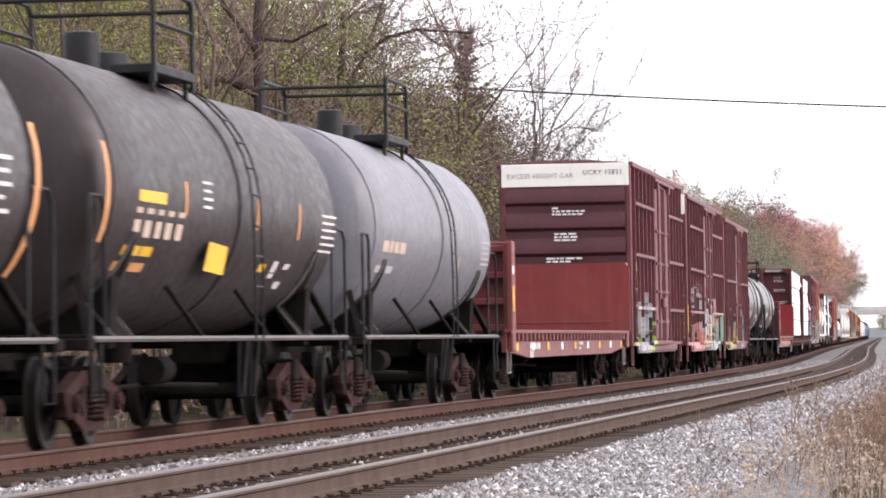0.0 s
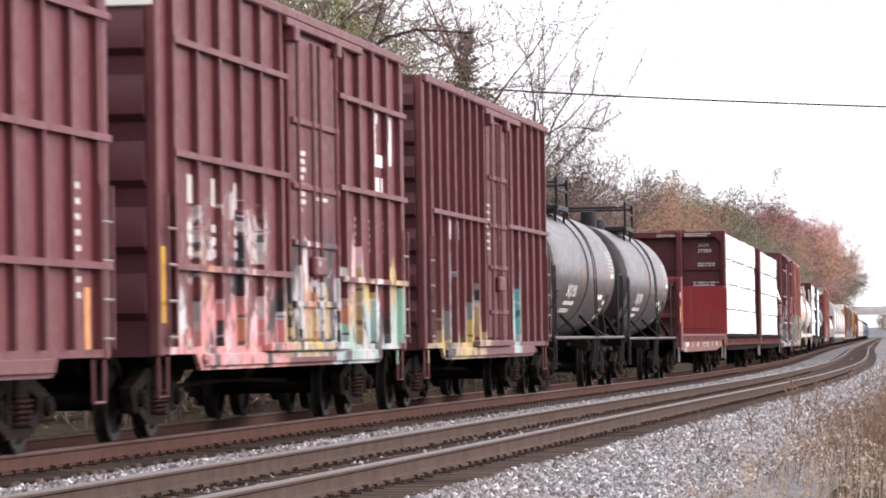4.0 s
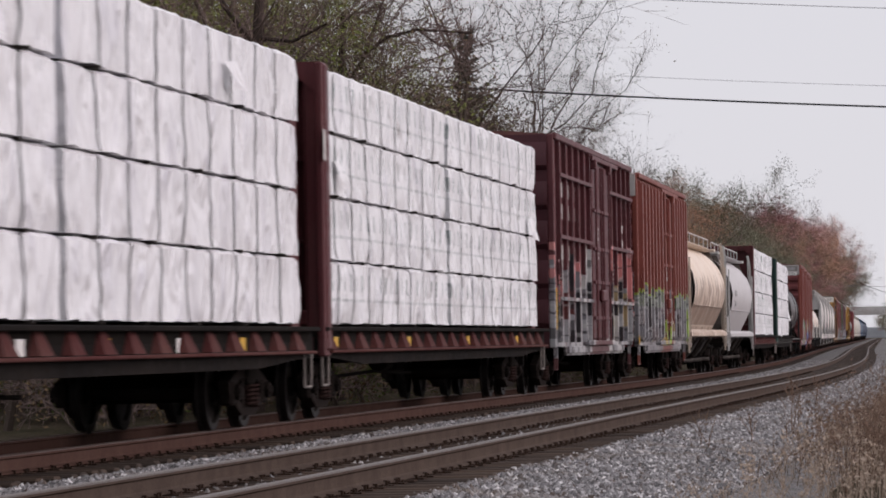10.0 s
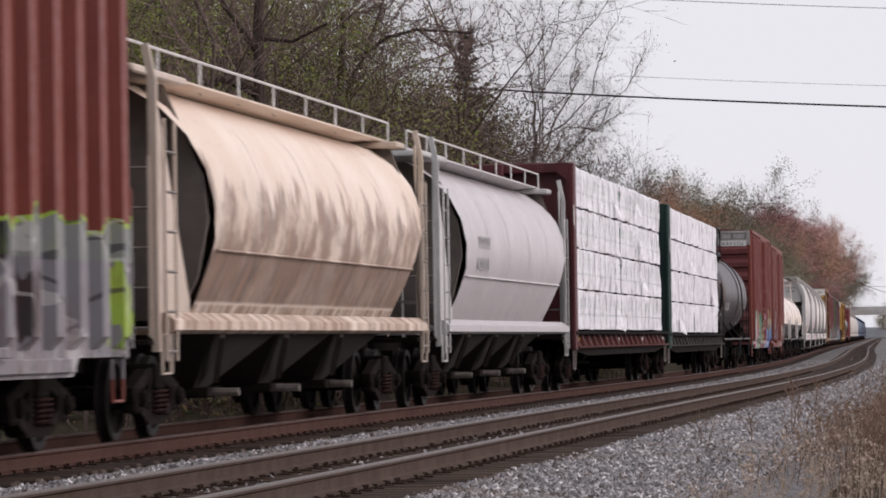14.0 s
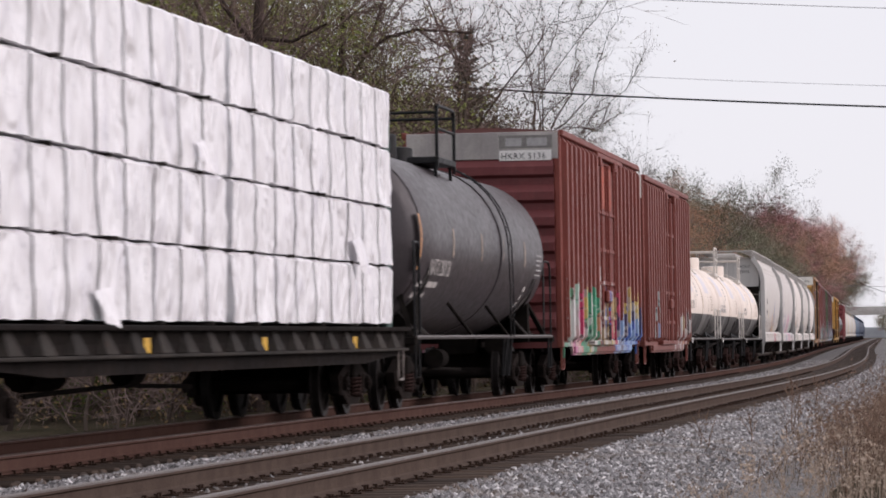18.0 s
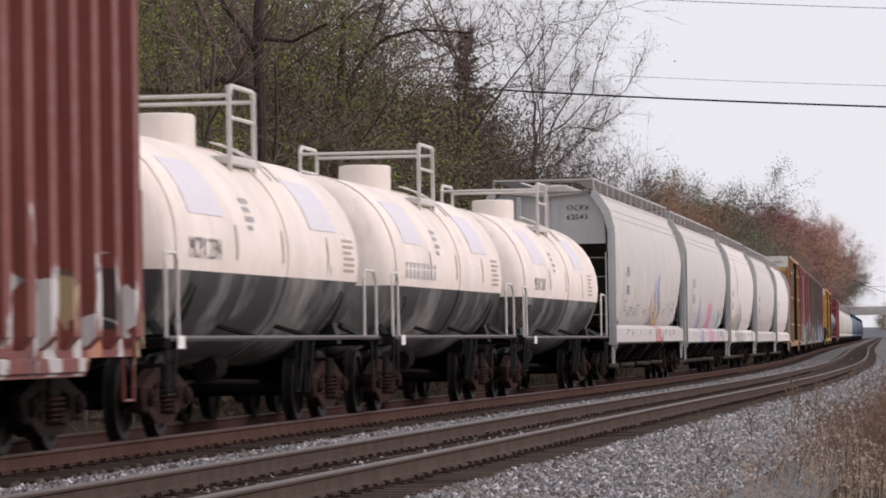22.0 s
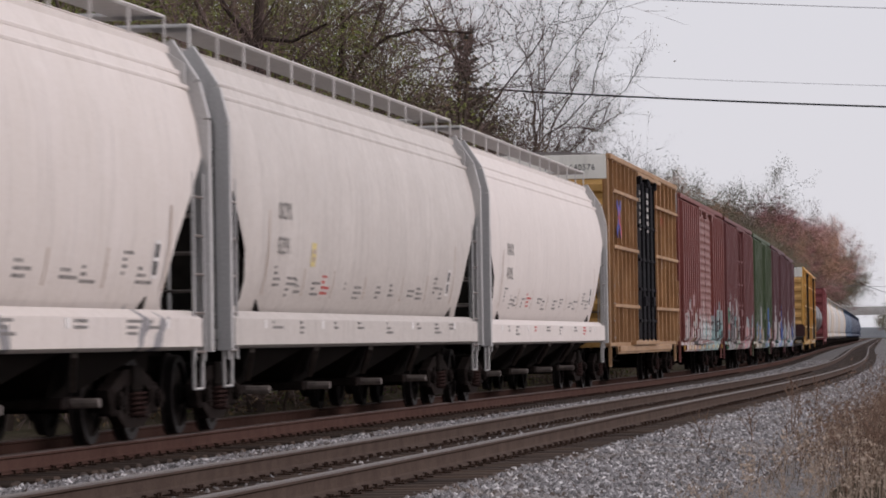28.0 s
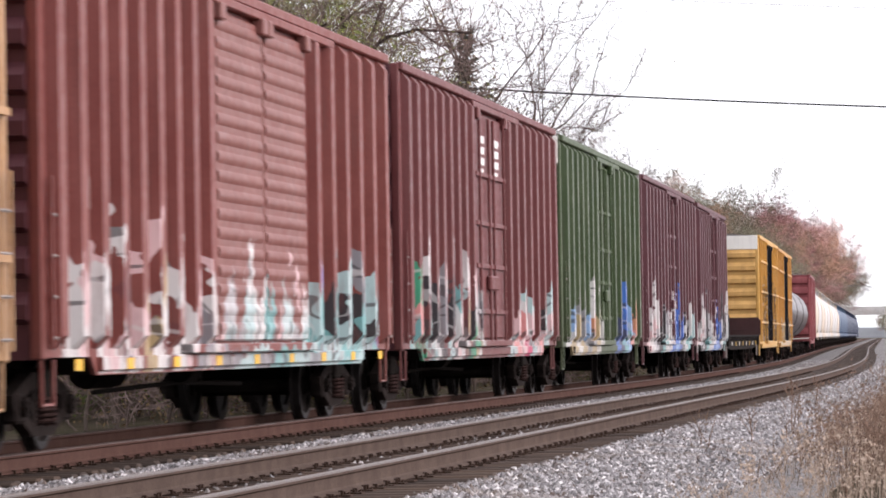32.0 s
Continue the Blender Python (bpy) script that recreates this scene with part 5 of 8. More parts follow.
def tank_car(label, y0, y1, r, zc, shell, rail_mat, hatch_at=.5, dome="low", under=M_under, bandmat=None, saddle=None, ring_at=None, heads=None, group="tank cars", rusty=0, rails_high=.85, drop_top=0.0, hoop=2.5, full_ladder=True, fore=1.25):
    car = empty("tank_car", label, "tank car", group)
    t0, t1 = y0 + .55, y1 - .55
    saddle = saddle or under
    tank = part("tank_shell", Shape().loft(tank_rings(t0, t1, r, zc), caps=True), shell, car)
    for y in [t0 + .52 + (t1 - t0 - 1.04) * i / 3 for i in range(4)]:
        part("weld_seam", Shape().loft([ring(r + d, y + o, 36, 0, zc) for d, o in ((.001, -.03), (.004, -.015), (.004, .015), (.001, .03))], caps=False), shell, tank)
    # darker caps over both ends of the shell
    if heads:
        for rings in (tank_rings(t0, t1, r + .004, zc), tank_rings(-t1, -t0, r + .004, zc)):
            cap = [q for q in rings if q[0][1] - rings[0][0][1] < .62]
            if rings[0][0][1] != t0:
                cap = [[(x, -y - .003, z) for x, y, z in q] for q in cap]
            else:
                cap = [[(x, y - .003, z) for x, y, z in q] for q in cap]
            part("tank_head", Shape().loft(cap, caps=True), heads, tank, "black tank head")
    yc = t0 + (t1 - t0) * hatch_at
    top = zc + r - drop_top
    # band with a ladder over the middle
    yb = t0 + (t1 - t0) * (ring_at if ring_at else hatch_at + .06)
    part("girth_band", Shape().loft([ring(r + d, yb + o, 36, 0, zc) for d, o in ((.0, -.12), (.022, -.12), (.022, .12), (.0, .12))], caps=False), bandmat or shell, car)
    for sg in (1, -1):
        lad = []
        for o in (-.22, .22):
            pts = [(sg * (r + .1) * math.sin(a), yb + .35 + o, zc + (r + .1) * math.cos(a)) for a in [.25 + i * .16 for i in range(9)]]
            if full_ladder:
                pts += [(sg * (r + .12), yb + .35 + o, z) for z in (zc - .6, 1.08)]
            else:
                pts = pts[:5]
            lad.append(Shape().tube(pts, .014, 5))
        ld = part("side_ladder", lad[0], rail_mat, car)
        part("stile", lad[1], rail_mat, ld)
        for a in [.3 + i * .2 for i in range(7 if full_ladder else 3)]:
            part("rung", Shape().tube([(sg * (r + .1) * math.sin(a), yb + .35 + o, zc + (r + .1) * math.cos(a)) for o in (-.22, .22)], .016, 5), rail_mat, ld)
        for z in (zc - .25, zc - .6, zc - .95) if full_ladder else ():
            part("rung", Shape().tube([(sg * (r + .12), yb + .35 + o, z) for o in (-.22, .22)], .016, 5), rail_mat, ld)
    # platform and guard rails over the hatch
    pl = part("top_platform", Shape().soft(.45, .98, yc - fore, yc + .75, top - .1, top + .01, .015).soft(-.98, -.45, yc - fore, yc + .75, top - .1, top + .01, .015).bar((.9, yc - fore + .15, top - .35), (.9, yc - fore + .15, top), .05).bar((.9, yc + .6, top - .35), (.9, yc + .6, top), .05), rail_mat, car)
    hi = top + rails_high
    for x in (-.95, .95):
        part("guard_rail", Shape().tube([(x, yc - fore, top), (x, yc - fore, hi - .12), (x, yc - fore + .13, hi), (x, yc + .62, hi), (x, yc + .75, hi - .12), (x, yc + .75, top)], .032, 6), rail_mat, car)
        part("guard_rail", Shape().tube([(x, yc - fore, top + rails_high * .55), (x, yc + .75, top + rails_high * .55)], .025, 6), rail_mat, car)
    for y in (yc - fore, yc + .75):
        part("guard_rail", Shape().tube([(-.95, y, hi - .12), (.95, y, hi - .12)], .028, 6), rail_mat, car)
        part("guard_post", Shape().bar((.95, y, top - .2), (.95, y, hi), .07, .05), rail_mat, car)
    if dome == "tall":
        part("dome_housing", vertical_drum(.42, top - .08, top + .55, yc - .25), shell, car)
    else:
        part("manway", vertical_drum(.33, top - .08, top + .24, yc + .2), rail_mat, car)
        part("valve_bonnet", vertical_drum(.2, top - .05, top + .42, yc - .7), rail_mat, car)
    part("relief_valve", vertical_drum(.08, top, top + .34, yc - .35), rail_mat, car)
    part("bottom_outlet", vertical_drum(.2, zc - r - .3, zc - r + .08, (t0 + t1) / 2), under, car)
    # stub sills, saddles, running boards
    for ye, sg in ((y0, 1), (y1, -1)):
        part("stub_sill", Shape().soft(-.35, .35, min(ye - .2, ye + sg * 2.6), max(ye - .2, ye + sg * 2.6), .78, 1.12, .02), under, car)
        yy = ye + sg * 1.85
        for x in (-1, 1):
            sad = Shape()
            sad.loft([[(x * .35, yy + o, 1.0), (x * 1.25, yy + o, 1.0), (x * (r * .86), yy + o, zc - r * .6), (x * r * .66, yy + o, zc - r * .78), (x * .35, yy + o, zc - r * .95)] for o in (-.16, .16)])
            part("saddle", sad, saddle, car)
            cheek = Shape()
            levels = [(zc - r * q, w) for q, w in ((.3, .05), (.42, .12), (.54, .2), (.66, .3), (.76, .4))]
            rows_ = [[(x * (math.sqrt(r * r - (z - zc) ** 2) + e), yy + sg * .25 + o * w, z) for e in (-.02, .02) for o in ((-1, 1) if e < 0 else (1, -1))] for z, w in levels]
            rows_.append([(x * e, yy + sg * .25 + o * .42, 1.1) for e in (1.2, 1.3) for o in ((-1, 1) if e < 1.25 else (1, -1))])
            cheek.loft(rows_, caps=True)
            gusset = part("saddle_cheek", cheek, saddle, car)
            z_top, w_top = levels[0]
            for o in (-1, 1):
                part("flange", Shape().tube([(x * (math.sqrt(r * r - (z - zc) ** 2) + .03), yy + sg * .25 + o * w, z) for z, w in levels] + [(x * 1.32, yy + sg * .25 + o * .43, 1.1)], .02, 4), M_handrail, gusset)
            sp = Shape().bar((x * 1.38, ye + sg * .35, 1.06), (x * 1.1, ye + sg * 1.0, zc - .85), .07, .08)
            part("bolster_brace", sp, saddle, car)
            part("end_sill", Shape().soft(min(x * .3, x * 1.5), max(x * .3, x * 1.5), ye - (.12 if sg > 0 else -.0) - .12 * (sg < 0), ye + .14, .98, 1.1, .015), under, car)
            # hooped end handrail
            part("end_handrail", Shape().tube([(x * 1.46, ye + sg * .1, 1.05), (x * 1.46, ye + sg * .1, hoop - .13), (x * 1.44, ye + sg * .2, hoop), (x * 1.42, ye + sg * .75, hoop + .01), (x * 1.42, ye + sg * .85, hoop - .1), (x * 1.42, ye + sg * .86, 1.1)], .021, 6), rail_mat, car)
            part("end_step", Shape().tube([(x * 1.46, ye + sg * .1, 1.05), (x * 1.46, ye + sg * .12, .5), (x * 1.46, ye + sg * .5, .5), (x * 1.46, ye + sg * .52, 1.05)], .022, 5), M_black, car)
        part("end_walkway", Shape().soft(-1.45, 1.45, min(ye, ye + sg * .35), max(ye, ye + sg * .35), 1.1, 1.14, .008), under, car)
    for x in (-1, 1):
        part("side_handrail", Shape().tube([(x * 1.47, y0 + .1, 1.09), (x * 1.47, y1 - .1, 1.09)], .034, 6), M_handrail, car)
        for y in (yb - .1, yb + .55):
            part("ladder_stirrup", Shape().tube([(x * 1.47, y, 1.1), (x * 1.4, y + .25, .42), (x * 1.4, y + .5, .42), (x * 1.47, y + .5, 1.1)], .024, 5), M_black, car)
        for f in (.36, .64):
            y = t0 + (t1 - t0) * f
            part("rail_bracket", Shape().bar((x * 1.46, y, 1.09), (x * r * .75, y - .5, zc - r * .62), .045, .04), under, car)
    part("air_reservoir", Shape().tube([(.75, y1 - 2.9, .95), (.75, y1 - 1.9, .95)], .2, 12), under, car)
    brake_gear(car, (y0 + y1) / 2)
    running_gear(car, y0, y1, rusty, 1.75, sill=False)
    return car


def vertical_drum(r, z0, z1, y, x=0.0, n=18):
    s = Shape()
    k = min(.04, r * .3)
    s.loft([[(x + q * math.cos(6.28319 * j / n), y + q * math.sin(6.28319 * j / n), z) for j in range(n)] for q, z in ((r, z0), (r, z1 - k), (r - k * .4, z1 - k * .3), (r - k * 1.4, z1))])
    return s


def on_shell(car, r, zc, y, z, rows, mat, size=.09, gap=.07, name="stencilled_data"):
    """Unreadable writing as bars that follow the tank's side."""
    s = Shape()
    for i, words in enumerate(rows):
        zz, a = z - i * (size + gap), 0
        for w in words:
            pts = []
            for q in (zz, zz - size):
                c = max(-1, min(1, (q - zc) / r))
                x = math.sqrt(max(0, 1 - c * c)) * (r + .004)
                pts += [(x, y + a, q), (x, y + a + w, q)]
            s.add(pts, [(0, 1, 3, 2)])
            a += w + size * .7
    return writing(part(name, s, mat, car), s)


def stripe(car, r, zc, y, z0, z1, mat, w=.07, name="marking_stripe"):
    s = Shape()
    pts = []
    n = 8
    for i in range(n + 1):
        q = z0 + (z1 - z0) * i / n
        c = max(-1, min(1, (q - zc) / r))
        x = math.sqrt(max(0, 1 - c * c)) * (r + .006)
        pts += [(x, y, q), (x, y + w, q)]
    s.add(pts, [(2 * i, 2 * i + 1, 2 * i + 3, 2 * i + 2) for i in range(n)])
    return part(name, s, mat, car)


# ---------- bulkhead flats ----------
def flat_deck(car, y0, y1, mat, zt=1.2, pockets=True, sill_low=.73, wedge=None):
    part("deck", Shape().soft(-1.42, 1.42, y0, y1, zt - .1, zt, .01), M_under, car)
    for x in (-1, 1):
        beyond = Shape().profile([(y0, zt - .36), (y0 + 1.2, zt - .38), (y0 + 3.4, sill_low), (y1 - 3.4, sill_low), (y1 - 1.2, zt - .38), (y1, zt - .36), (y1, zt - .02), (y0, zt - .02)], x * 1.36, x * 1.44, axis='x')
        sill = part("side_sill", beyond, mat, car) if x > 0 else None
        if pockets:
            n = int((y1 - y0 - 1) / .62)
            for i in range(n):
                y = y0 + .5 + i * .62
                if x > 0 and wedge:
                    if i % 2 == 0:
                        shape = Shape().loft([[(1.44, y - .14, zt - .03), (1.46, y - .14, zt - .03), (1.46, y + .14, zt - .03), (1.44, y + .14, zt - .03)], [(1.44, y - .3, zt - .26), (1.55, y - .26, zt - .26), (1.55, y + .26, zt - .26), (1.44, y + .3, zt - .26)]])
                        part("stake_pocket", shape, wedge, sill)
                elif x > 0:
                    part("stake_pocket", Shape().soft(1.44, 1.54, y - .07, y + .07, zt - .17, zt, .015), mat, sill)
                else:
                    beyond.box(-1.54, -1.44, y - .07, y + .07, zt - .24, zt)
        if x < 0:
            part("side_sill", beyond, mat, car)
        if x > 0:
            # thin dark strip stands for the shade between the stake pockets
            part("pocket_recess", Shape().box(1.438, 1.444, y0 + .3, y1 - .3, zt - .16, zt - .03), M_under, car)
        if wedge:
            part("sill_flange", Shape().soft(min(x * 1.42, x * 1.56), max(x * 1.42, x * 1.56), y0 + .3, y1 - .3, zt - .31, zt - .27, .01), wedge, car)
        part("deck_edge", Shape().soft(min(x * 1.40, x * 1.55), max(x * 1.40, x * 1.55), y0, y1, zt - .03, zt + .03, .01), mat, car)
    for yc in (y0 + 4.5, y0 + (y1 - y0) * .5, y1 - 4.5):
        part("crossbearer", Shape().soft(-1.36, 1.36, yc - .1, yc + .1, .75, zt - .1, .02), M_under, car)
    for ye in (y0, y1):
        for x in (-1.44, 1.44):
            step_iron(car, x, ye + (.35 if ye == y0 else -.35), zt - .3, M_grab)
    brake_gear(car, (y0 + y1) / 2 - 1.5)


def bulkhead(car, ye, sg, zt, zh, mat, mat_face, W=1.5, plainer=False):
    """An end bulkhead; sg points to the load. Its outer face is framed, its inner face a smooth plate."""
    b = part("bulkhead", Shape().soft(-W, W, min(ye, ye + sg * .06), max(ye, ye + sg * .06), zt, zh, .02), mat_face, car)
    for x in (-W + .02, W - .12) if plainer else (-W + .02, -.45, .45, W - .12):
        part("bulkhead_post", Shape().soft(x, x + .14, min(ye, ye - sg * .28), max(ye, ye - sg * .28), zt - .2, zh - .02, .02), mat, b)
    n = max(2, int(round((zh - zt) / (1.1 if plainer else .62))))
    for i in range(n + 1):
        z = zt + .06 + (zh - zt - .2) * i / n
        part("bulkhead_rail", Shape().soft(-W + .1, W - .1, min(ye, ye - sg * (.09 if plainer else .2)), max(ye, ye - sg * (.09 if plainer else .2)), z - .05, z + (.02 if plainer else .07), .015), mat, b)
    for x in (-W, W):
        part("bulkhead_edge", Shape().soft(min(x, x - .05 * (1 if x > 0 else -1)), max(x, x + .05 * (1 if x > 0 else -1)), min(ye - sg * .38, ye + sg * .07), max(ye - sg * .38, ye + sg * .07), zt - .35, zh, .02), mat, b)
    return b


def empty_flat(label, y0, y1, mat, mat_face, zt=1.2, zh=2.78):
    car = empty("bulkhead_flat_car", label, "flat car", "bulkhead flat cars")
    flat_deck(car, y0, y1, mat, zt)
    bulkhead(car, y0 + .5, 1, zt, zh, mat, mat)
    # the far bulkhead shows its smooth plate
    W = 1.63
    c = .12
    loop = [(-W, zt + .03), (W, zt + .03), (W, zh - c), (W - c, zh), (-W + c, zh), (-W, zh - c)]
    b = bulkhead(car, y1 - .5, -1, zt, zh, mat, mat_face)
    part("bulkhead_plate", Shape().profile(loop, y1 - .62, y1 - .56), mat_face, b)
    part("weld_ridge", Shape().soft(-1.2, 1.2, y1 - .635, y1 - .62, zt + .22, zt + .26, .006), mat_face, b)
    for i, y in enumerate(np.linspace(y0 + 1.4, y1 - 1.2, 9)):
        part("reflector", Shape().box(1.445, 1.452, y, y + .3, zt - .34, zt - .2), M_yellow if i % 2 == 0 else M_white, car)
    running_gear(car, y0, y1, 0, 2.2)
    return car


def bundle_mesh(y0, y1, z0, z1, seed, xw=1.36, cols=9):
    """A wrapped stack of boards: a sheet with folds, pinched where straps cross it."""
    s = Shape()
    rnd = random.Random(seed)
    n = cols * 8
    prof = []
    ys = [y0 + (y1 - y0) * i / n for i in range(n + 1)]
    off = rnd.random() * 20
    def pt(u, y):
        # u runs round the section: near side up, over the top, down the far side
        corner = [(xw, z0), (xw, z0 + (z1 - z0) * .16), (xw, z0 + (z1 - z0) * .34), (xw, z0 + (z1 - z0) * .52), (xw, z0 + (z1 - z0) * .7), (xw, z0 + (z1 - z0) * .85), (xw, z1 - .04), (xw - .05, z1), (0, z1 + .005), (-xw + .05, z1), (-xw, z1 - .04), (-xw, z0)]
        x, z = corner[u]
        f = ((y - y0) / (y1 - y0) * cols) % 1.0
        pinch = max(0, 1 - min(f, 1 - f) * 9)
        sharp = 1 - abs(noise.noise(Vector((y * 1.4 + z * .9, z * 1.1 - y * .4, off + 11)))) * 4
        dx = (.05 * noise.noise(Vector((y * 2.0, 3, off + 17))) if u == 0 else 0) + .03 * noise.noise(Vector((y * .9, z * 1.2, off))) + .012 * noise.noise(Vector((y * 4, z * 2.2, off + 7))) + .022 * max(0, sharp) - .004 * pinch
        dz = (.016 * noise.noise(Vector((y * 2.2, u, off + 3))) - .01 * pinch) if 6 <= u <= 10 else (.02 * noise.noise(Vector((y * 2.4, u, off + 5))) + .016 * noise.noise(Vector((y * 9, u, off + 9))) if u in (0, 11) else 0)
        return (x + (dx if x > 0 else -dx), y, z + dz)
    loops = [[pt(u, y) for u in range(12)] for y in ys]
    s.loft(loops, caps=True)
    return s


def lumber_flat(label, y0, y1, mat, mat_face, wraps, zt=1.2, zh=4.62, post=None, deck=None, seed=1, lead=.46):
    """A bulkhead flat stacked with wrapped lumber, four bundles high."""
    car = empty("bulkhead_flat_car", label, "flat car", "loaded bulkhead flat cars")
    flat_deck(car, y0, y1, deck or mat, zt, wedge=P_wedge_dark if mat is P_green_post else P_wedge)
    bulkhead(car, y0 + .35, 1, zt, zh, mat, mat_face, 1.47, True)
    bulkhead(car, y1 - .35, -1, zt, zh - .1, mat, mat_face, 1.22, True)
    # outer frame of the end walls: broad bars across and one stout post
    for ye, sg, w in ((y0 + .35, -1, 1.43), (y1 - .35, 1, 1.2)):
        for i in (0, 4):
            z = zt + .05 + (zh - zt - .25) * i / 4
            part("end_beam", Shape().soft(-w, w, min(ye + sg * .06, ye + sg * .3), max(ye + sg * .06, ye + sg * .3), z, z + .2, .02), mat, car)
        part("end_post", Shape().soft(-.08, .1, min(ye, ye + sg * .42), max(ye, ye + sg * .42), zt - .1, zh, .02), mat, car)
        part("top_gusset", Shape().loft([[(w, ye + sg * o, zh), (w - .45, ye + sg * o, zh), (w, ye + sg * o, zh - .4)] for o in (.1, .36)]), mat, car)
    a, b = y0 + lead, y1 - .46
    mid = (a + b) / 2 + .1
    hz = (zh - zt - .05) / 4
    k = 0
    rnd = random.Random(seed + 300)
    for lay in range(4):
        z = zt + .08 + lay * hz
        for (p, q) in ((a, mid - .17), (mid + .17, b)):
            k += 1
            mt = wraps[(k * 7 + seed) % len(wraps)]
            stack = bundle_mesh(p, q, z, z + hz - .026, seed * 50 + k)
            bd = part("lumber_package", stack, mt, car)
            ncol = 9
            for i in range(1, ncol):
                # a flat band laid over the sheet where it crosses
                line = stack.v[i * 8 * 12:i * 8 * 12 + 8]
                loops = [[(x + .014, y + o, zz + (.012 if u > 6 else 0)) for u, (x, y, zz) in enumerate(line)] for o in (-.026, .026)]
                part("strap", Shape().loft(loops, caps=False, closed=False), M_strap, bd)
            if rnd.random() < .35:
                # a torn corner of the sheet hanging loose
                yy = rnd.uniform(p + .6, q - 1.2)
                w, d = rnd.uniform(.35, .7), rnd.uniform(.25, .5)
                x, zz = 1.42, z + (hz - .05) * rnd.choice((.35, .55))
                flap = Shape().add([(x, yy, zz), (x + .01, yy + w, zz + .05), (x + .1, yy + w * .9, zz - d * .5), (x + .06, yy + w * .3, zz - d * .55), (x + .16, yy + w * .8, zz - d), (x + .05, yy + w * .45, zz - d * .85)],
                                   [(0, 1, 2, 3), (3, 2, 4, 5)])
                part("torn_flap", flap, mt, bd)
            for i in range(5):
                yy = p + (q - p) * (i + .5) / 5
                part("spacer_board", Shape().box(-1.3, 1.33 + .05 * ((i * 7 + k) % 3), yy - .045, yy + .045, z - .04, z), M_spacer, bd)
    for i, y in enumerate(np.linspace(y0 + 1.0, y1 - 1.2, 8)):
        part("reflector", Shape().box(1.445, 1.452, y, y + .3, zt - .26, zt - .1), M_yellow if i % 2 == 0 else M_white, car)
    if post:
        for ye in (y0 + .18,):
            part("corner_column", Shape().soft(1.25, 1.55, ye - .16, ye + .16, zt - .3, zh, .05), post, car)
    running_gear(car, y0, y1, 0, 2.2)
    return car


# ---------- covered hoppers ----------
HOPPER_SIDE = ((0, .87), (.05, .925), (.13, .972), (.25, 1.012), (.42, 1.03), (.58, 1.025), (.7, .985), (.8, .93), (.9, .84), (1, .72))
HOPPER_END = ((1.36, 1.35), (1.52, 1.72), (1.9, 1.68), (2.2, 1.42), (2.55, .98), (2.85, .5), (3.1, .24), (3.35, .14), (9, .14))


def hopper_section(y, W, zs, zb, zh, k=1.0):
    """Half-round sides: a closed loop (x, z) from the bottom round."""
    up = [(W * x, zb + (zh - zb) * f) for f, x in HOPPER_SIDE]
    return [(x, y, z) for x, z in up] + [(-x, y, z) for x, z in up[::-1]]


def hopper_shell(y0, y1, W, zb, zh):
    """Side sheets whose ends are cut back in a long curve above the trucks."""
    rings = []
    for u in (0, .03, .08, .3, .5, .7, .92, .97, 1):
        ring = []
        for x, _, z in hopper_section(0, W, 0, zb, zh):
            back = np.interp(z, *zip(*HOPPER_END))
            pinch = 1 - (.025 if u in (0, 1) else .008 if u in (.03, .97) else 0)
            ring.append((x * pinch, y0 + back + (y1 - y0 - 2 * back) * u, z))
        rings.append(ring)
    return Shape().loft(rings, caps=False)


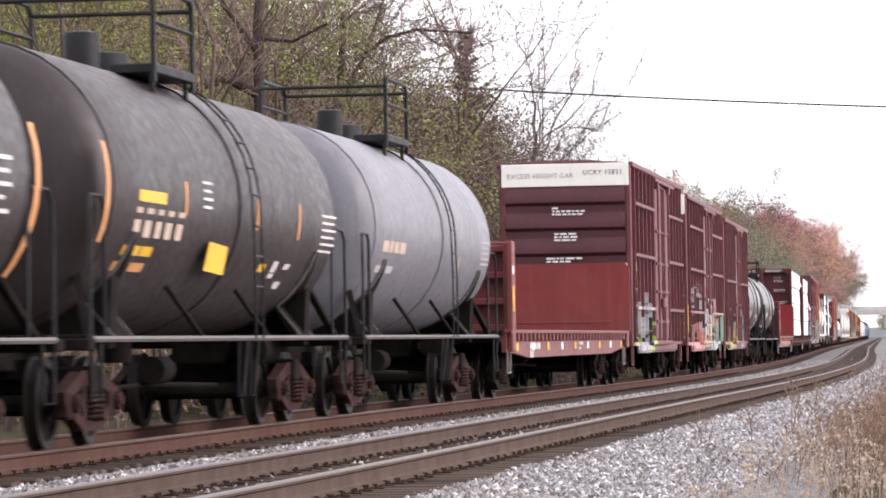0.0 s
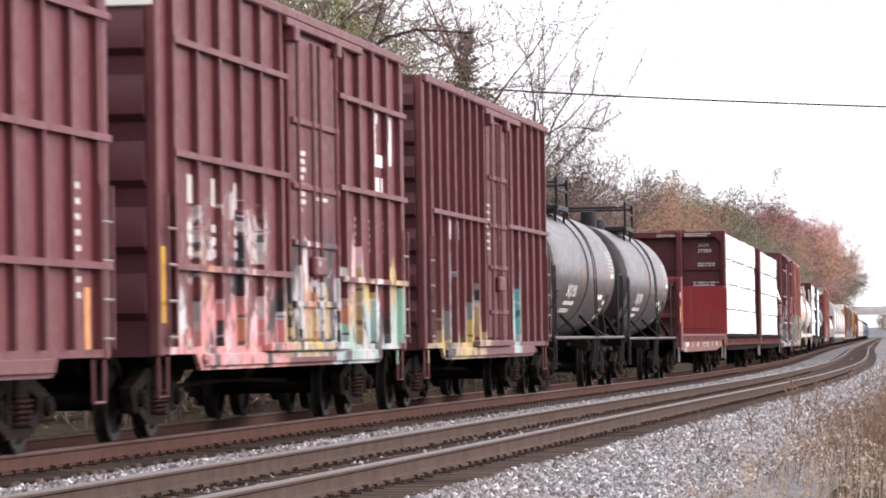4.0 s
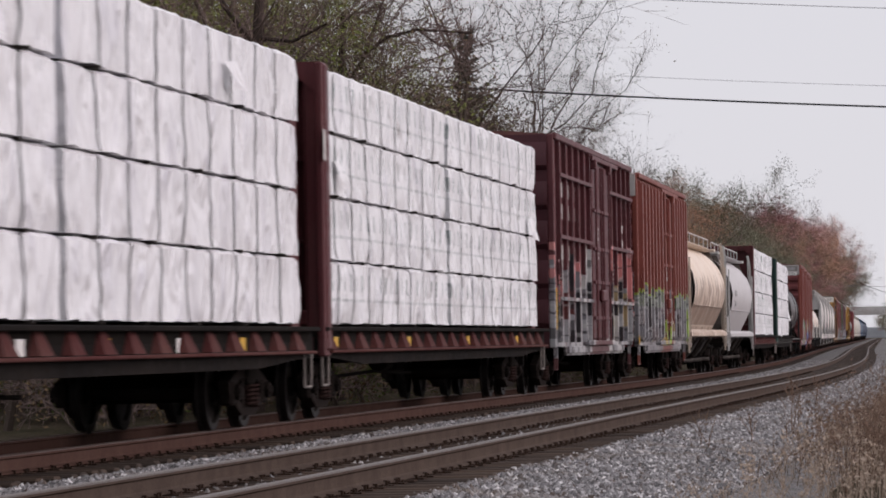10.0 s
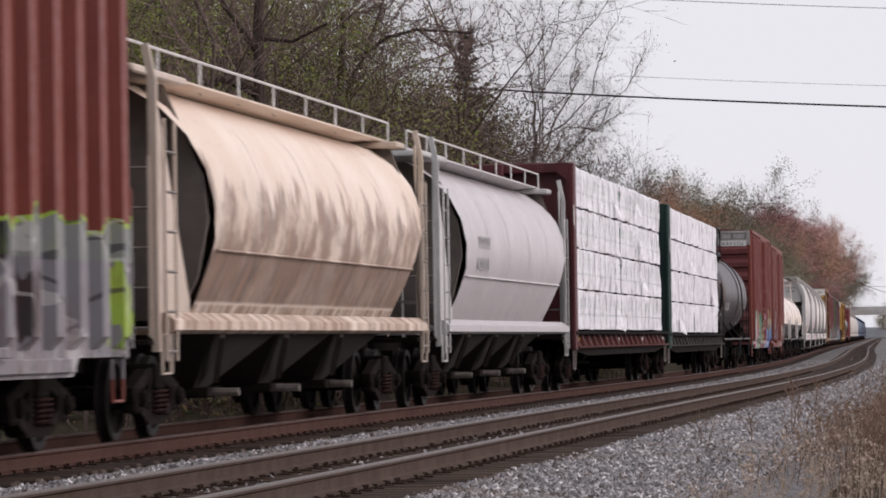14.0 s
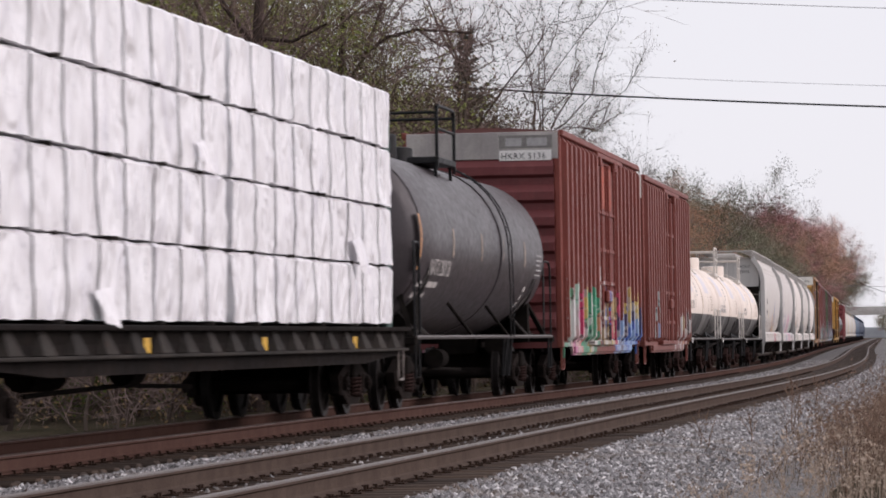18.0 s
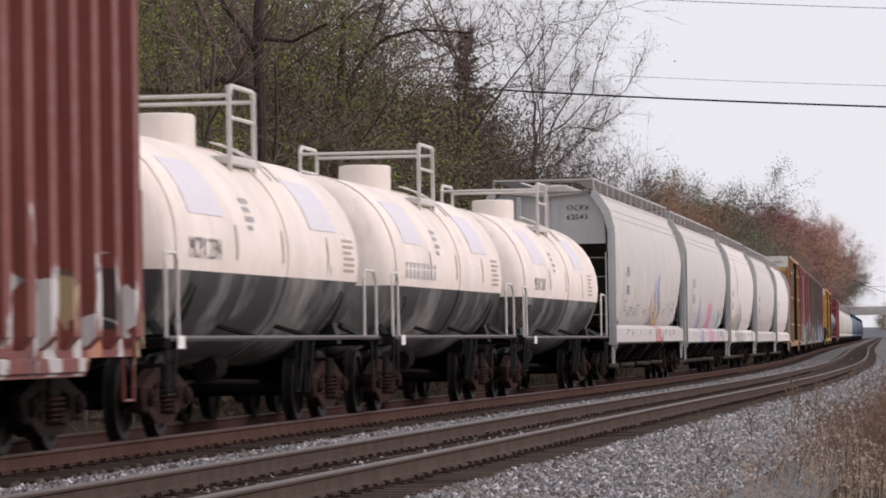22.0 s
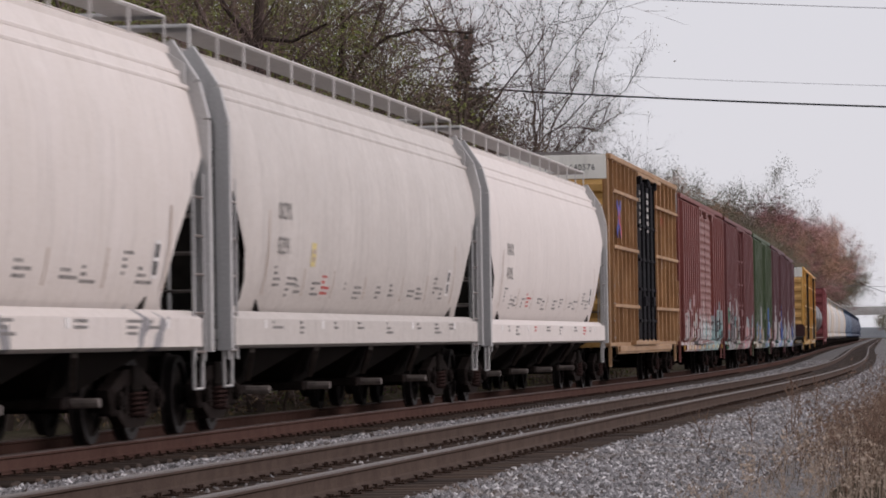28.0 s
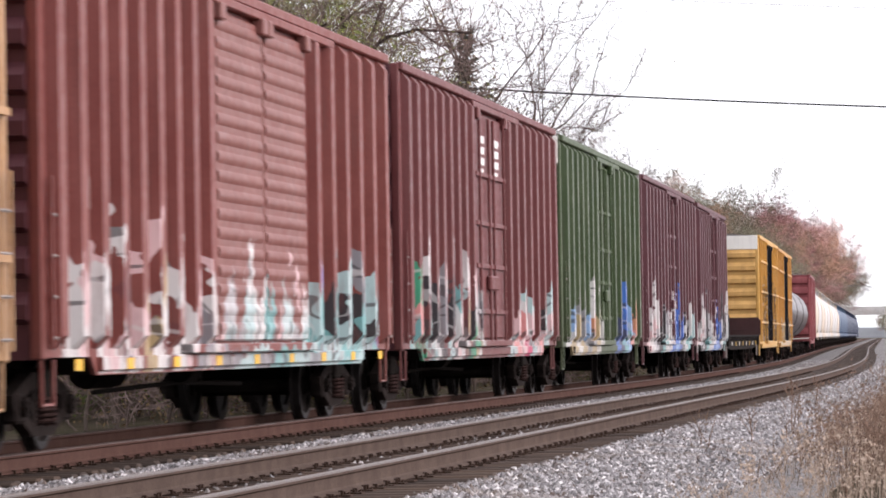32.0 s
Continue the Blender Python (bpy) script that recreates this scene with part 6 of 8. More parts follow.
def covered_hopper(label, y0, y1, mat, mat_end, rounded=False, bays=4, zh=4.36, zsill=.97, sill_h=.4, rusty=0):
    car = empty("covered_hopper", label, "hopper car", "covered hopper cars")
    L, W = y1 - y0, 1.5
    e, e2 = (1.25, 1.25) if not rounded else (2.7, .8)
    zb = zsill + sill_h
    if rounded:
        # a barrel-like body whose ends are upright heads leaning in at the foot
        r = 1.52
        n = 24
        def sect(y, lift=0.0):
            pts = []
            for j in range(n):
                a = -math.pi + 2 * math.pi * j / n
                x, z = r * math.sin(a), 2.58 + 1.5 * math.cos(a)
                if z < 2.08:
                    x = math.copysign(max(.6, 1.44 - (2.08 - z) * .5), x) if abs(x) > .3 else x
                pts.append((x, y, max(z, zb - .1)))
            return pts
        def cut(u):
            ring = []
            for x, _, z in sect(0):
                a = y0 + np.interp(z, (1.5, 2.36, 2.68, 3.19, 3.68, 4.0), (3.4, 3.0, 2.75, 2.5, 1.9, .9))
                b = y1 - np.interp(z, (1.5, 2.24, 2.8, 3.6), (1.3, 1.2, .65, .35))
                ring.append((x, a + (b - a) * u, z))
            return ring
        body = Shape().loft([cut(u) for u in (0, .02, .3, .5, .7, .98, 1)], caps=False)
        bd = part("hopper_body", body, mat, car)
        for f in (.2, .4, .6, .8):
            y = y0 + e + (L - e - e2) * f
            part("body_seam", Shape().loft([[(x * 1.003, yy, z + .001) for x, _, z in sect(yy)] for yy in (y - .03, y + .03)], caps=False), mat, bd)
        part("belt_seam", Shape().tube([(1.443, y0 + e + .6, 2.08), (1.443, y1 - e2 - .5, 2.08)], .018, 6), mat, bd)
        zt = 3.98
    else:
        bd = part("hopper_body", hopper_shell(y0, y1, W, zb, zh), mat, car)
        for sg in (-1, 1):
            for z, w in ((zh - .1, .06), (zh - .36, .035), (zh - .52, .035)):
                t = (z - zb) / (zh - zb)
                x = W * np.interp(t, *zip(*HOPPER_SIDE)) + .012
                part("eave_band", Shape().soft(min(sg * x, sg * (x - .08)), max(sg * x + .0, sg * (x - .08)), y0 + .2, y1 - .2, z - w, z + w, .02), mat, bd)
        zt = zh
    for sg in (-1, 1):
        part("side_sill", Shape().profile([(W * .98, zsill), (W * 1.03, zsill + .04), (W * 1.03, zsill + sill_h - .06), (W * .94, zsill + sill_h + .03), (W * .9, zsill)] if sg > 0 else [(-W * .98, zsill), (-W * 1.03, zsill + .04), (-W * 1.03, zsill + sill_h - .06), (-W * .94, zsill + sill_h + .03), (-W * .9, zsill)], y0 + .55, y1 - .55), mat, car)
    # slope sheets below, with gates
    bl = (L - 2 * e - 1.6) / bays
    for i in range(bays):
        a = y0 + e + .8 + i * bl
        m_ = a + bl / 2
        part("hopper_bay", Shape().loft([[(-1.3, a + .05, zsill), (1.3, a + .05, zsill), (1.3, a + bl - .05, zsill), (-1.3, a + bl - .05, zsill)], [(-.75, m_ - .35, .5), (.75, m_ - .35, .5), (.75, m_ + .35, .5), (-.75, m_ + .35, .5)]]), M_slope if rounded else M_under, car)
        g = part("outlet_gate", Shape().soft(-.85, .95, m_ - .42, m_ + .42, .40, .52, .02), M_truck, car)
        part("gate_pinion", Shape().tube([(.95, m_ - .1, .46), (1.25, m_ - .1, .46)], .05, 8), M_grab, g)
        part("bay_brace", Shape().bar((1.42, a + .1, zsill), (1.0, m_ - .2, .62), .1, .06), M_brace, car)
    # ends: slope sheet, centre plate, corner posts
    for ye, sg in ((y0, 1), (y1, -1)):
        if not rounded:
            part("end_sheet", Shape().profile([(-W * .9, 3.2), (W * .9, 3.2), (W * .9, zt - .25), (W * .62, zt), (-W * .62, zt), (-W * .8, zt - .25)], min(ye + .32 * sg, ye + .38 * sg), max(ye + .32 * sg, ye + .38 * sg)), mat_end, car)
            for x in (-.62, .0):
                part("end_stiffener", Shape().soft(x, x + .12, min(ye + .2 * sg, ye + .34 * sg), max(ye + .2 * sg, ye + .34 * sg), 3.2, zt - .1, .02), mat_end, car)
        if rounded:
            ee = e if sg > 0 else e2
            part("slope_sheet", Shape().loft([[(-w, ye + d * sg, z), (w, ye + d * sg, z), (w, ye + (d + .06) * sg, z), (-w, ye + (d + .06) * sg, z)] for w, d, z in ((1.0, ee - .3, 3.95), (1.42, ee - .05, 2.9), (1.44, ee + .1, 2.4), (1.25, ee + .35, 1.75), (.9, ee + .8, 1.3))]), M_slope_pale, car)
            for x in (-1, 1):
                part("gusset_plate", Shape().profile([(ye + .26 * sg, 3.95), (ye + .36 * sg, 3.95), (ye + (ee - .6) * sg, 1.5), (ye + (ee - .6) * sg, 1.3), (ye + .26 * sg, 1.3)], x * (W - .16), x * (W - .13), 'x'), mat_end, car)
            part("top_plate", Shape().soft(-W * .8, W * .8, min(ye + .25 * sg, ye + (ee + .2) * sg), max(ye + .25 * sg, ye + (ee + .2) * sg), 3.9, 3.99, .02), mat_end, car)
        else:
            part("slope_sheet", Shape().loft([[(-W * .9, ye + .42 * sg, 3.25), (W * .9, ye + .42 * sg, 3.25), (W * .9, ye + .5 * sg, 3.25), (-W * .9, ye + .5 * sg, 3.25)], [(-W * .93, ye + 2.9 * sg, 1.2), (W * .93, ye + 2.9 * sg, 1.2), (W * .93, ye + 3.0 * sg, 1.2), (-W * .93, ye + 3.0 * sg, 1.2)]]), M_slope, car)
        for x in (-1, 1):
            zq = zt - .12 if not rounded else zt + .1
            pp = [(x * W, ye + .2 * sg, .95), (x * W, ye + .2 * sg, zq - .75), (x * (W - .1), ye + .2 * sg, zq - .35), (x * W * .74, ye + .2 * sg, zq + .1)] if not rounded else [(x * (W - .08), ye + .2 * sg, .95), (x * (W - .08), ye + .2 * sg, zq - .3), (x * (W - .16), ye + .2 * sg, zq + .1)]
            s = Shape()
            for p, q in zip(pp, pp[1:]):
                s.bar(p, q, .13 if not rounded else .08, .17 if not rounded else .08, (1, 0, 0))
            part("corner_post", s, mat_end, car)
            ladder(car, x * (W - .02) - (.02 if x < 0 else 0), ye + .55 * sg, .95, 2.9 if not rounded else 3.4, mat_end, .5, 'y', .42, .03 * x)
        ladder(car, 1.12, ye + .16 * sg, 1.2, 3.0, mat_end, .5, 'x', .42, 0)
        part("end_platform", Shape().soft(-1.4, 1.4, ye, ye + sg * .6, 1.02, 1.08, .01) if sg > 0 else Shape().soft(-1.4, 1.4, ye - .6, ye, 1.02, 1.08, .01), M_truck, car)
        step_iron(car, W - .03, ye + .45 * sg, zsill, mat_end)
    # roof, hatches, running boards with posts
    part("roof", Shape().loft([[(-W * .74, y, zt - .02), (0, y, zt + .09), (W * .74, y, zt - .02), (0, y, zt - .12)] for y in ((y0 + .2, y1 - .2) if not rounded else (y0 + e - .3, y1 - e + .3))]), mat, car)
    part("hatch_trough", Shape().soft(-.4, .4, y0 + e + .2, y1 - e - .2, zt + .03, zt + .2, .04), mat, car)
    xr, bz = (W * .74, .24) if not rounded else (.95, .02)
    for x in (-1, 1):
        beyond = Shape().soft(min(x * (xr - .5), x * xr), max(x * (xr - .5), x * xr), y0 + .3, y1 - .3, zt + bz, zt + bz + .04, .008)
        rb = part("running_board", beyond, mat_end, car) if x > 0 else None
        n = int(L / (2.2 if rounded else 1.6))
        for i in range(n + 1):
            y = y0 + .3 + (L - .6) * i / n
            br = Shape().bar((x * xr, y, zt - .06), (x * xr, y, zt + (.27 if not rounded else .32)), .035 if i % 2 else .05, .025)
            if x > 0:
                part("board_bracket", br, M_rail_white, rb)
            else:
                beyond.add(br.v, br.f)
        if x < 0:
            part("running_board", beyond, mat_end, car)
        part("roof_rail", Shape().tube([(x * xr, y0 + .3, zt + (.27 if not rounded else .32)), (x * xr, y1 - .3, zt + (.27 if not rounded else .32))], .018, 5), M_rail_white, car)
    for ye, sg in ((y0, 1), (y1, -1)):
        part("crossover_board", Shape().soft(-xr, xr, min(ye + .25 * sg, ye + .85 * sg), max(ye + .25 * sg, ye + .85 * sg), zt + bz, zt + bz + .04, .008), mat_end, car)
    brake_gear(car, y0 + 1.0, .2)
    running_gear(car, y0, y1, rusty, 1.75)
    return car
# ---------- car materials ----------
PALES = ((0.6, 0.62, 0.58), (0.1, 0.1, 0.1), (0.55, 0.52, 0.4), (0.4, 0.48, 0.42), (0.6, 0.42, 0.2))
LINE_DARK, LINE_LIGHT = (0.04, 0.04, 0.045), (0.6, 0.6, 0.58)
M_strap = plain("strap_dark", (0.05, 0.05, 0.055), 0.5)
M_spacer = plain("spacer_wood", (0.035, 0.03, 0.028), 0.9)


def wrap_material(name, tone, printed=None, seed=0.0):
    """Crumpled plastic sheeting, the shading of folds and creases painted in as grey, with rows of worn print on some.
    """
    k = Nodes(name)
    v = k.coord()
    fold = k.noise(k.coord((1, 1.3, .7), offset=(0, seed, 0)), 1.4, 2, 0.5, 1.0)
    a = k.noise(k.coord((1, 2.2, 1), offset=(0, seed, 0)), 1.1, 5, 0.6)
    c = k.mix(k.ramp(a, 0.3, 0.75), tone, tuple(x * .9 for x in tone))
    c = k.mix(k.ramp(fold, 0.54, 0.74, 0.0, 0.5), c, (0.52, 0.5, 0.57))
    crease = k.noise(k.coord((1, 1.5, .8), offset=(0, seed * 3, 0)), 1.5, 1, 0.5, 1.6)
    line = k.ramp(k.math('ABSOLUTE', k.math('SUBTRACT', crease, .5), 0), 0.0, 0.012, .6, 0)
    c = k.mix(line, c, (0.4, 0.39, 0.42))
    if printed:
        # tall worn marks in a row on each package, and a dashed line of small print below them
        x, y, z = k.split(v)
        layer = k.math('FRACT', k.math('DIVIDE', k.math('SUBTRACT', z, 1.28), .8425), 0)
        beat = k.math('FRACT', k.math('ADD', k.math('DIVIDE', y, .5), k.ramp(k.noise(k.coord((0, .9, .7), offset=(0, seed, 0)), 1.0, 2), .3, .7, -.2, .2)), 0)
        tall = k.math('MULTIPLY', k.math('MULTIPLY', k.math('GREATER_THAN', layer, .5), k.math('LESS_THAN', layer, .78)), k.math('LESS_THAN', k.math('ABSOLUTE', k.math('SUBTRACT', beat, .5), 0), .1))
        dash = k.math('MULTIPLY', k.math('MULTIPLY', k.math('GREATER_THAN', layer, .34), k.math('LESS_THAN', layer, .39)), k.math('LESS_THAN', k.math('ABSOLUTE', k.math('SUBTRACT', beat, .5), 0), .4))
        worn = k.ramp(k.noise(k.coord((1, 5, 2.2)), 2.5, 4), 0.38, 0.6, 0.25, 0.85)
        c = k.mix(k.math('MULTIPLY', worn, k.math('ADD', tall, k.math('MULTIPLY', dash, .6))), c, printed)
    k.bump(k.math('ADD', fold, k.math('MULTIPLY', crease, .9)), 0.8, 0.14)
    return k.done(c, k.ramp(a, 0.3, 0.7, 0.22, 0.42))


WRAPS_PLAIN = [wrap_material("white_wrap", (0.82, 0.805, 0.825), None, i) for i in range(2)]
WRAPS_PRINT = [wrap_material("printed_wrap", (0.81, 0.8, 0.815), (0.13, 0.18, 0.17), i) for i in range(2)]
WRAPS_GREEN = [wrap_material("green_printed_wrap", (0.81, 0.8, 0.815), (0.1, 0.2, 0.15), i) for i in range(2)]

M_band_white = paint("white_end_band", (0.78, 0.76, 0.7), (0.82, 0.8, 0.75), .1, .2)
M_band_grey = paint("grey_end_band", (0.4, 0.37, 0.36), (0.48, 0.45, 0.42), .2, .3)
M_roof = plain("galvanised_roof", (0.22, 0.2, 0.19), 0.6, 0.2, 0.3, 2)
M_roof_red = plain("roof_red", (0.15, 0.06, 0.055), 0.7, 0.0, 0.3, 2)

# each car: kind, near end, far end along the train (metres), and a function that builds it about its middle
TRAIN = []


def couple(a, b, build, gap=.62):
    h = (b - a) / 2 - gap
    TRAIN.append(((a + b) / 2, build(-h, h)))


P_tank_dark = paint("tank_charcoal", (0.031, 0.0226, 0.0233), (0.045, 0.0334, 0.0334), .15, .4, .5, gloss=.26)
P_tank_lav = paint("tank_pale_grey", (0.17, 0.167, 0.189), (0.212, 0.207, 0.231), .12, .3, .5)
P_tank_grey = paint("tank_grey", (0.072, 0.06, 0.064), (0.1, 0.086, 0.09), .15, .35, .42, gloss=.5)
P_tank_blk = paint("tank_black", (0.068, 0.057, 0.062), (0.1, 0.085, 0.091), .1, .3, .45)
P_red_flat = paint("flat_red", (0.185, 0.03, 0.031), (0.24, 0.06, 0.06), .4, .5)
P_red_plate = paint("bulkhead_red", (0.24, 0.032, 0.029), (0.28, 0.048, 0.043), .35, .35)
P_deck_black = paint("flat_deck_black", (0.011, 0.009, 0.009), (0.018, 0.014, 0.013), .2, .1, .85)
P_wedge = paint("flat_pocket_maroon", (0.1, 0.026, 0.026), (0.13, 0.04, 0.038), .4, .4, .75)
P_wedge_dark = paint("flat_pocket_dark", (0.03, 0.028, 0.027), (0.05, 0.045, 0.042), .3, .3, .75)
P_deck_maroon = paint("flat_deck_maroon", (0.05, 0.016, 0.016), (0.075, 0.024, 0.024), .3, .15)
P_bright_plate = paint("bulkhead_bright_red", (0.31, 0.02, 0.024), (0.35, 0.034, 0.036), .35, .5)
P_maroon_car = paint("flat_maroon", (0.112, 0.02, 0.025), (0.14, 0.033, 0.037), .2, .35)
P_green_post = paint("post_dark_green", (0.02, 0.06, 0.05), (0.03, 0.08, 0.07), .1, .2)

couple(23.0, 38.5, lambda a, b: tank_car("charcoal tank car with an orange stripe", a, b, 1.5, 2.63, P_tank_dark, M_black, rusty=1))
couple(38.5, 54.1, lambda a, b: tank_car("charcoal tank car with worn orange markings and a yellow placard", a, b, 1.5, 2.63, P_tank_dark, M_black, hatch_at=.45, rusty=1))
couple(54.1, 69.3, lambda a, b: tank_car("pale lavender-grey tank car with a dark platform", a, b, 1.5, 2.63, P_tank_lav, M_black, hatch_at=.48, rusty=1))
couple(69.3, 92.7, lambda a, b: empty_flat("empty red bulkhead flat car with a weathered plate", a, b, P_red_flat, P_red_plate))

P_ucry = paint("boxcar_maroon", MAROON, (0.19, 0.055, 0.062), .15, .3, murals=((-6.95, -1.9, .7, 2.0, ("SSK.SSKSS.", "LSKSSKSHKSL", "LLSSKSSKSSHSLL"), 1.0, .22, .12),))
# end walls share a darker maroon that has the shade of the ends in it
P_ucry_end = paint("boxcar_end_shaded", (0.088, 0.023, 0.03), (0.11, 0.032, 0.04), .1, .2)
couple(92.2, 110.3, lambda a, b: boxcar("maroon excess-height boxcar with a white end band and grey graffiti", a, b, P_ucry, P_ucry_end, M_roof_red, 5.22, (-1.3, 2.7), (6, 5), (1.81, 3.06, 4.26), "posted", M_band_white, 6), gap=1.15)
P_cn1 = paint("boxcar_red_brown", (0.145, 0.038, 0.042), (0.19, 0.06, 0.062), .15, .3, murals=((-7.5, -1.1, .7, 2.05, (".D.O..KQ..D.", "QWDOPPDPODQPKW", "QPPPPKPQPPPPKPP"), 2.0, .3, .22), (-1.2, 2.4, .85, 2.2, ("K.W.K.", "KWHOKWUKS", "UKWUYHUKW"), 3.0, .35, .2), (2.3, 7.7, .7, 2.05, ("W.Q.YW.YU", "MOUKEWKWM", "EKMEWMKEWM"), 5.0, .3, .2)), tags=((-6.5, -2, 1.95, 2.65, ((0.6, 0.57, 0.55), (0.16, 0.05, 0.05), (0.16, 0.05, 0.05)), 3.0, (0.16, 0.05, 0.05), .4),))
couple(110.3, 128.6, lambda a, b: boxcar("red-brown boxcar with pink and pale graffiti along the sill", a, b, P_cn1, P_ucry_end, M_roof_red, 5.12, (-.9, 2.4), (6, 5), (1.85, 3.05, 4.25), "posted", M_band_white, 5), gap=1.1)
P_box3 = paint("boxcar_brown", (0.145, 0.04, 0.044), (0.18, 0.058, 0.062), .15, .3, murals=((-7.4, -1.2, .7, 1.9, ("..H..K.", ".UH.DHU.", "UUYKUUYUDU"), 7.0, .4, .2), (2.5, 3.7, .8, 2.5, ("E.S", "ETS", "SET"), 8.0, .3, .1)))
couple(128.6, 145.9, lambda a, b: boxcar("brown ribbed boxcar with yellowish graffiti at one end", a, b, P_box3, P_ucry_end, M_roof_red, 5.03, (-.9, 1.6), (8, 6), (3.0,), "posted", None, 7), gap=0.85)
couple(145.9, 161.7, lambda a, b: tank_car("dark grey tank car with white stencils and black handrails", a, b, 1.38, 2.45, P_tank_grey, M_black, hatch_at=.47, rails_high=.6, heads=P_tank_dark))
couple(161.7, 177.3, lambda a, b: tank_car("dark grey tank car with black saddles and handrails", a, b, 1.38, 2.45, P_tank_grey, M_black, hatch_at=.47, rails_high=.6, heads=P_tank_dark))
couple(177.3, 199.4, lambda a, b: empty_flat("empty red bulkhead flat car with a bright red plate", a, b, P_red_flat, P_bright_plate))
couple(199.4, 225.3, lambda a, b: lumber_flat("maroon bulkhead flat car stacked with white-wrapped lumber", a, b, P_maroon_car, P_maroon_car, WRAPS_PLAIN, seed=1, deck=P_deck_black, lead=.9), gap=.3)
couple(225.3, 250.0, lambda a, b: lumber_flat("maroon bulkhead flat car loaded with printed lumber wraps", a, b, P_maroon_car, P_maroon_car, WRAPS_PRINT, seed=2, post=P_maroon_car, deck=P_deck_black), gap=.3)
P_cn2 = paint("boxcar_red_brown_tagged", (0.13, 0.034, 0.04), (0.16, 0.046, 0.052), .15, .3, murals=((-8.5, -1.4, .7, 2.75, ("P..WPK.PW.DW", "HPKHSKDSHKWHSK", "SHKSDHSWKHSHKS", "SHHSSHKSHSSHKS"), 11.0, .16, .12), (2.3, 8.4, .7, 2.75, ("P..UPK..PK", "PKWKSKHKSPK", "SKUWKSHUKSK", "WKHSWKSHSKH"), 14.0, .16, .12)))
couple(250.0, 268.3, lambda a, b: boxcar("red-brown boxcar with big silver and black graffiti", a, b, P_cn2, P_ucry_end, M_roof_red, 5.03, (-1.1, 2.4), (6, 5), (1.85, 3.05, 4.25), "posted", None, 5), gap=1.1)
P_or = paint("boxcar_orange_red", (0.23, 0.05, 0.034), (0.28, 0.07, 0.05), .2, .25, murals=((-8.3, -.9, 1.85, 2.25, ("LL", "LL"), 21.0, .18, .1), (2.4, 8.5, 1.85, 2.25, ("LL", "LL"), 22.0, .18, .1), (-8.3, -.9, .7, 2.2, ("HHHHKHHHHHHHHH", "HHHHHKHHLHHHHH", "HHSHHHHHHHHHHH"), 21.0, .05, .1), (2.4, 8.5, .7, 2.2, ("KHHHHHHHHHHH", "HHKHHHHHHLHH", "HHHHHHSHHHHH"), 22.0, .05, .1), (-.9, 2.4, .9, 1.9, ("D.H.", "LK.WU", "YHL.W"), 25.0, .4, .15)))
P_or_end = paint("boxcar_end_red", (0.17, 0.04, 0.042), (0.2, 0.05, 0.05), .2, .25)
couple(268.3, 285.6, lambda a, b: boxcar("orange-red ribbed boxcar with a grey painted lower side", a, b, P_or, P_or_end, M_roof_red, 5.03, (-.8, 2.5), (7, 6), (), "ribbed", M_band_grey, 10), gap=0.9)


def rust_run(name, base, pale):
    """Tan paint with rust that runs down from mid height in long drips."""
    k = Nodes(name)
    v = k.coord()
    x, y, z = k.split(v)
    c = k.mix(k.ramp(k.noise(v, 0.7, 5, 0.6), 0.4, 0.7), base, pale)
    # faint runs from the roof
    c = k.mix(k.math('MULTIPLY', k.ramp(k.noise(k.coord((1, 6, .12)), 1.3, 4), 0.58, 0.75), .3), c, (0.42, 0.24, 0.16))
    # ragged rust field with drips at its upper edge
    jag = k.ramp(k.noise(k.coord((0, 6, .22)), 1.2, 5, 0.75), 0.3, 0.7, -.2, .2)
    swell = k.ramp(k.noise(k.coord((0, 1.1, 0)), 1.0, 3), 0.3, 0.7, -.5, .4)
    level = k.math('ADD', z, k.math('ADD', jag, swell))
    field = k.math('MULTIPLY', k.ramp(level, 2.84, 2.72), k.ramp(z, 1.49, 1.53))
    patch = k.ramp(k.noise(k.coord((1, .8, .7)), 1.3, 6, 0.68), 0.4, 0.55, .05, .7)
    brown = k.mix(k.ramp(k.noise(k.coord((1, 3.5, .7)), 1.3, 5, .7), 0.38, 0.62), (0.11, 0.075, 0.055), (0.24, 0.115, 0.07))
    c = k.mix(k.math('MULTIPLY', field, patch), c, brown)
    # greyer film on the tucked-in lower part
    low = k.math('MULTIPLY', k.ramp(z, 2.12, 2.05), k.ramp(z, 1.49, 1.53))
    film_ = k.mix(k.ramp(k.noise(k.coord((1, 2.6, .5)), 1.4, 5, .7), 0.35, 0.65), (0.13, 0.105, 0.09), (0.32, 0.2, 0.14))
    c = k.mix(k.math('MULTIPLY', low, .75), c, film_)
    # stains on the sill
    sill = k.math('MULTIPLY', k.ramp(z, 1.5, 1.46), k.ramp(k.noise(k.coord((1, 2.2, .4)), 1.6, 5, .7), 0.36, 0.58))
    c = k.mix(k.math('MULTIPLY', sill, .85), c, (0.25, 0.15, 0.095))
    c = k.mix(k.math('MULTIPLY', k.ramp(k.noise(v, 9, 5), 0.62, 0.7), .3), c, (0.15, 0.07, 0.04))
    k.bump(k.noise(v, 3, 3), .12, .03)
    return k.done(c, .6)


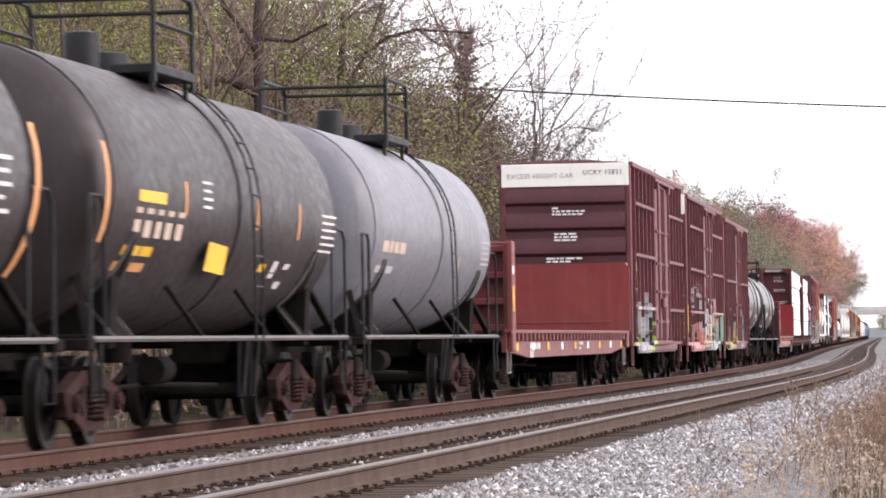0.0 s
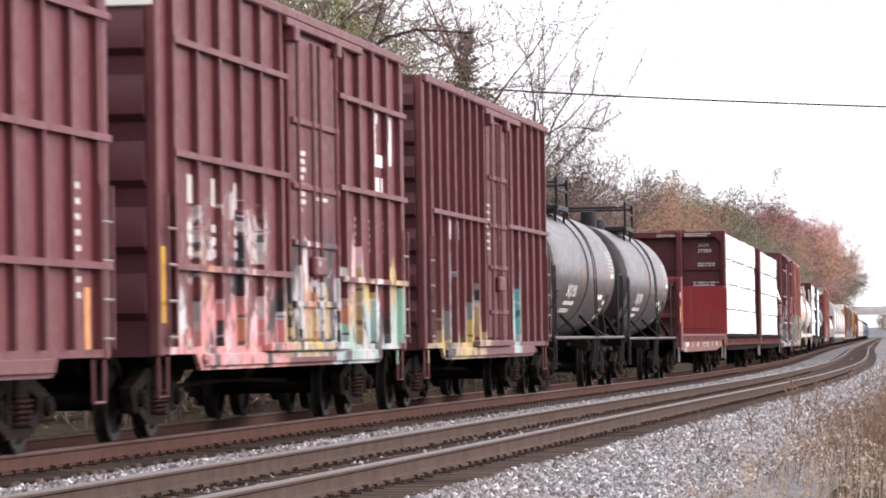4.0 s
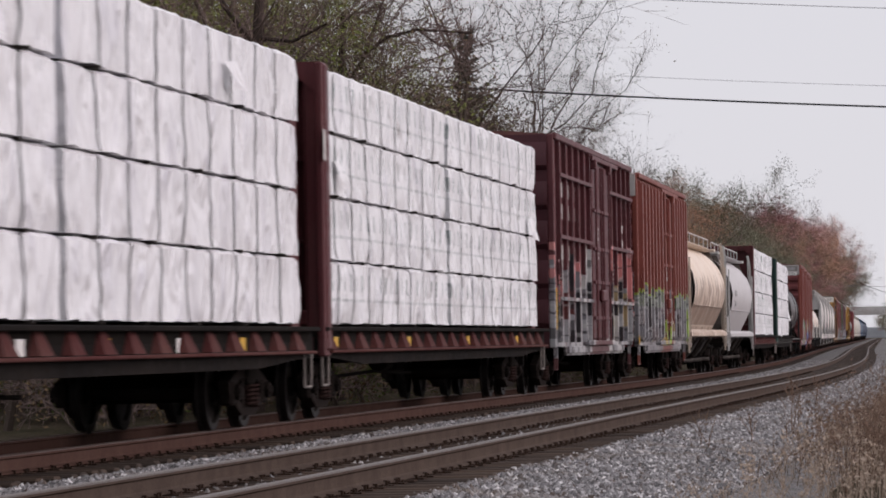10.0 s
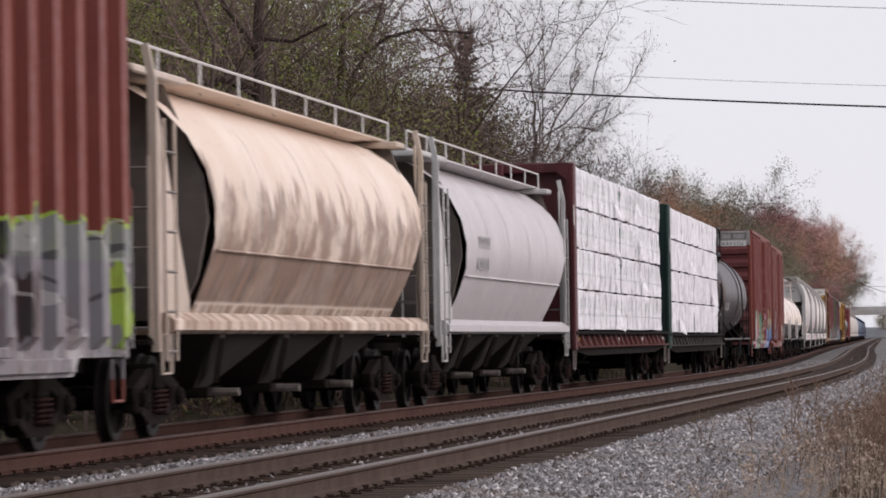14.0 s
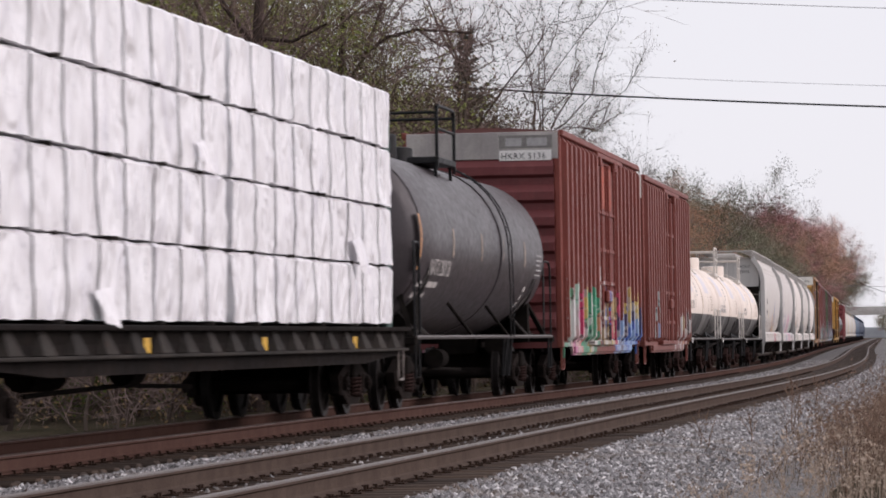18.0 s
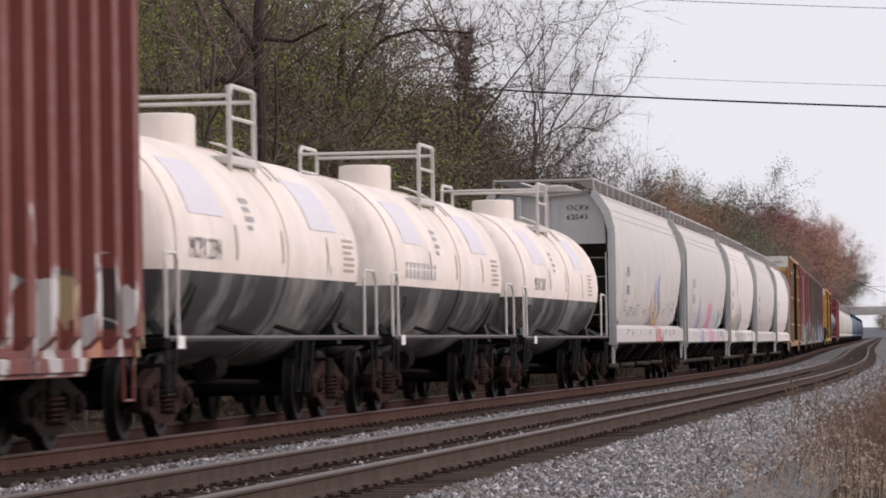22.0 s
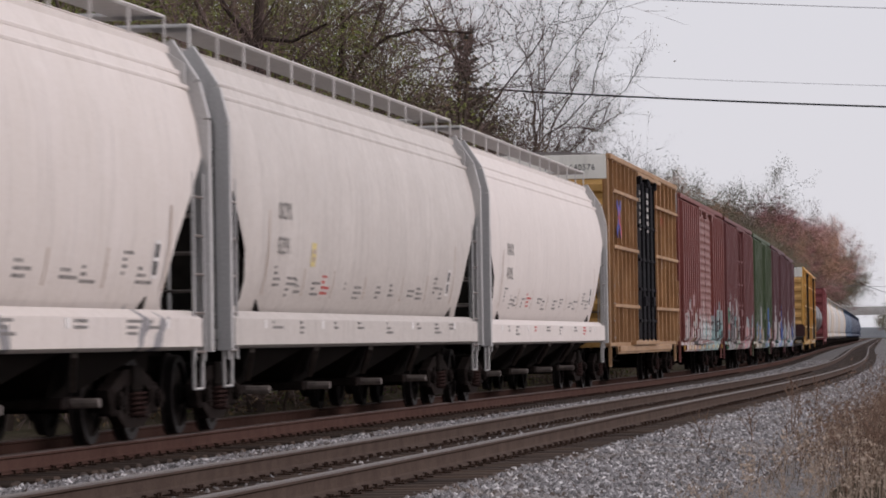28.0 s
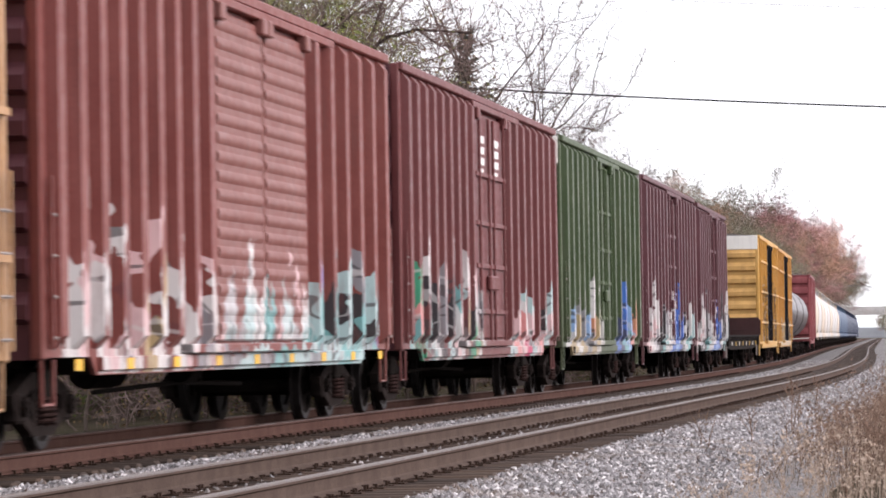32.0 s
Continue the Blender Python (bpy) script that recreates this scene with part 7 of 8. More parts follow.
P_tan = rust_run("hopper_tan", (0.7, 0.575, 0.475), (0.78, 0.68, 0.59))
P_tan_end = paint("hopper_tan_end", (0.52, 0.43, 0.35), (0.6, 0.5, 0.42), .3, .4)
P_lgrey = paint("hopper_pale_grey", (0.49, 0.465, 0.47), (0.55, 0.525, 0.53), .06, .25, .5)
P_lgrey_end = paint("hopper_grey_end", (0.42, 0.41, 0.4), None, .15, .3)
couple(285.6, 305.4, lambda a, b: covered_hopper("rust-streaked tan covered hopper with rounded sides", a, b, P_tan, P_tan_end, True, 3, zsill=1.14, sill_h=.2))
couple(305.4, 324.5, lambda a, b: covered_hopper("pale grey covered hopper with rounded sides", a, b, P_lgrey, P_lgrey_end, True, 3, zsill=1.14, sill_h=.2))
couple(324.5, 348.6, lambda a, b: lumber_flat("maroon bulkhead flat car loaded with silver lumber wraps", a, b, P_maroon_car, P_maroon_car, WRAPS_GREEN, seed=3, deck=P_deck_black), gap=.3)
couple(348.6, 373.2, lambda a, b: lumber_flat("dark green bulkhead flat car stacked with white-wrapped lumber", a, b, P_green_post, P_green_post, WRAPS_PLAIN, seed=4, post=P_green_post, deck=P_deck_black), gap=.3)
couple(373.2, 391.9, lambda a, b: tank_car("black tank car with orange ticks and faded white stencils", a, b, 1.45, 2.58, P_tank_blk, M_black, hatch_at=.42, ring_at=.6))
P_hk = paint("boxcar_rust_red", (0.235, 0.05, 0.036), (0.28, 0.07, 0.052), .2, .3, murals=((-8.0, -2.0, .7, 2.1, ("GWMCCYGWGG", "MWWFCWGGWGO", "GMQFQPGGYWG"), 31.0, .1, .14), (-1.7, 2.1, .9, 2.3, (".W.BW.C", "DWUBCKUY", "KUWUKYUCW"), 36.0, .35, .18), (2.2, 8.1, .7, 2.05, ("C.YNYNYY.", "NAANABAAN", "BANABABAB"), 33.0, .16, .14)))
couple(391.9, 410.5, lambda a, b: boxcar("rust-red ribbed boxcar with bright graffiti and a grey end band", a, b, P_hk, P_or_end, M_roof_red, 5.15, (-1.6, 1.95), (8, 7), (), "ribbed", M_band_grey, 7), gap=0.85)
P_bx = paint("boxcar_brick_red", (0.23, 0.054, 0.04), (0.27, 0.074, 0.058), .25, .3, murals=((-5.6, -3.2, 1.1, 2.2, ("......E....", "..E.....S..", "E.....A...."), 40.0, .3, .06), (2.0, 7.6, .75, 2.1, ("...W....W..W....", ".W..W.U..W.K.W..", "W..D.W..W.O..W.U"), 42.0, .3, .06)))
couple(410.5, 427.0, lambda a, b: boxcar("brick-red ribbed boxcar with pale scrawls on its side", a, b, P_bx, P_or_end, M_roof_red, 5.05, (-1.4, 1.6), (8, 7), (), "ribbed", M_band_white, 7), gap=0.85)


def two_tone(name, upper, lower, zc, seed):
    """White tank with a dark belly; the dark is faded away in broad bands."""
    k = Nodes(name)
    v = k.coord()
    x, y, z = k.split(v)
    big = k.noise(v, 0.8, 5, 0.6)
    up = k.mix(k.ramp(big, 0.4, 0.72), upper, tuple(c * .8 for c in upper))
    up = k.mix(k.math('MULTIPLY', k.ramp(k.noise(k.coord((3, 5, .4)), 1.5, 4), 0.55, 0.8), .35), up, (0.3, 0.24, 0.19))
    scr = k.ramp(k.noise(k.coord((1, 1, 1), offset=(0, seed, 0)), 3.4, 5, 0.7), 0.64, 0.69)
    up = k.mix(k.math('MULTIPLY', scr, k.ramp(y, 0.0, 1.6, 0, .75)), up, (0.08, 0.075, 0.07))
    worn = k.ramp(k.noise(k.coord((1, .5, .25), offset=(0, seed, 0)), 1.1, 4, 0.6), 0.48, 0.66)
    lo = k.mix(worn, lower, (0.3, 0.29, 0.28))
    edge = k.math('LESS_THAN', z, 1.84)
    c = k.mix(edge, up, lo)
    k.bump(k.noise(v, 4, 3), 0.1, 0.03)
    return k.done(c, 0.5)


W_TANKS = [two_tone("tank_white_black", (0.84, 0.74, 0.66), (0.04, 0.037, 0.037), 2.35, i * 9.0) for i in (1, 2)]
M_white_rail = plain("white_rail", (0.62, 0.58, 0.54), 0.6, 0, 0.15, 3)
for i, (a, b) in enumerate(((427.0, 441.8), (441.8, 456.9), (456.9, 473.5))):
    couple(a, b, lambda a, b, i=i: tank_car("cream-white tank car with a worn black belly and white railings", a, b, 1.38, 2.11, W_TANKS[i % 2], M_white_rail, hatch_at=.5, drop_top=.2, hoop=2.0, full_ladder=False, dome="tall", fore=.75, saddle=M_black, group="cream and black tank cars", rusty=1))
P_h = [paint("hopper_grey", (0.515, 0.481, 0.454), (0.567, 0.532, 0.501), .05, .3, .55, murals=((-.2, 3.4, 1.38, 2.35, ("..YB.BY..", "OO.YBYWBY.", "O.BYOYOYO."), 51.0, .35, .12), (.7, 3.3, .95, 1.4, ("ARWRRRWRA", "ARRWRRRRA"), 52.0, .05, .05))),
       paint("hopper_grey_pink", (0.519, 0.480, 0.457), (0.562, 0.521, 0.498), .05, .25, .55, murals=((-4.2, -2.6, .95, 2.0, ("VVWV", "VWVV"), 54.0, .2, .1), (.1, 2.3, .95, 2.1, ("FFFQFF", "FFFFFQF", "FFFFFF"), 55.0, .12, .1), (3.5, 5.3, .98, 1.33, ("QQWQPQ",), 57.0, .05, .05), (5.5, 6.6, 1.15, 1.95, ("GAGE", "TAGA"), 56.0, .2, .1), (6.8, 7.3, .98, 1.33, ("DRD",), 59.0, .05, .05))),
       paint("hopper_white", (0.641, 0.587, 0.545), (0.675, 0.621, 0.585), .05, .25, .55, soot=(-3.4, 4.25, 2.75, -.25), murals=((-5.8, -.2, 1.38, 2.15, ("..U..O..K.OU.", ".ZUZ.OZZ.KZHN", "ZZUZZSZUZZHHN"), 58.0, .3, .12), (-6.4, 1.5, .97, 1.36, (".H.ZZZHZZSZUH.H.H.",), 60.0, .05, .05), (5.6, 7.6, .97, 1.33, (".H.H.",), 61.0, .05, .05))),
       paint("hopper_silver_grey", (0.515, 0.475, 0.441), (0.577, 0.534, 0.497), .05, .3, .5),
       paint("hopper_cream_white", (0.657, 0.604, 0.569), (0.692, 0.637, 0.602), .05, .2, .55)]
P_hend = paint("hopper_end_grey", (0.46, 0.45, 0.445), (0.5, 0.49, 0.48), .08, .25)
for i, (a, b) in enumerate(((473.3, 495.2), (495.2, 516.7), (516.7, 536.4), (536.4, 558.0), (558.0, 578.8))):
    couple(a, b, lambda a, b, i=i: covered_hopper(("grey covered hopper with flame-coloured graffiti", "pale grey covered hopper with pink and violet graffiti", "white covered hopper with a soot streak", "silver-grey covered hopper with small stencils", "cream-white covered hopper with small stencils")[i], a, b, P_h[i], P_hend), gap=.35)
P_tb = paint("boxcar_yellow", (0.4, 0.22, 0.1), (0.44, 0.265, 0.135), .1, .25)
P_tb_end = paint("boxcar_yellow_end", (0.42, 0.24, 0.075), None, .1, .25)
P_tb_door = paint("door_black", (0.014, 0.013, 0.016), (0.022, 0.021, 0.024), .05, .05, .72)
couple(578.8, 599.4, lambda a, b: boxcar("tall yellow boxcar with black double plug doors", a, b, P_tb, P_tb_end, M_roof, 5.15, (-2.65, 2.1), (7, 6), (1.82, 3.12, 4.35), "posted", M_band_white, 8, "double", P_tb_door))
P_r1 = paint("boxcar_oxide_red", (0.215, 0.05, 0.04), (0.27, 0.08, 0.066), .3, .3, murals=((-8.9, -2.0, .75, 2.25, ("..Q..W....Q...W..Q..", "W.QW..DQ.W.U.W..Q.W.", "WQ.WW.DWQU.WD.QW.HW.", "WWQ.WQWDW.UWWDWQ.HWQ"), 63.0, .2, .07), (3.4, 9.0, .7, 2.1, (".V.KE.HK..", "ETKTKEKTEKV", "TETKETETKET"), 64.0, .2, .14), (-2.0, 9.0, .6, .96, ("HEHTEHETEH",), 65.0, .05, .1)))
P_r1_door = paint("door_dusty_red", (0.24, 0.086, 0.072), (0.29, 0.117, 0.1), .3, .4, murals=((-4, 4, .7, 2.0, ("..Q...W....Q..", "W.E.S.EWT.E.W.", "QPWQESEWEQWSEW"), 64.0, .25, .1),))
couple(599.4, 620.0, lambda a, b: boxcar("oxide-red boxcar with a corrugated double door and graffiti", a, b, P_r1, P_ucry_end, M_roof, 5.05, (-2.1, 3.4), (9, 6), (), "ribbed", M_band_grey, 8, "corrugated", P_r1_door))
P_r2 = paint("boxcar_wine_red", (0.165, 0.041, 0.04), (0.2, 0.058, 0.055), .3, .3, murals=((-8.6, -1.2, .7, 2.35, ("..W..W.Q.W..W..Q..", "G.KWK.HWDKT.EQ.WDK", "PGDTKWH.KTWQDUKWHD", "TKGDKTWK.EKQWDKGUW"), 66.0, .2, .09), (2.6, 8.6, .7, 1.9, (".E.E...E", "QPWQ.KEQ", "EPQCEQPE"), 67.0, .2, .12)))
couple(620.0, 640.4, lambda a, b: boxcar("wine-red ribbed boxcar with teal graffiti", a, b, P_r2, P_ucry_end, M_roof, 5.05, (-2.0, 1.8), (9, 8), (), "ribbed", None, 7))
P_g = paint("boxcar_green", (0.05, 0.085, 0.03), (0.085, 0.12, 0.055), .35, .5, murals=((-7.6, -1, .7, 1.9, (".H.W.", "AUHAOUW", "WUWUHUW"), 69.0, .35, .12), (2.6, 7.4, .7, 2.1, (".B..", "NBAO", "BNTAP"), 70.0, .3, .12)))
P_g_end = paint("boxcar_green_end", (0.035, 0.075, 0.025), None, .15, .2)
couple(640.4, 658.5, lambda a, b: boxcar("leaf-green ribbed boxcar with graffiti along the sill", a, b, P_g, P_g_end, M_roof, 5.05, (-1.6, 1.2), (7, 6), (), "ribbed", M_band_white, 7))
P_m = [paint("boxcar_plum", (0.113, 0.034, 0.042), (0.140, 0.047, 0.056), .3, .3, murals=((-7.8, 8, .7, 2.1, (".W.K..WB.K.W.", "WQWKSW.BNBWKWE", "QWSKTWWBABKWTE"), 72.0 + i * 5, .35, .12),)) for i in range(2)]
couple(658.5, 677.7, lambda a, b: boxcar("plum-red ribbed boxcar with pale graffiti", a, b, P_m[0], P_ucry_end, M_roof, 5.05, (-1.6, 1.4), (7, 7), (), "ribbed", M_band_grey, 7))
couple(677.7, 693.3, lambda a, b: boxcar("plum-red ribbed boxcar with pale and blue graffiti", a, b, P_m[1], P_ucry_end, M_roof, 5.03, (-1.6, 1.4), (6, 6), (), "ribbed", None, 7))
couple(693.3, 717.5, lambda a, b: empty_flat("empty dark bulkhead flat car", a, b, P_deck_black, P_deck_maroon, 1.2, 1.9))
P_y = [paint("boxcar_golden", (0.5, 0.28, 0.06), (0.54, 0.34, 0.12), .1, .35, tags=((-8, 8, 1.0, 3.4, ((0.5, 0.28, 0.06), (0.12, 0.09, 0.06), (0.5, 0.28, 0.06), (0.3, 0.18, 0.06)), 80.0, (0.5, 0.28, 0.06), .5),)), paint("boxcar_ochre", (0.46, 0.24, 0.06), (0.5, 0.3, 0.1), .1, .35, tags=((-8, 8, .8, 1.9, PALES, 84.0, (0.46, 0.24, 0.06), .4),))]
for i, (a, b) in enumerate(((717.5, 739.3), (739.3, 761.4))):
    couple(a, b, lambda a, b, i=i: boxcar("golden-yellow boxcar with dark doors", a, b, P_y[i], P_tb_end, M_roof, 5.15, (-2.6, 1.6), (6, 6), (1.75, 2.95, 4.15), "posted", M_band_white, 7, "double", P_tb_door, lads=False))


# ---------- the far part of the train, seen only from afar ----------
def far_tank(label, a, b, mat):
    car = empty("tank_car", label, "tank car", "distant tank cars")
    part("tank_shell", Shape().loft(tank_rings(a + .5, b - .5, 1.45, 2.55, n=20)), mat, car)
    part("manway", vertical_drum(.35, 3.9, 4.3, 0), M_black, car)
    for x in (-1.46, 1.46):
        part("side_handrail", Shape().tube([(x, a, 1.09), (x, b, 1.09)], .034, 5), M_grab, car)
    running_gear(car, a, b, afar=True)
    return car


def far_hopper(label, a, b, mat):
    car = empty("covered_hopper", label, "hopper car", "distant hopper cars")
    bd = part("hopper_body", Shape().loft([hopper_section(y, 1.5, 0, 1.4, 4.4) for y in (a + .9, a + 1.5, b - 1.5, b - .9)]), mat, car)
    part("side_sill", Shape().soft(-1.54, 1.54, a + .5, b - .5, 1.1, 1.44, .03), mat, car)
    part("running_board", Shape().soft(-1.1, 1.1, a + .3, b - .3, 4.85, 4.9, .01), mat, car)
    for i in range(4):
        m_ = a + 3.6 + (b - a - 7.2) * i / 3
        part("hopper_bay", Shape().loft([[(-1.3, m_ - 1.4, 1.15), (1.3, m_ - 1.4, 1.15), (1.3, m_ + 1.4, 1.15), (-1.3, m_ + 1.4, 1.15)], [(-.7, m_ - .3, .5), (.7, m_ - .3, .5), (.7, m_ + .3, .5), (-.7, m_ + .3, .5)]]), M_truck, car)
    for ye, sg in ((a, 1), (b, -1)):
        for x in (-1.45, 1.45):
            part("corner_post", Shape().bar((x, ye + .2 * sg, .95), (x * .8, ye + .2 * sg, 4.7), .13, .13, (1, 0, 0)), mat, car)
        part("end_sheet", Shape().box(-1.2, 1.2, min(ye + .4 * sg, ye + .5 * sg), max(ye + .4 * sg, ye + .5 * sg), 2.9, 4.55), mat, car)
    running_gear(car, a, b, afar=True)
    return car


# far hoppers: paints dulled to stand for the haze of distance
P_far_blue = paint("hopper_blue", (0.07, 0.12, 0.2), (0.09, 0.15, 0.25), .05, .2)
P_far_navy = paint("hopper_navy", (0.03, 0.045, 0.09), (0.045, 0.06, 0.12), .05, .2)
P_far_cream = paint("hopper_cream", (0.45, 0.38, 0.3), None, .1, .3)
x0 = 761.4
for i in range(3):
    couple(x0, x0 + 16.3, lambda a, b: far_tank("grey tank car far down the train", a, b, P_tank_grey))
    x0 += 16.3
P_far_red = paint("boxcar_crimson", (0.24, 0.05, 0.055), None, .1, .3)
couple(x0, x0 + 19.0, lambda a, b: boxcar("crimson boxcar far down the train", a, b, P_far_red, P_far_red, M_roof, 5.05, None, (5, 5), (), "ribbed", None, 6, lads=False))
x0 += 19.0
# pale hoppers greyed for the same haze
P_far_pale = paint("hopper_hazy_grey", (0.42, 0.41, 0.4), None, .1, .4)
far_mats = (P_far_cream, P_far_pale, P_far_cream, P_h[3], P_far_pale, P_far_cream, P_far_pale, P_far_pale, P_far_cream)
n = 9
step = (1017.0 - x0) / n
for i in range(n):
    couple(x0, x0 + step, lambda a, b, i=i: far_hopper("pale covered hopper far down the train", a, b, far_mats[i]), gap=.35)
    x0 += step
for i in range(16):
    couple(x0, x0 + 20.3, lambda a, b, i=i: far_hopper("blue covered hopper near the end of the train", a, b, P_far_blue if i < 5 else P_far_navy), gap=.35)
    x0 += 20.3


# ---------- markings on the cars ----------
CARS = [c for s, c in TRAIN]
M_redmark = plain("red_marking", (0.5, 0.05, 0.04), 0.6, 0.0, 0.2, 8, 0.05)
M_bluemark = plain("blue_marking", (0.06, 0.1, 0.42), 0.6, 0.0, 0.2, 8, 0.05)
M_tanpatch = plain("cleaned_patch", (0.42, 0.33, 0.26), 0.6, 0.0, 0.2, 4, 0.05)
M_faded = plain("faded_white_marking", (0.5, 0.47, 0.45), 0.7, 0.0, 0.3, 9, 0.05)
M_faded_black = plain("faded_black_marking", (0.2, 0.19, 0.18), 0.7, 0.0, 0.3, 9, 0.05)
M_greymark = plain("pale_grey_marking", (0.36, 0.35, 0.35), 0.7, 0.0, 0.2, 9, 0.05)


def half(a, b, gap=.62):
    return (b - a) / 2 - gap


def front_text(car, text, x, y, z, size, mat, squeeze=1.0):
    lettering(text, size, mat, car, Matrix.Translation((x, y, z)) @ FRONT, "painted_lettering", squeeze)


def side_text(car, text, y, z, size, mat, x=1.506, squeeze=1.0):
    lettering(text, size, mat, car, Matrix.Translation((x, y, z)) @ SIDE, "painted_lettering", squeeze)


def block(car, y0, y1, z0, z1, mat, x=1.502, name="painted_patch"):
    part(name, Shape().box(x, x + .004, y0, y1, z0, z1), mat, car)


# tank cars at the head
t0, t1, t2 = CARS[0], CARS[1], CARS[2]
R, ZC = 1.5, 2.63
stripe(t0, R, ZC, 6.3, 1.6, 3.1, M_orange, .16)
on_shell(t0, R, ZC, 4.6, 2.75, [(.9,), (.8,), (.9,), (.7,), (.9,)], M_faded, .04, .08)
stripe(t1, R, ZC, -6.5, 2.05, 3.05, M_orange, .14)
on_shell(t1, R, ZC, -5.05, 2.62, [(1.25,)], M_yellow, .12)
on_shell(t1, R, ZC, -5.1, 2.44, [(.26, .3, .26, .3, .3)], M_tanpatch, .3)
on_shell(t1, R, ZC, -5.3, 2.05, [(.75, .5)], M_yellow, .1)
on_shell(t1, R, ZC, -5.4, 1.88, [(.7, .6)], M_orange, .09)
part("placard", Shape().add([(1.44, -1.75, 1.84), (1.44, -.72, 1.80), (1.49, -.62, 2.12), (1.49, -1.6, 2.16)], [(0, 1, 2, 3)]), M_yellow, t1, "square yellow placard")
on_shell(t1, R, ZC, -1.95, 2.82, [(.5,), (.42,), (.5,), (.45,)], M_faded, .03, .06)
for y, a, b in ((-2.88, 2.42, 2.78), (1.05, 2.35, 2.72), (3.66, 2.3, 2.74)):
    stripe(t1, R, ZC, y, a, b, M_orange, .1)
on_shell(t1, R, ZC, 5.25, 2.66, [(1.0,), (.8, .1), (1.0,), (.6, .3), (1.0,), (.9,)], M_faded, .03, .06)
on_shell(t1, R, ZC, 2.7, 2.02, [(.3,)], M_faded, .2)
on_shell(t1, R, ZC, 3.4, 2.0, [(.36,)], M_faded, .3)
on_shell(t1, R, ZC, 1.9, 1.98, [(.4,)], M_yellow, .1)
on_shell(t2, R, ZC, -5.2, 2.45, [(.5, .3, .4, .5)], M_tanpatch, .16)
on_shell(t2, R, ZC, 4.9, 2.66, [(.9,), (.7,), (.9,), (.8,), (.9,)], M_greymark, .03, .06)
on_shell(t2, R, ZC, 2.4, 2.35, [(.16,)], M_tanpatch, .2)
on_shell(t2, R, ZC, -5.4, 2.1, [(.9, .5)], M_greymark, .1)

# first maroon boxcar: readable end lettering
c, h = CARS[4], half(92.2, 110.3, 1.15)
front_text(c, "EXCESS HEIGHT CAR", -1.36, -h - .036, 4.86, .155, M_faded_black)
front_text(c, "UCRY 15821", .42, -h - .036, 4.92, .165, M_blackmark, .98)
for x, z, rows in ((-.3, 4.17, [(.14,), (.05, .1, .08, .1, .05, .08, .1), (.05, .12, .1, .05, .1, .12)]), (-.26, 3.57, [(.1, .16, .18), (.08, .06, .14, .16), (.14, .2, .1)]), (-.45, 3.0, [(.2, .06, .08, .22, .14), (.1, .14, .1, .12), (.12, .18, .14)])):
    bars(c, x, -h - .11, z, rows, M_white, .042, .03, True)
for y in (-6.5, -5.75):
    for o in (0, .27):
        block(c, y + o, y + o + .2, 2.62, 2.88, M_faded)
        block(c, y + o, y + o + .2, 2.15, 2.42, M_faded)
bars(c, 1.502, -4.05, 2.5, [(.3,), (.3,), (.3,), (.3,)], M_faded, .05, .05)
bars(c, 1.566, 1.0, 4.2, [(.75,), (.75,), (.75,), (.75,)], M_faded, .06, .03)
for i in range(8):
    bars(c, 1.502, 6.5, 2.6 - i * .15, [(.35,)], M_faded, .06, .03)
block(c, -7.25, -6.95, .95, 1.2, M_yellow, 1.535, "reflector")
block(c, 7.0, 7.2, 1.0, 1.6, M_orange, 1.502, "reflector")


def hook_sign(c, x=1.503):
    """The railway's white sign: a bracket and an upright, as plain shapes."""
    s = Shape()
    s.box(x, x + .004, 5.6, 5.95, 4.05, 4.2).box(x, x + .004, 5.62, 5.8, 3.55, 4.2).box(x, x + .004, 5.6, 6.4, 3.45, 3.62)
    s.box(x, x + .004, 6.35, 6.55, 3.5, 4.25).box(x, x + .004, 6.95, 7.12, 3.5, 4.2).add([(x + .004, 6.35, 4.25), (x + .004, 6.6, 4.25), (x + .004, 7.12, 3.5), (x + .004, 6.9, 3.5)], [(0, 1, 2, 3)])
    part("painted_sign", s, M_white, c, "white angular sign")
    bars(c, x, 5.6, 3.3, [(.42, .5)], M_white, .22, .03)


for c, hh, big in ((CARS[5], half(110.3, 128.6, 1.1), False), (CARS[12], half(250, 268.3, 1.1), True)):
    hook_sign(c)
    for i, y in enumerate((-6.55, -5.3, -4.05)):
        if big:
            for z in (4.12, 3.7, 2.9):
                for o in (0, .3):
                    block(c, y + o, y + o + .22, z - .28, z, M_faded)
        else:
            block(c, y, y + (.62, .5, .56)[i], 2.55, 2.86, M_faded)
            bars(c, 1.502, y, 2.35, [(.5,), (.3, .1), (.4,)], M_faded, .09, .05)
    bars(c, 1.566, -.45, 3.4, [(.55,), (.5,), (.55,), (.4,), (.55,), (.5,), (.55,), (.3,)], M_faded, .06, .04)
    bars(c, 1.566, .8, 2.95, [(1.0,), (.8,)], M_faded, .05, .04)
    block(c, -8.0, -7.82, 1.25, 2.05, M_yellow, 1.53, "reflector")
    for i in range(3):
        bars(c, 1.502, 4.0 + i * 1.15, 2.7, [(.3,), (.25,), (.3,), (.2,), (.3,)], M_faded, .05, .05)
c = CARS[6]
for i, y in enumerate((-6.4, -5.0, -4.0)):
    block(c, y, y + .45, 2.62, 2.92, M_faded)
bars(c, 1.566, -1.0, 3.3, [(.4,), (.4,), (.4,), (.4,), (.4,), (.3,), (.4,)], M_faded, .04, .08)
bars(c, 1.566, .2, 2.95, [(.5,), (.5,), (.4,)], M_faded, .06, .05)

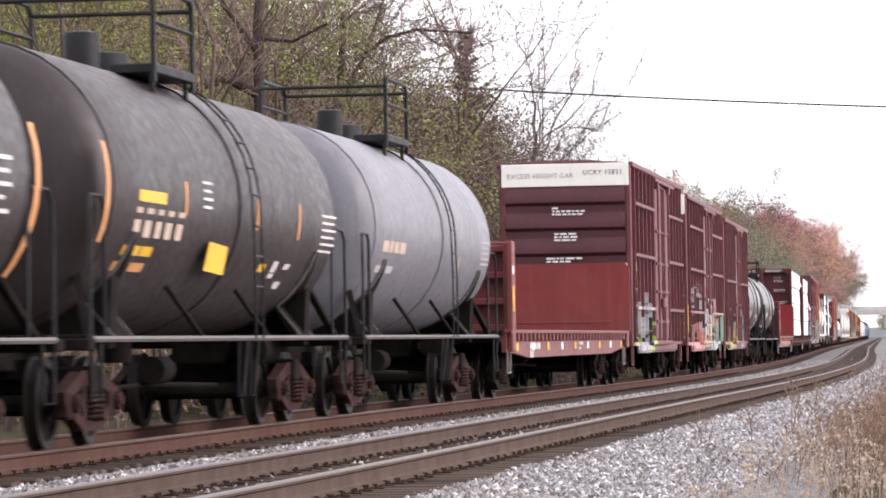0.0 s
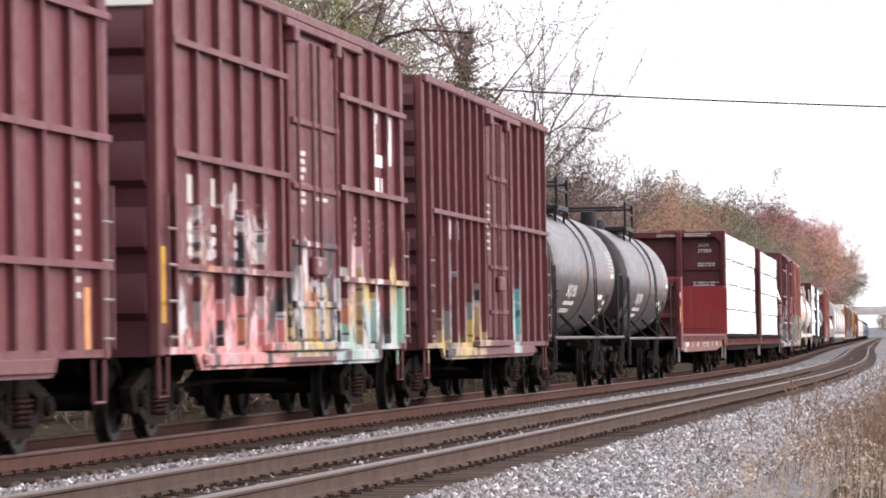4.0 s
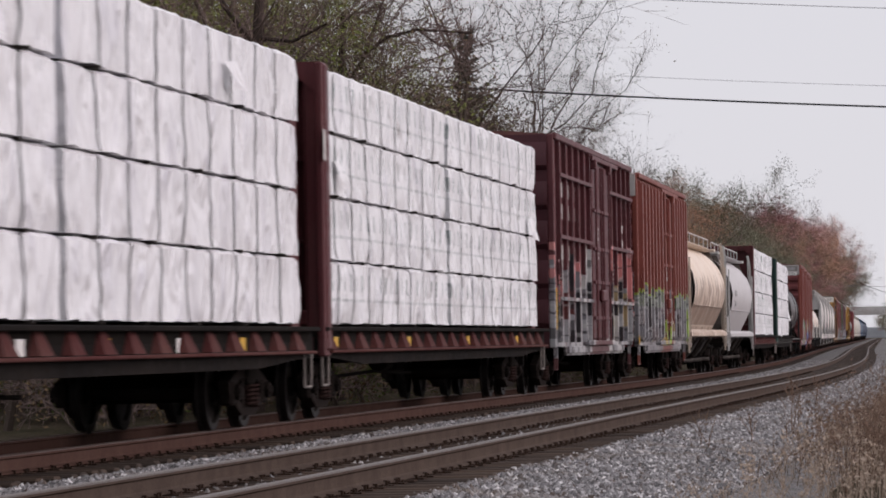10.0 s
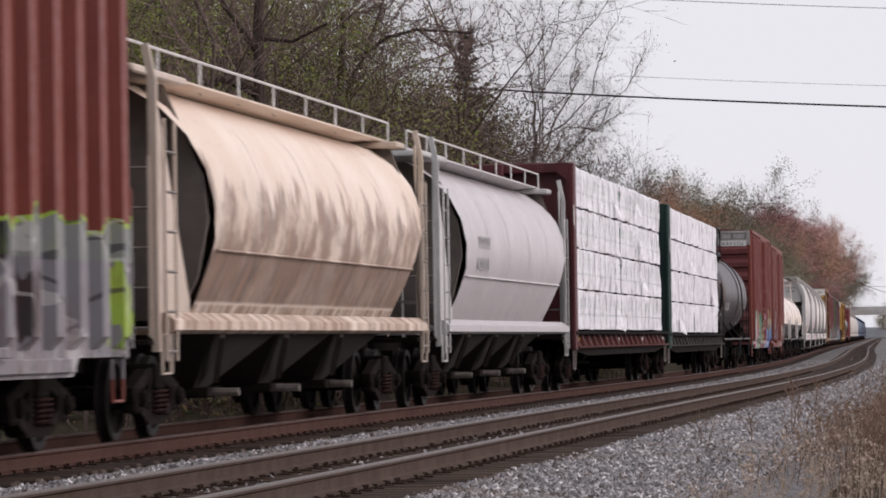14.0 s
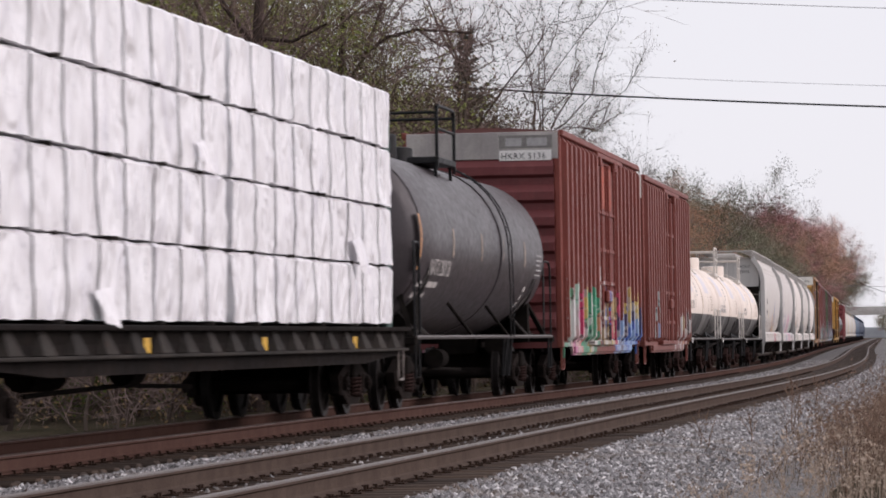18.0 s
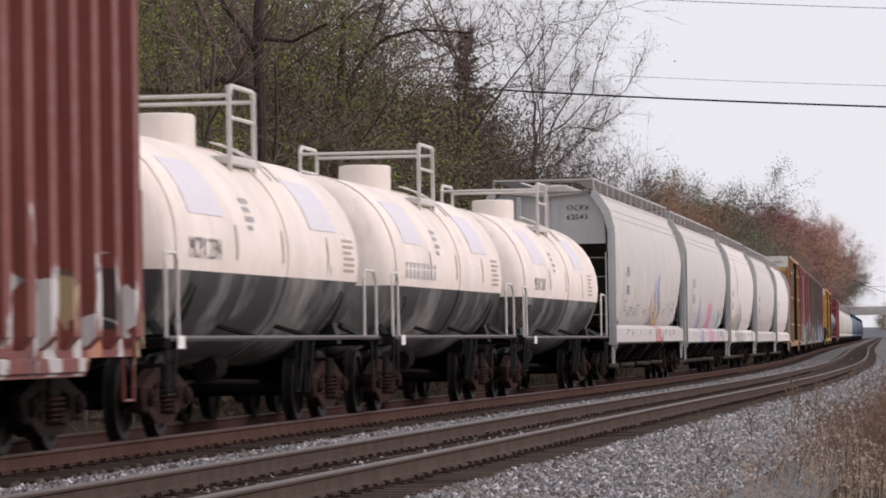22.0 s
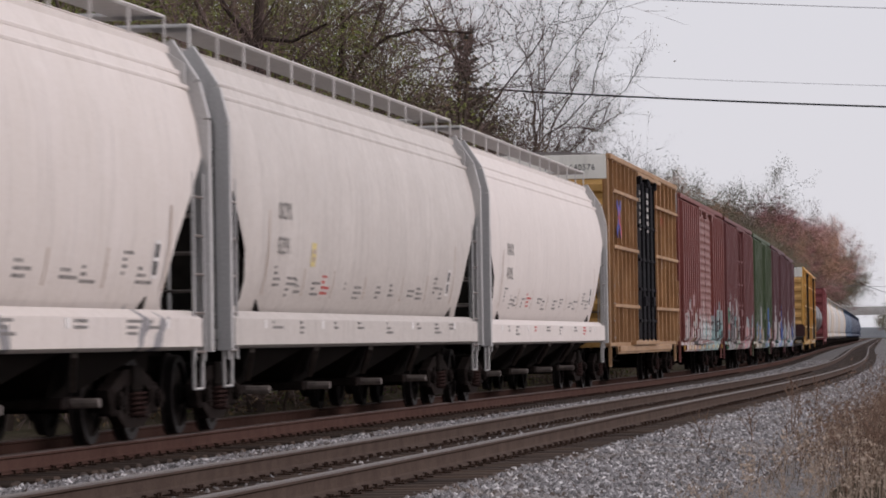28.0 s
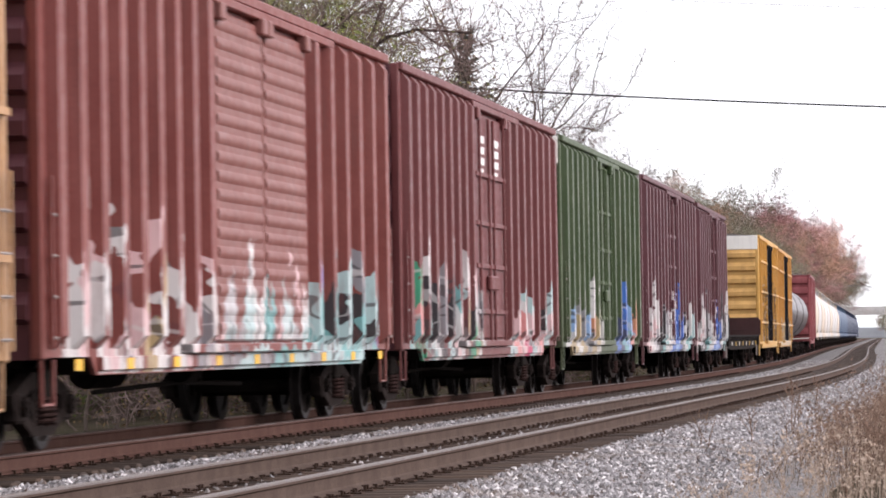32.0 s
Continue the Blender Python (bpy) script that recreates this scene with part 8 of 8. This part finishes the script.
# grey tank cars
R, ZC = 1.38, 2.45
for c in (CARS[7], CARS[8]):
    tilt = Matrix.Translation((1.305, -3.5, 1.93)) @ pose(0, 0, 0, 0, 19, 0) @ SIDE
    lettering("SHQX 936" if c is CARS[7] else "SHQX 934", .36, M_white, c, tilt, "painted_lettering", 1.0)
    on_shell(c, R, ZC, -3.2, 1.84, [(.7, .4, .7), (.6, .5, .4)], M_faded, .08, .07)
    for y in (-.66, 1.6, 4.6):
        stripe(c, R, ZC, y, 2.15, 2.62, M_orange, .1)
    on_shell(c, R, ZC, 5.05, 3.0, [(1.1,), (1.0,), (1.1,), (.8, .2), (1.1,), (1.0,)], M_faded, .028, .057)
    on_shell(c, R, ZC, 5.3, 2.5, [(.6,)], M_white, .1)
    on_shell(c, R, ZC, 3.0, 2.02, [(.5, .5)], M_white, .1)
    on_shell(c, R, ZC, 4.5, 1.9, [(.5,), (.2, .2), (.5,), (.4,)], M_faded, .09, .06)

# the loaded flat with readable end lettering
c = CARS[10]
h = half(199.4, 225.3, .3)
ye = -h + .35
front_text(c, "CAUTION", -.72, ye - .305, 4.45, .13, M_white)
bars(c, .2, ye - .302, 4.56, [(.3, .2, .3), (.4, .3)], M_faded, .035, .03, True)
front_text(c, "AOK", .62, ye - .012, 4.12, .17, M_faded)
front_text(c, "27989", .6, ye - .012, 3.93, .17, M_white)
bars(c, .6, ye - .012, 3.6, [(.2, .06, .1, .1), (.2, .06, .1, .1)], M_faded, .04, .03, True)
bars(c, .45, ye - .012, 2.98, [(.1, .26, .06, .2, .06), (.1, .36, .16), (.22, .26)], M_faded, .045, .04, True)
part("running_light_box", Shape().soft(-.5, .25, ye - .3, ye + .1, 4.6, 4.68, .01), M_roof_red, c)
for k in (10, 11, 16, 17):
    part("reporting_panel", Shape().box(1.55, 1.553, -h + .45, -h + .62, 3.35, 3.75), M_faded, CARS[k])

# orange-red boxcar and its like
c = CARS[13]
bars(c, 1.503, -6.6, 3.9, [(.35,), (.3,), (.35,), (.25,)], M_faded, .05, .3)
bars(c, 1.566, .4, 2.95, [(.5,), (.3,), (.5,)], M_faded, .09, .06)
block(c, -7.9, -7.7, .95, 1.15, M_yellow, 1.535, "reflector")

# pale hopper lettering and the black tank's
on = CARS[15]
for i, z in enumerate((2.75, 2.4)):
    bars(on, 1.522 if z > 2.5 else 1.5, -4.6, z, [(.16, .14, .16, .14, .16)], M_greymark, .2, .05)
R, ZC = 1.45, 2.58
c = CARS[18]
stripe(c, R, ZC, -7.85, 2.1, 2.95, M_orange, .12)
for y, a, b in ((-4.35, 2.35, 2.8), (-.97, 2.35, 2.8), (4.84, 2.35, 2.8), (1.8, 2.4, 2.85)):
    stripe(c, R, ZC, y, a, b, M_tanpatch, .1)
lettering("NATX 250126", .37, M_faded, c, Matrix.Translation((1.402, -6.85, 2.04)) @ pose(0, 0, 0, 0, 16, 0) @ SIDE, "painted_lettering", .93)
on_shell(c, R, ZC, -7.2, 1.95, [(.9, .6, .4), (.7, .5)], M_faded, .09, .08)
on_shell(c, R, ZC, 6.6, 2.6, [(.8,), (.8,), (.6,), (.8,), (.8,)], M_greymark, .03, .06)
on_shell(c, R, ZC, 5.6, 2.0, [(.3,), (.1, .1), (.3,)], M_faded, .09, .05)

# rust-red boxcar with the lettered end band
c, h = CARS[19], half(391.9, 410.5, .85)
part("number_board", Shape().box(.34, 1.36, -h - .036, -h - .032, 4.56, 4.76), M_white, c)
front_text(c, "HKRX 5136", .37, -h - .038, 4.59, .17, M_blackmark, .98)
part("painted_out_panel", Shape().box(.34, 1.38, -h - .036, -h - .032, 4.80, 5.05), M_faded_black, c)
part("painted_out_name", Shape().box(.46, .78, -h - .04, -h - .036, 4.84, 5.0).box(.88, 1.28, -h - .04, -h - .036, 4.84, 5.0), M_greymark, c)
part("door_panel", Shape().soft(1.56, 1.566, -.6, 1.4, 3.85, 4.75, .002), plain("new_orange_paint", (0.42, 0.1, 0.06), .5), c)
for y in (-6.9, -6.1):
    block(c, y, y + .42, 2.4, 2.7, M_faded)
    block(c, y, y + .42, 1.95, 2.25, M_faded)
bars(c, 1.566, .4, 3.1, [(.5,), (.5,), (.4,), (.5,)], M_faded, .07, .06)
c = CARS[20]
for y in (-6.4, -5.5):
    block(c, y, y + .42, 2.5, 2.8, M_faded)
    block(c, y, y + .42, 2.0, 2.3, M_faded)
bars(c, 1.566, .2, 3.5, [(.9,), (.9,), (.9,), (.7,)], M_faded, .08, .05)
part("bare_panel", Shape().box(1.562, 1.566, -1.7, -1.2, 3.8, 4.7), M_greymark, c)

# cream tank cars
M_lavender = plain("pale_repaint", (0.66, 0.63, 0.66), 0.6, 0, 0.06, 4, 0.05)
R, ZC = 1.38, 2.11
for i, c in enumerate(CARS[21:24]):
    if i == 1:
        on_shell(c, R, ZC, -5.0, 2.2, [(.2, .2, .2, .2, .08, .2, .2, .2, .2)], M_greymark, .24)
    else:
        lettering("MCPX 2394" if i == 0 else "MCPX 2147", .34, M_faded_black, c, Matrix.Translation((1.388, -5.1, 1.98)) @ SIDE, "painted_lettering", .95)
    on_shell(c, R, ZC, -4.9, 3.12, [(1.9,)] * 8, M_lavender, .08, 0, "repainted_patch")
    on_shell(c, R, ZC, 2.4, 3.12, [(1.9,)] * 8, M_lavender, .08, 0, "repainted_patch")
    for y in (-2.5, .3, 3.4):
        stripe(c, R, ZC, y, 2.0, 2.4, M_tanpatch, .08)
    on_shell(c, R, ZC, 4.6, 2.4, [(.8,), (.8,), (.6,), (.8,), (.8,), (.8,)], M_tanpatch, .04, .04)
    on_shell(c, R, ZC, -1.7, 2.75, [(.5,), (.4,), (.5,), (.3,)], M_greymark, .06, .05)
    block(c, -6.3, -5.95, .98, 1.12, M_white, 1.5, "reflector")

# grey hoppers
h = half(473.3, 495.2, .35)
c = CARS[24]
front_text(c, "OCPX", .5, -h + .31, 3.94, .17, M_blackmark, 1.05)
front_text(c, "62043", .5, -h + .31, 3.74, .17, M_blackmark, 1.05)


def hopper_x(z):
    """How far a hopper's side stands out at this height."""
    return 1.5 * np.interp((z - 1.37) / 2.99, *zip(*HOPPER_SIDE))


def hopper_patch(s, y0, y1, z0, z1, off=.004):
    """A painted patch that follows the rounded side."""
    n = max(1, int((z1 - z0) / .12))
    zs = [z0 + (z1 - z0) * i / n for i in range(n + 1)]
    for a, b in zip(zs, zs[1:]):
        s.add([(hopper_x(a) + off, y0, a), (hopper_x(a) + off, y1, a), (hopper_x(b) + off, y1, b), (hopper_x(b) + off, y0, b)], [(0, 1, 2, 3)])
    return s


def hopper_marks(c, first, second, k, dark):
    rnd = random.Random(k + 40)
    if first:
        side_text(c, first, -7.2, 2.52, .3, dark, hopper_x(2.67) + .008)
        side_text(c, second, -7.2, 2.1, .3, dark, hopper_x(2.4) + .004)
    else:
        for z in (2.55, 2.1):
            s = Shape()
            for i in range(5):
                hopper_patch(s, -7.2 + i * .23, -7.02 + i * .23, z, z + .24)
            writing(part("stencilled_data", s, dark, c), s)
    for y, top in ((-7.75, 2.6), (-5.2, 1.95), (-3.1, 1.95), (-.6, 1.9), (2.6, 1.95), (4.9, 2.0), (7.55, 2.5)):
        part("marking_stripe", hopper_patch(Shape(), y, y + .055, 1.6, top), M_tanpatch, c)
    # stencilled data in small blocks of short lines
    for y, z, n in ((-7.2, 1.92, 4), (-6.3, 1.8, 4), (-5.75, 1.78, 3), (-4.6, 1.76, 3), (-1.4, 1.74, 3), (.4, 1.76, 3), (3.2, 1.74, 2), (-3.9, 1.85, 4), (-2.2, 1.78, 2), (1.5, 1.8, 3), (4.0, 1.78, 3), (5.6, 1.95, 4), (6.3, 1.8, 3)):
        s = Shape()
        for i in range(n):
            yy = y
            for q in range(rnd.choice((1, 2, 3))):
                w = rnd.uniform(.08, .22)
                hopper_patch(s, yy, yy + w, z - i * .07, z - i * .07 + .036)
                yy += w + .05
        writing(part("stencilled_data", s, M_redmark if y == -3.9 and k > 1 else dark, c), s)
    plate = part("data_plate", hopper_patch(Shape(), 6.9, 7.16, 1.72, 2.12), M_white, c)
    part("plate_text", hopper_patch(hopper_patch(Shape(), 6.95, 7.11, 1.94, 2.08, .007), 6.95, 7.11, 1.76, 1.9, .007), M_blackmark, plate)
    if k in (0, 3):
        mp = part("marker_panel", hopper_patch(Shape(), -4.9, -4.55, 1.98, 2.28), M_paleyellow, c)
        part("panel_text", hopper_patch(hopper_patch(Shape(), -4.85, -4.6, 2.14, 2.2, .007), -4.82, -4.66, 2.04, 2.1, .007), M_tanpatch, mp)
    # marks along the sill
    for y, n in ((-7.4, 2), (-5.9, 3), (-3.6, 2), (-1.4, 2), (.9, 3), (3.6, 2), (5.2, 3), (6.6, 2)):
        bars(c, 1.546, y + rnd.uniform(-.3, .3), 1.29, [tuple(rnd.uniform(.08, .24) for q in range(rnd.choice((1, 2, 3)))) for i in range(n)], M_redmark if k == 4 and y in (-3.6, 5.2) else dark, .032, .03)
    for y in (-8.2, -4.4, 3.0, 7.2):
        block(c, y, y + .16, 1.2, 1.3, M_white, 1.547, "reflector")


M_paleyellow = plain("faded_yellow_panel", (0.6, 0.5, 0.22), 0.6, 0, 0.2, 8, 0.05)
for k, (a, b) in enumerate((("OCPX", "62043"), ("", ""), ("OCPX", "62591"), ("OCPX", "62291"), ("DAKX", "45095"))):
    hopper_marks(CARS[24 + k], a, b, k, M_faded_black if k != 1 else M_greymark)

# tall yellow boxcar
c, h = CARS[29], half(578.8, 599.4)
front_text(c, "TBOX 640576", .1, -h - .036, 4.78, .19, M_blackmark, .95)
s = Shape()
cross = lambda a, b, w: Shape().bar((1.585, *a), (1.585, *b), w, .012)
part("painted_sign", cross((-8.25, 4.12), (-7.4, 3.4), .17), M_bluemark, c)
part("painted_sign", cross((-7.4, 4.12), (-8.25, 3.4), .17), M_bluemark, c)
part("painted_sign", cross((-8.0, 3.76), (-7.65, 3.76), .26), M_redmark, c)
part("painted_sign", cross((-8.3, 3.4), (-7.6, 3.95), .2), M_bluemark, c)
part("painted_sign", cross((-7.3, 3.4), (-7.95, 3.95), .2), M_redmark, c)
for y in (-2.1, -.1):
    bars(c, 1.566, y, 4.6, [(.5,), (.5,), (.5,), (.5,), (.5,), (.5,)], M_faded, .1, .07)
for i, y in enumerate((2.6, 4.2, 5.0, 5.9, 6.8)):
    block(c, y, y + .3, 2.85, 3.1, M_tanpatch)
block(c, 4.7, 5.6, 3.95, 4.15, M_redmark)
for y in (-8.6, -7.5, -6.6):
    block(c, y, y + .35, 2.3, 2.55, M_tanpatch)
block(c, -8.9, -8.4, 1.05, 1.3, M_yellow, 1.53, "reflector")

# oxide-red boxcar and those behind it
c = CARS[30]
for y in (-8.55, -7.75):
    block(c, y, y + .45, 2.35, 2.66, M_faded)
    block(c, y, y + .45, 1.75, 2.05, M_faded)
for i, y in enumerate(np.linspace(-8.6, 8.6, 9)):
    part("reflector", Shape().box(1.552, 1.556, y, y + .3, .79, .9), M_yellow, c)
c = CARS[31]
for y in (-1.2, .6):
    bars(c, 1.566, y, 4.4, [(.5,), (.5,), (.5,), (.4,)], M_white, .12, .06)
bars(c, 1.503, 8.2, 2.9, [(.4,), (.35,), (.4,), (.35,)], M_white, .14, .05)
block(CARS[32], -6.0, -5.6, 3.1, 4.3, M_white)
for k in (3, 9):
    c = CARS[k]
    bars(c, 1.446, -7.6, 1.0, [(.3, .12, .3, .2, .3), (.2, .2)], M_faded, .12, .03)
    bars(c, 1.446, 1.0, 1.0, [(.4, .3), (.3,)], M_faded, .06, .04)
    block(c, -10.95, -10.75, 1.55, 2.0, M_yellow, 1.555, "reflector")
    block(c, -10.95, -10.75, 2.2, 2.35, M_white, 1.555, "reflector")

# cables over the line, and the thin ones far off
wire("overhead_cable", "thick black cable slung across the line", (-30.08, 155, 11.41), (-4.98, 140, 8.84), .12, .035, M_wire)
wire("overhead_wire", "thin grey wire slung across the line", (-31.45, 230, 16.52), (-8.16, 230, 15.12), .1, .014, M_wire_thin)
wire("overhead_wire", "thin grey wire high across the line", (-19.15, 150, 14.02), (-5.26, 150, 13.13), .05, .016, M_wire_thin)
wire("overhead_cable", "dark cable sagging across the line far off", (-49.7, 620, 10.4), (-28.4, 560, 3.5), .3, .05, M_wire)
wire("overhead_wire", "thin wire across the line far off", (-55.15, 700, 9.84), (-35.3, 700, 9.3), .1, .04, M_wire_thin)


# ---------- movement ----------
def motions():
    times = [0, 1, 2] + list(range(4, 31, 2)) + [31, 32]
    for s, car in TRAIN:
        walk(car, [(t, line_pose(s - run(t))) for t in times])


motions()
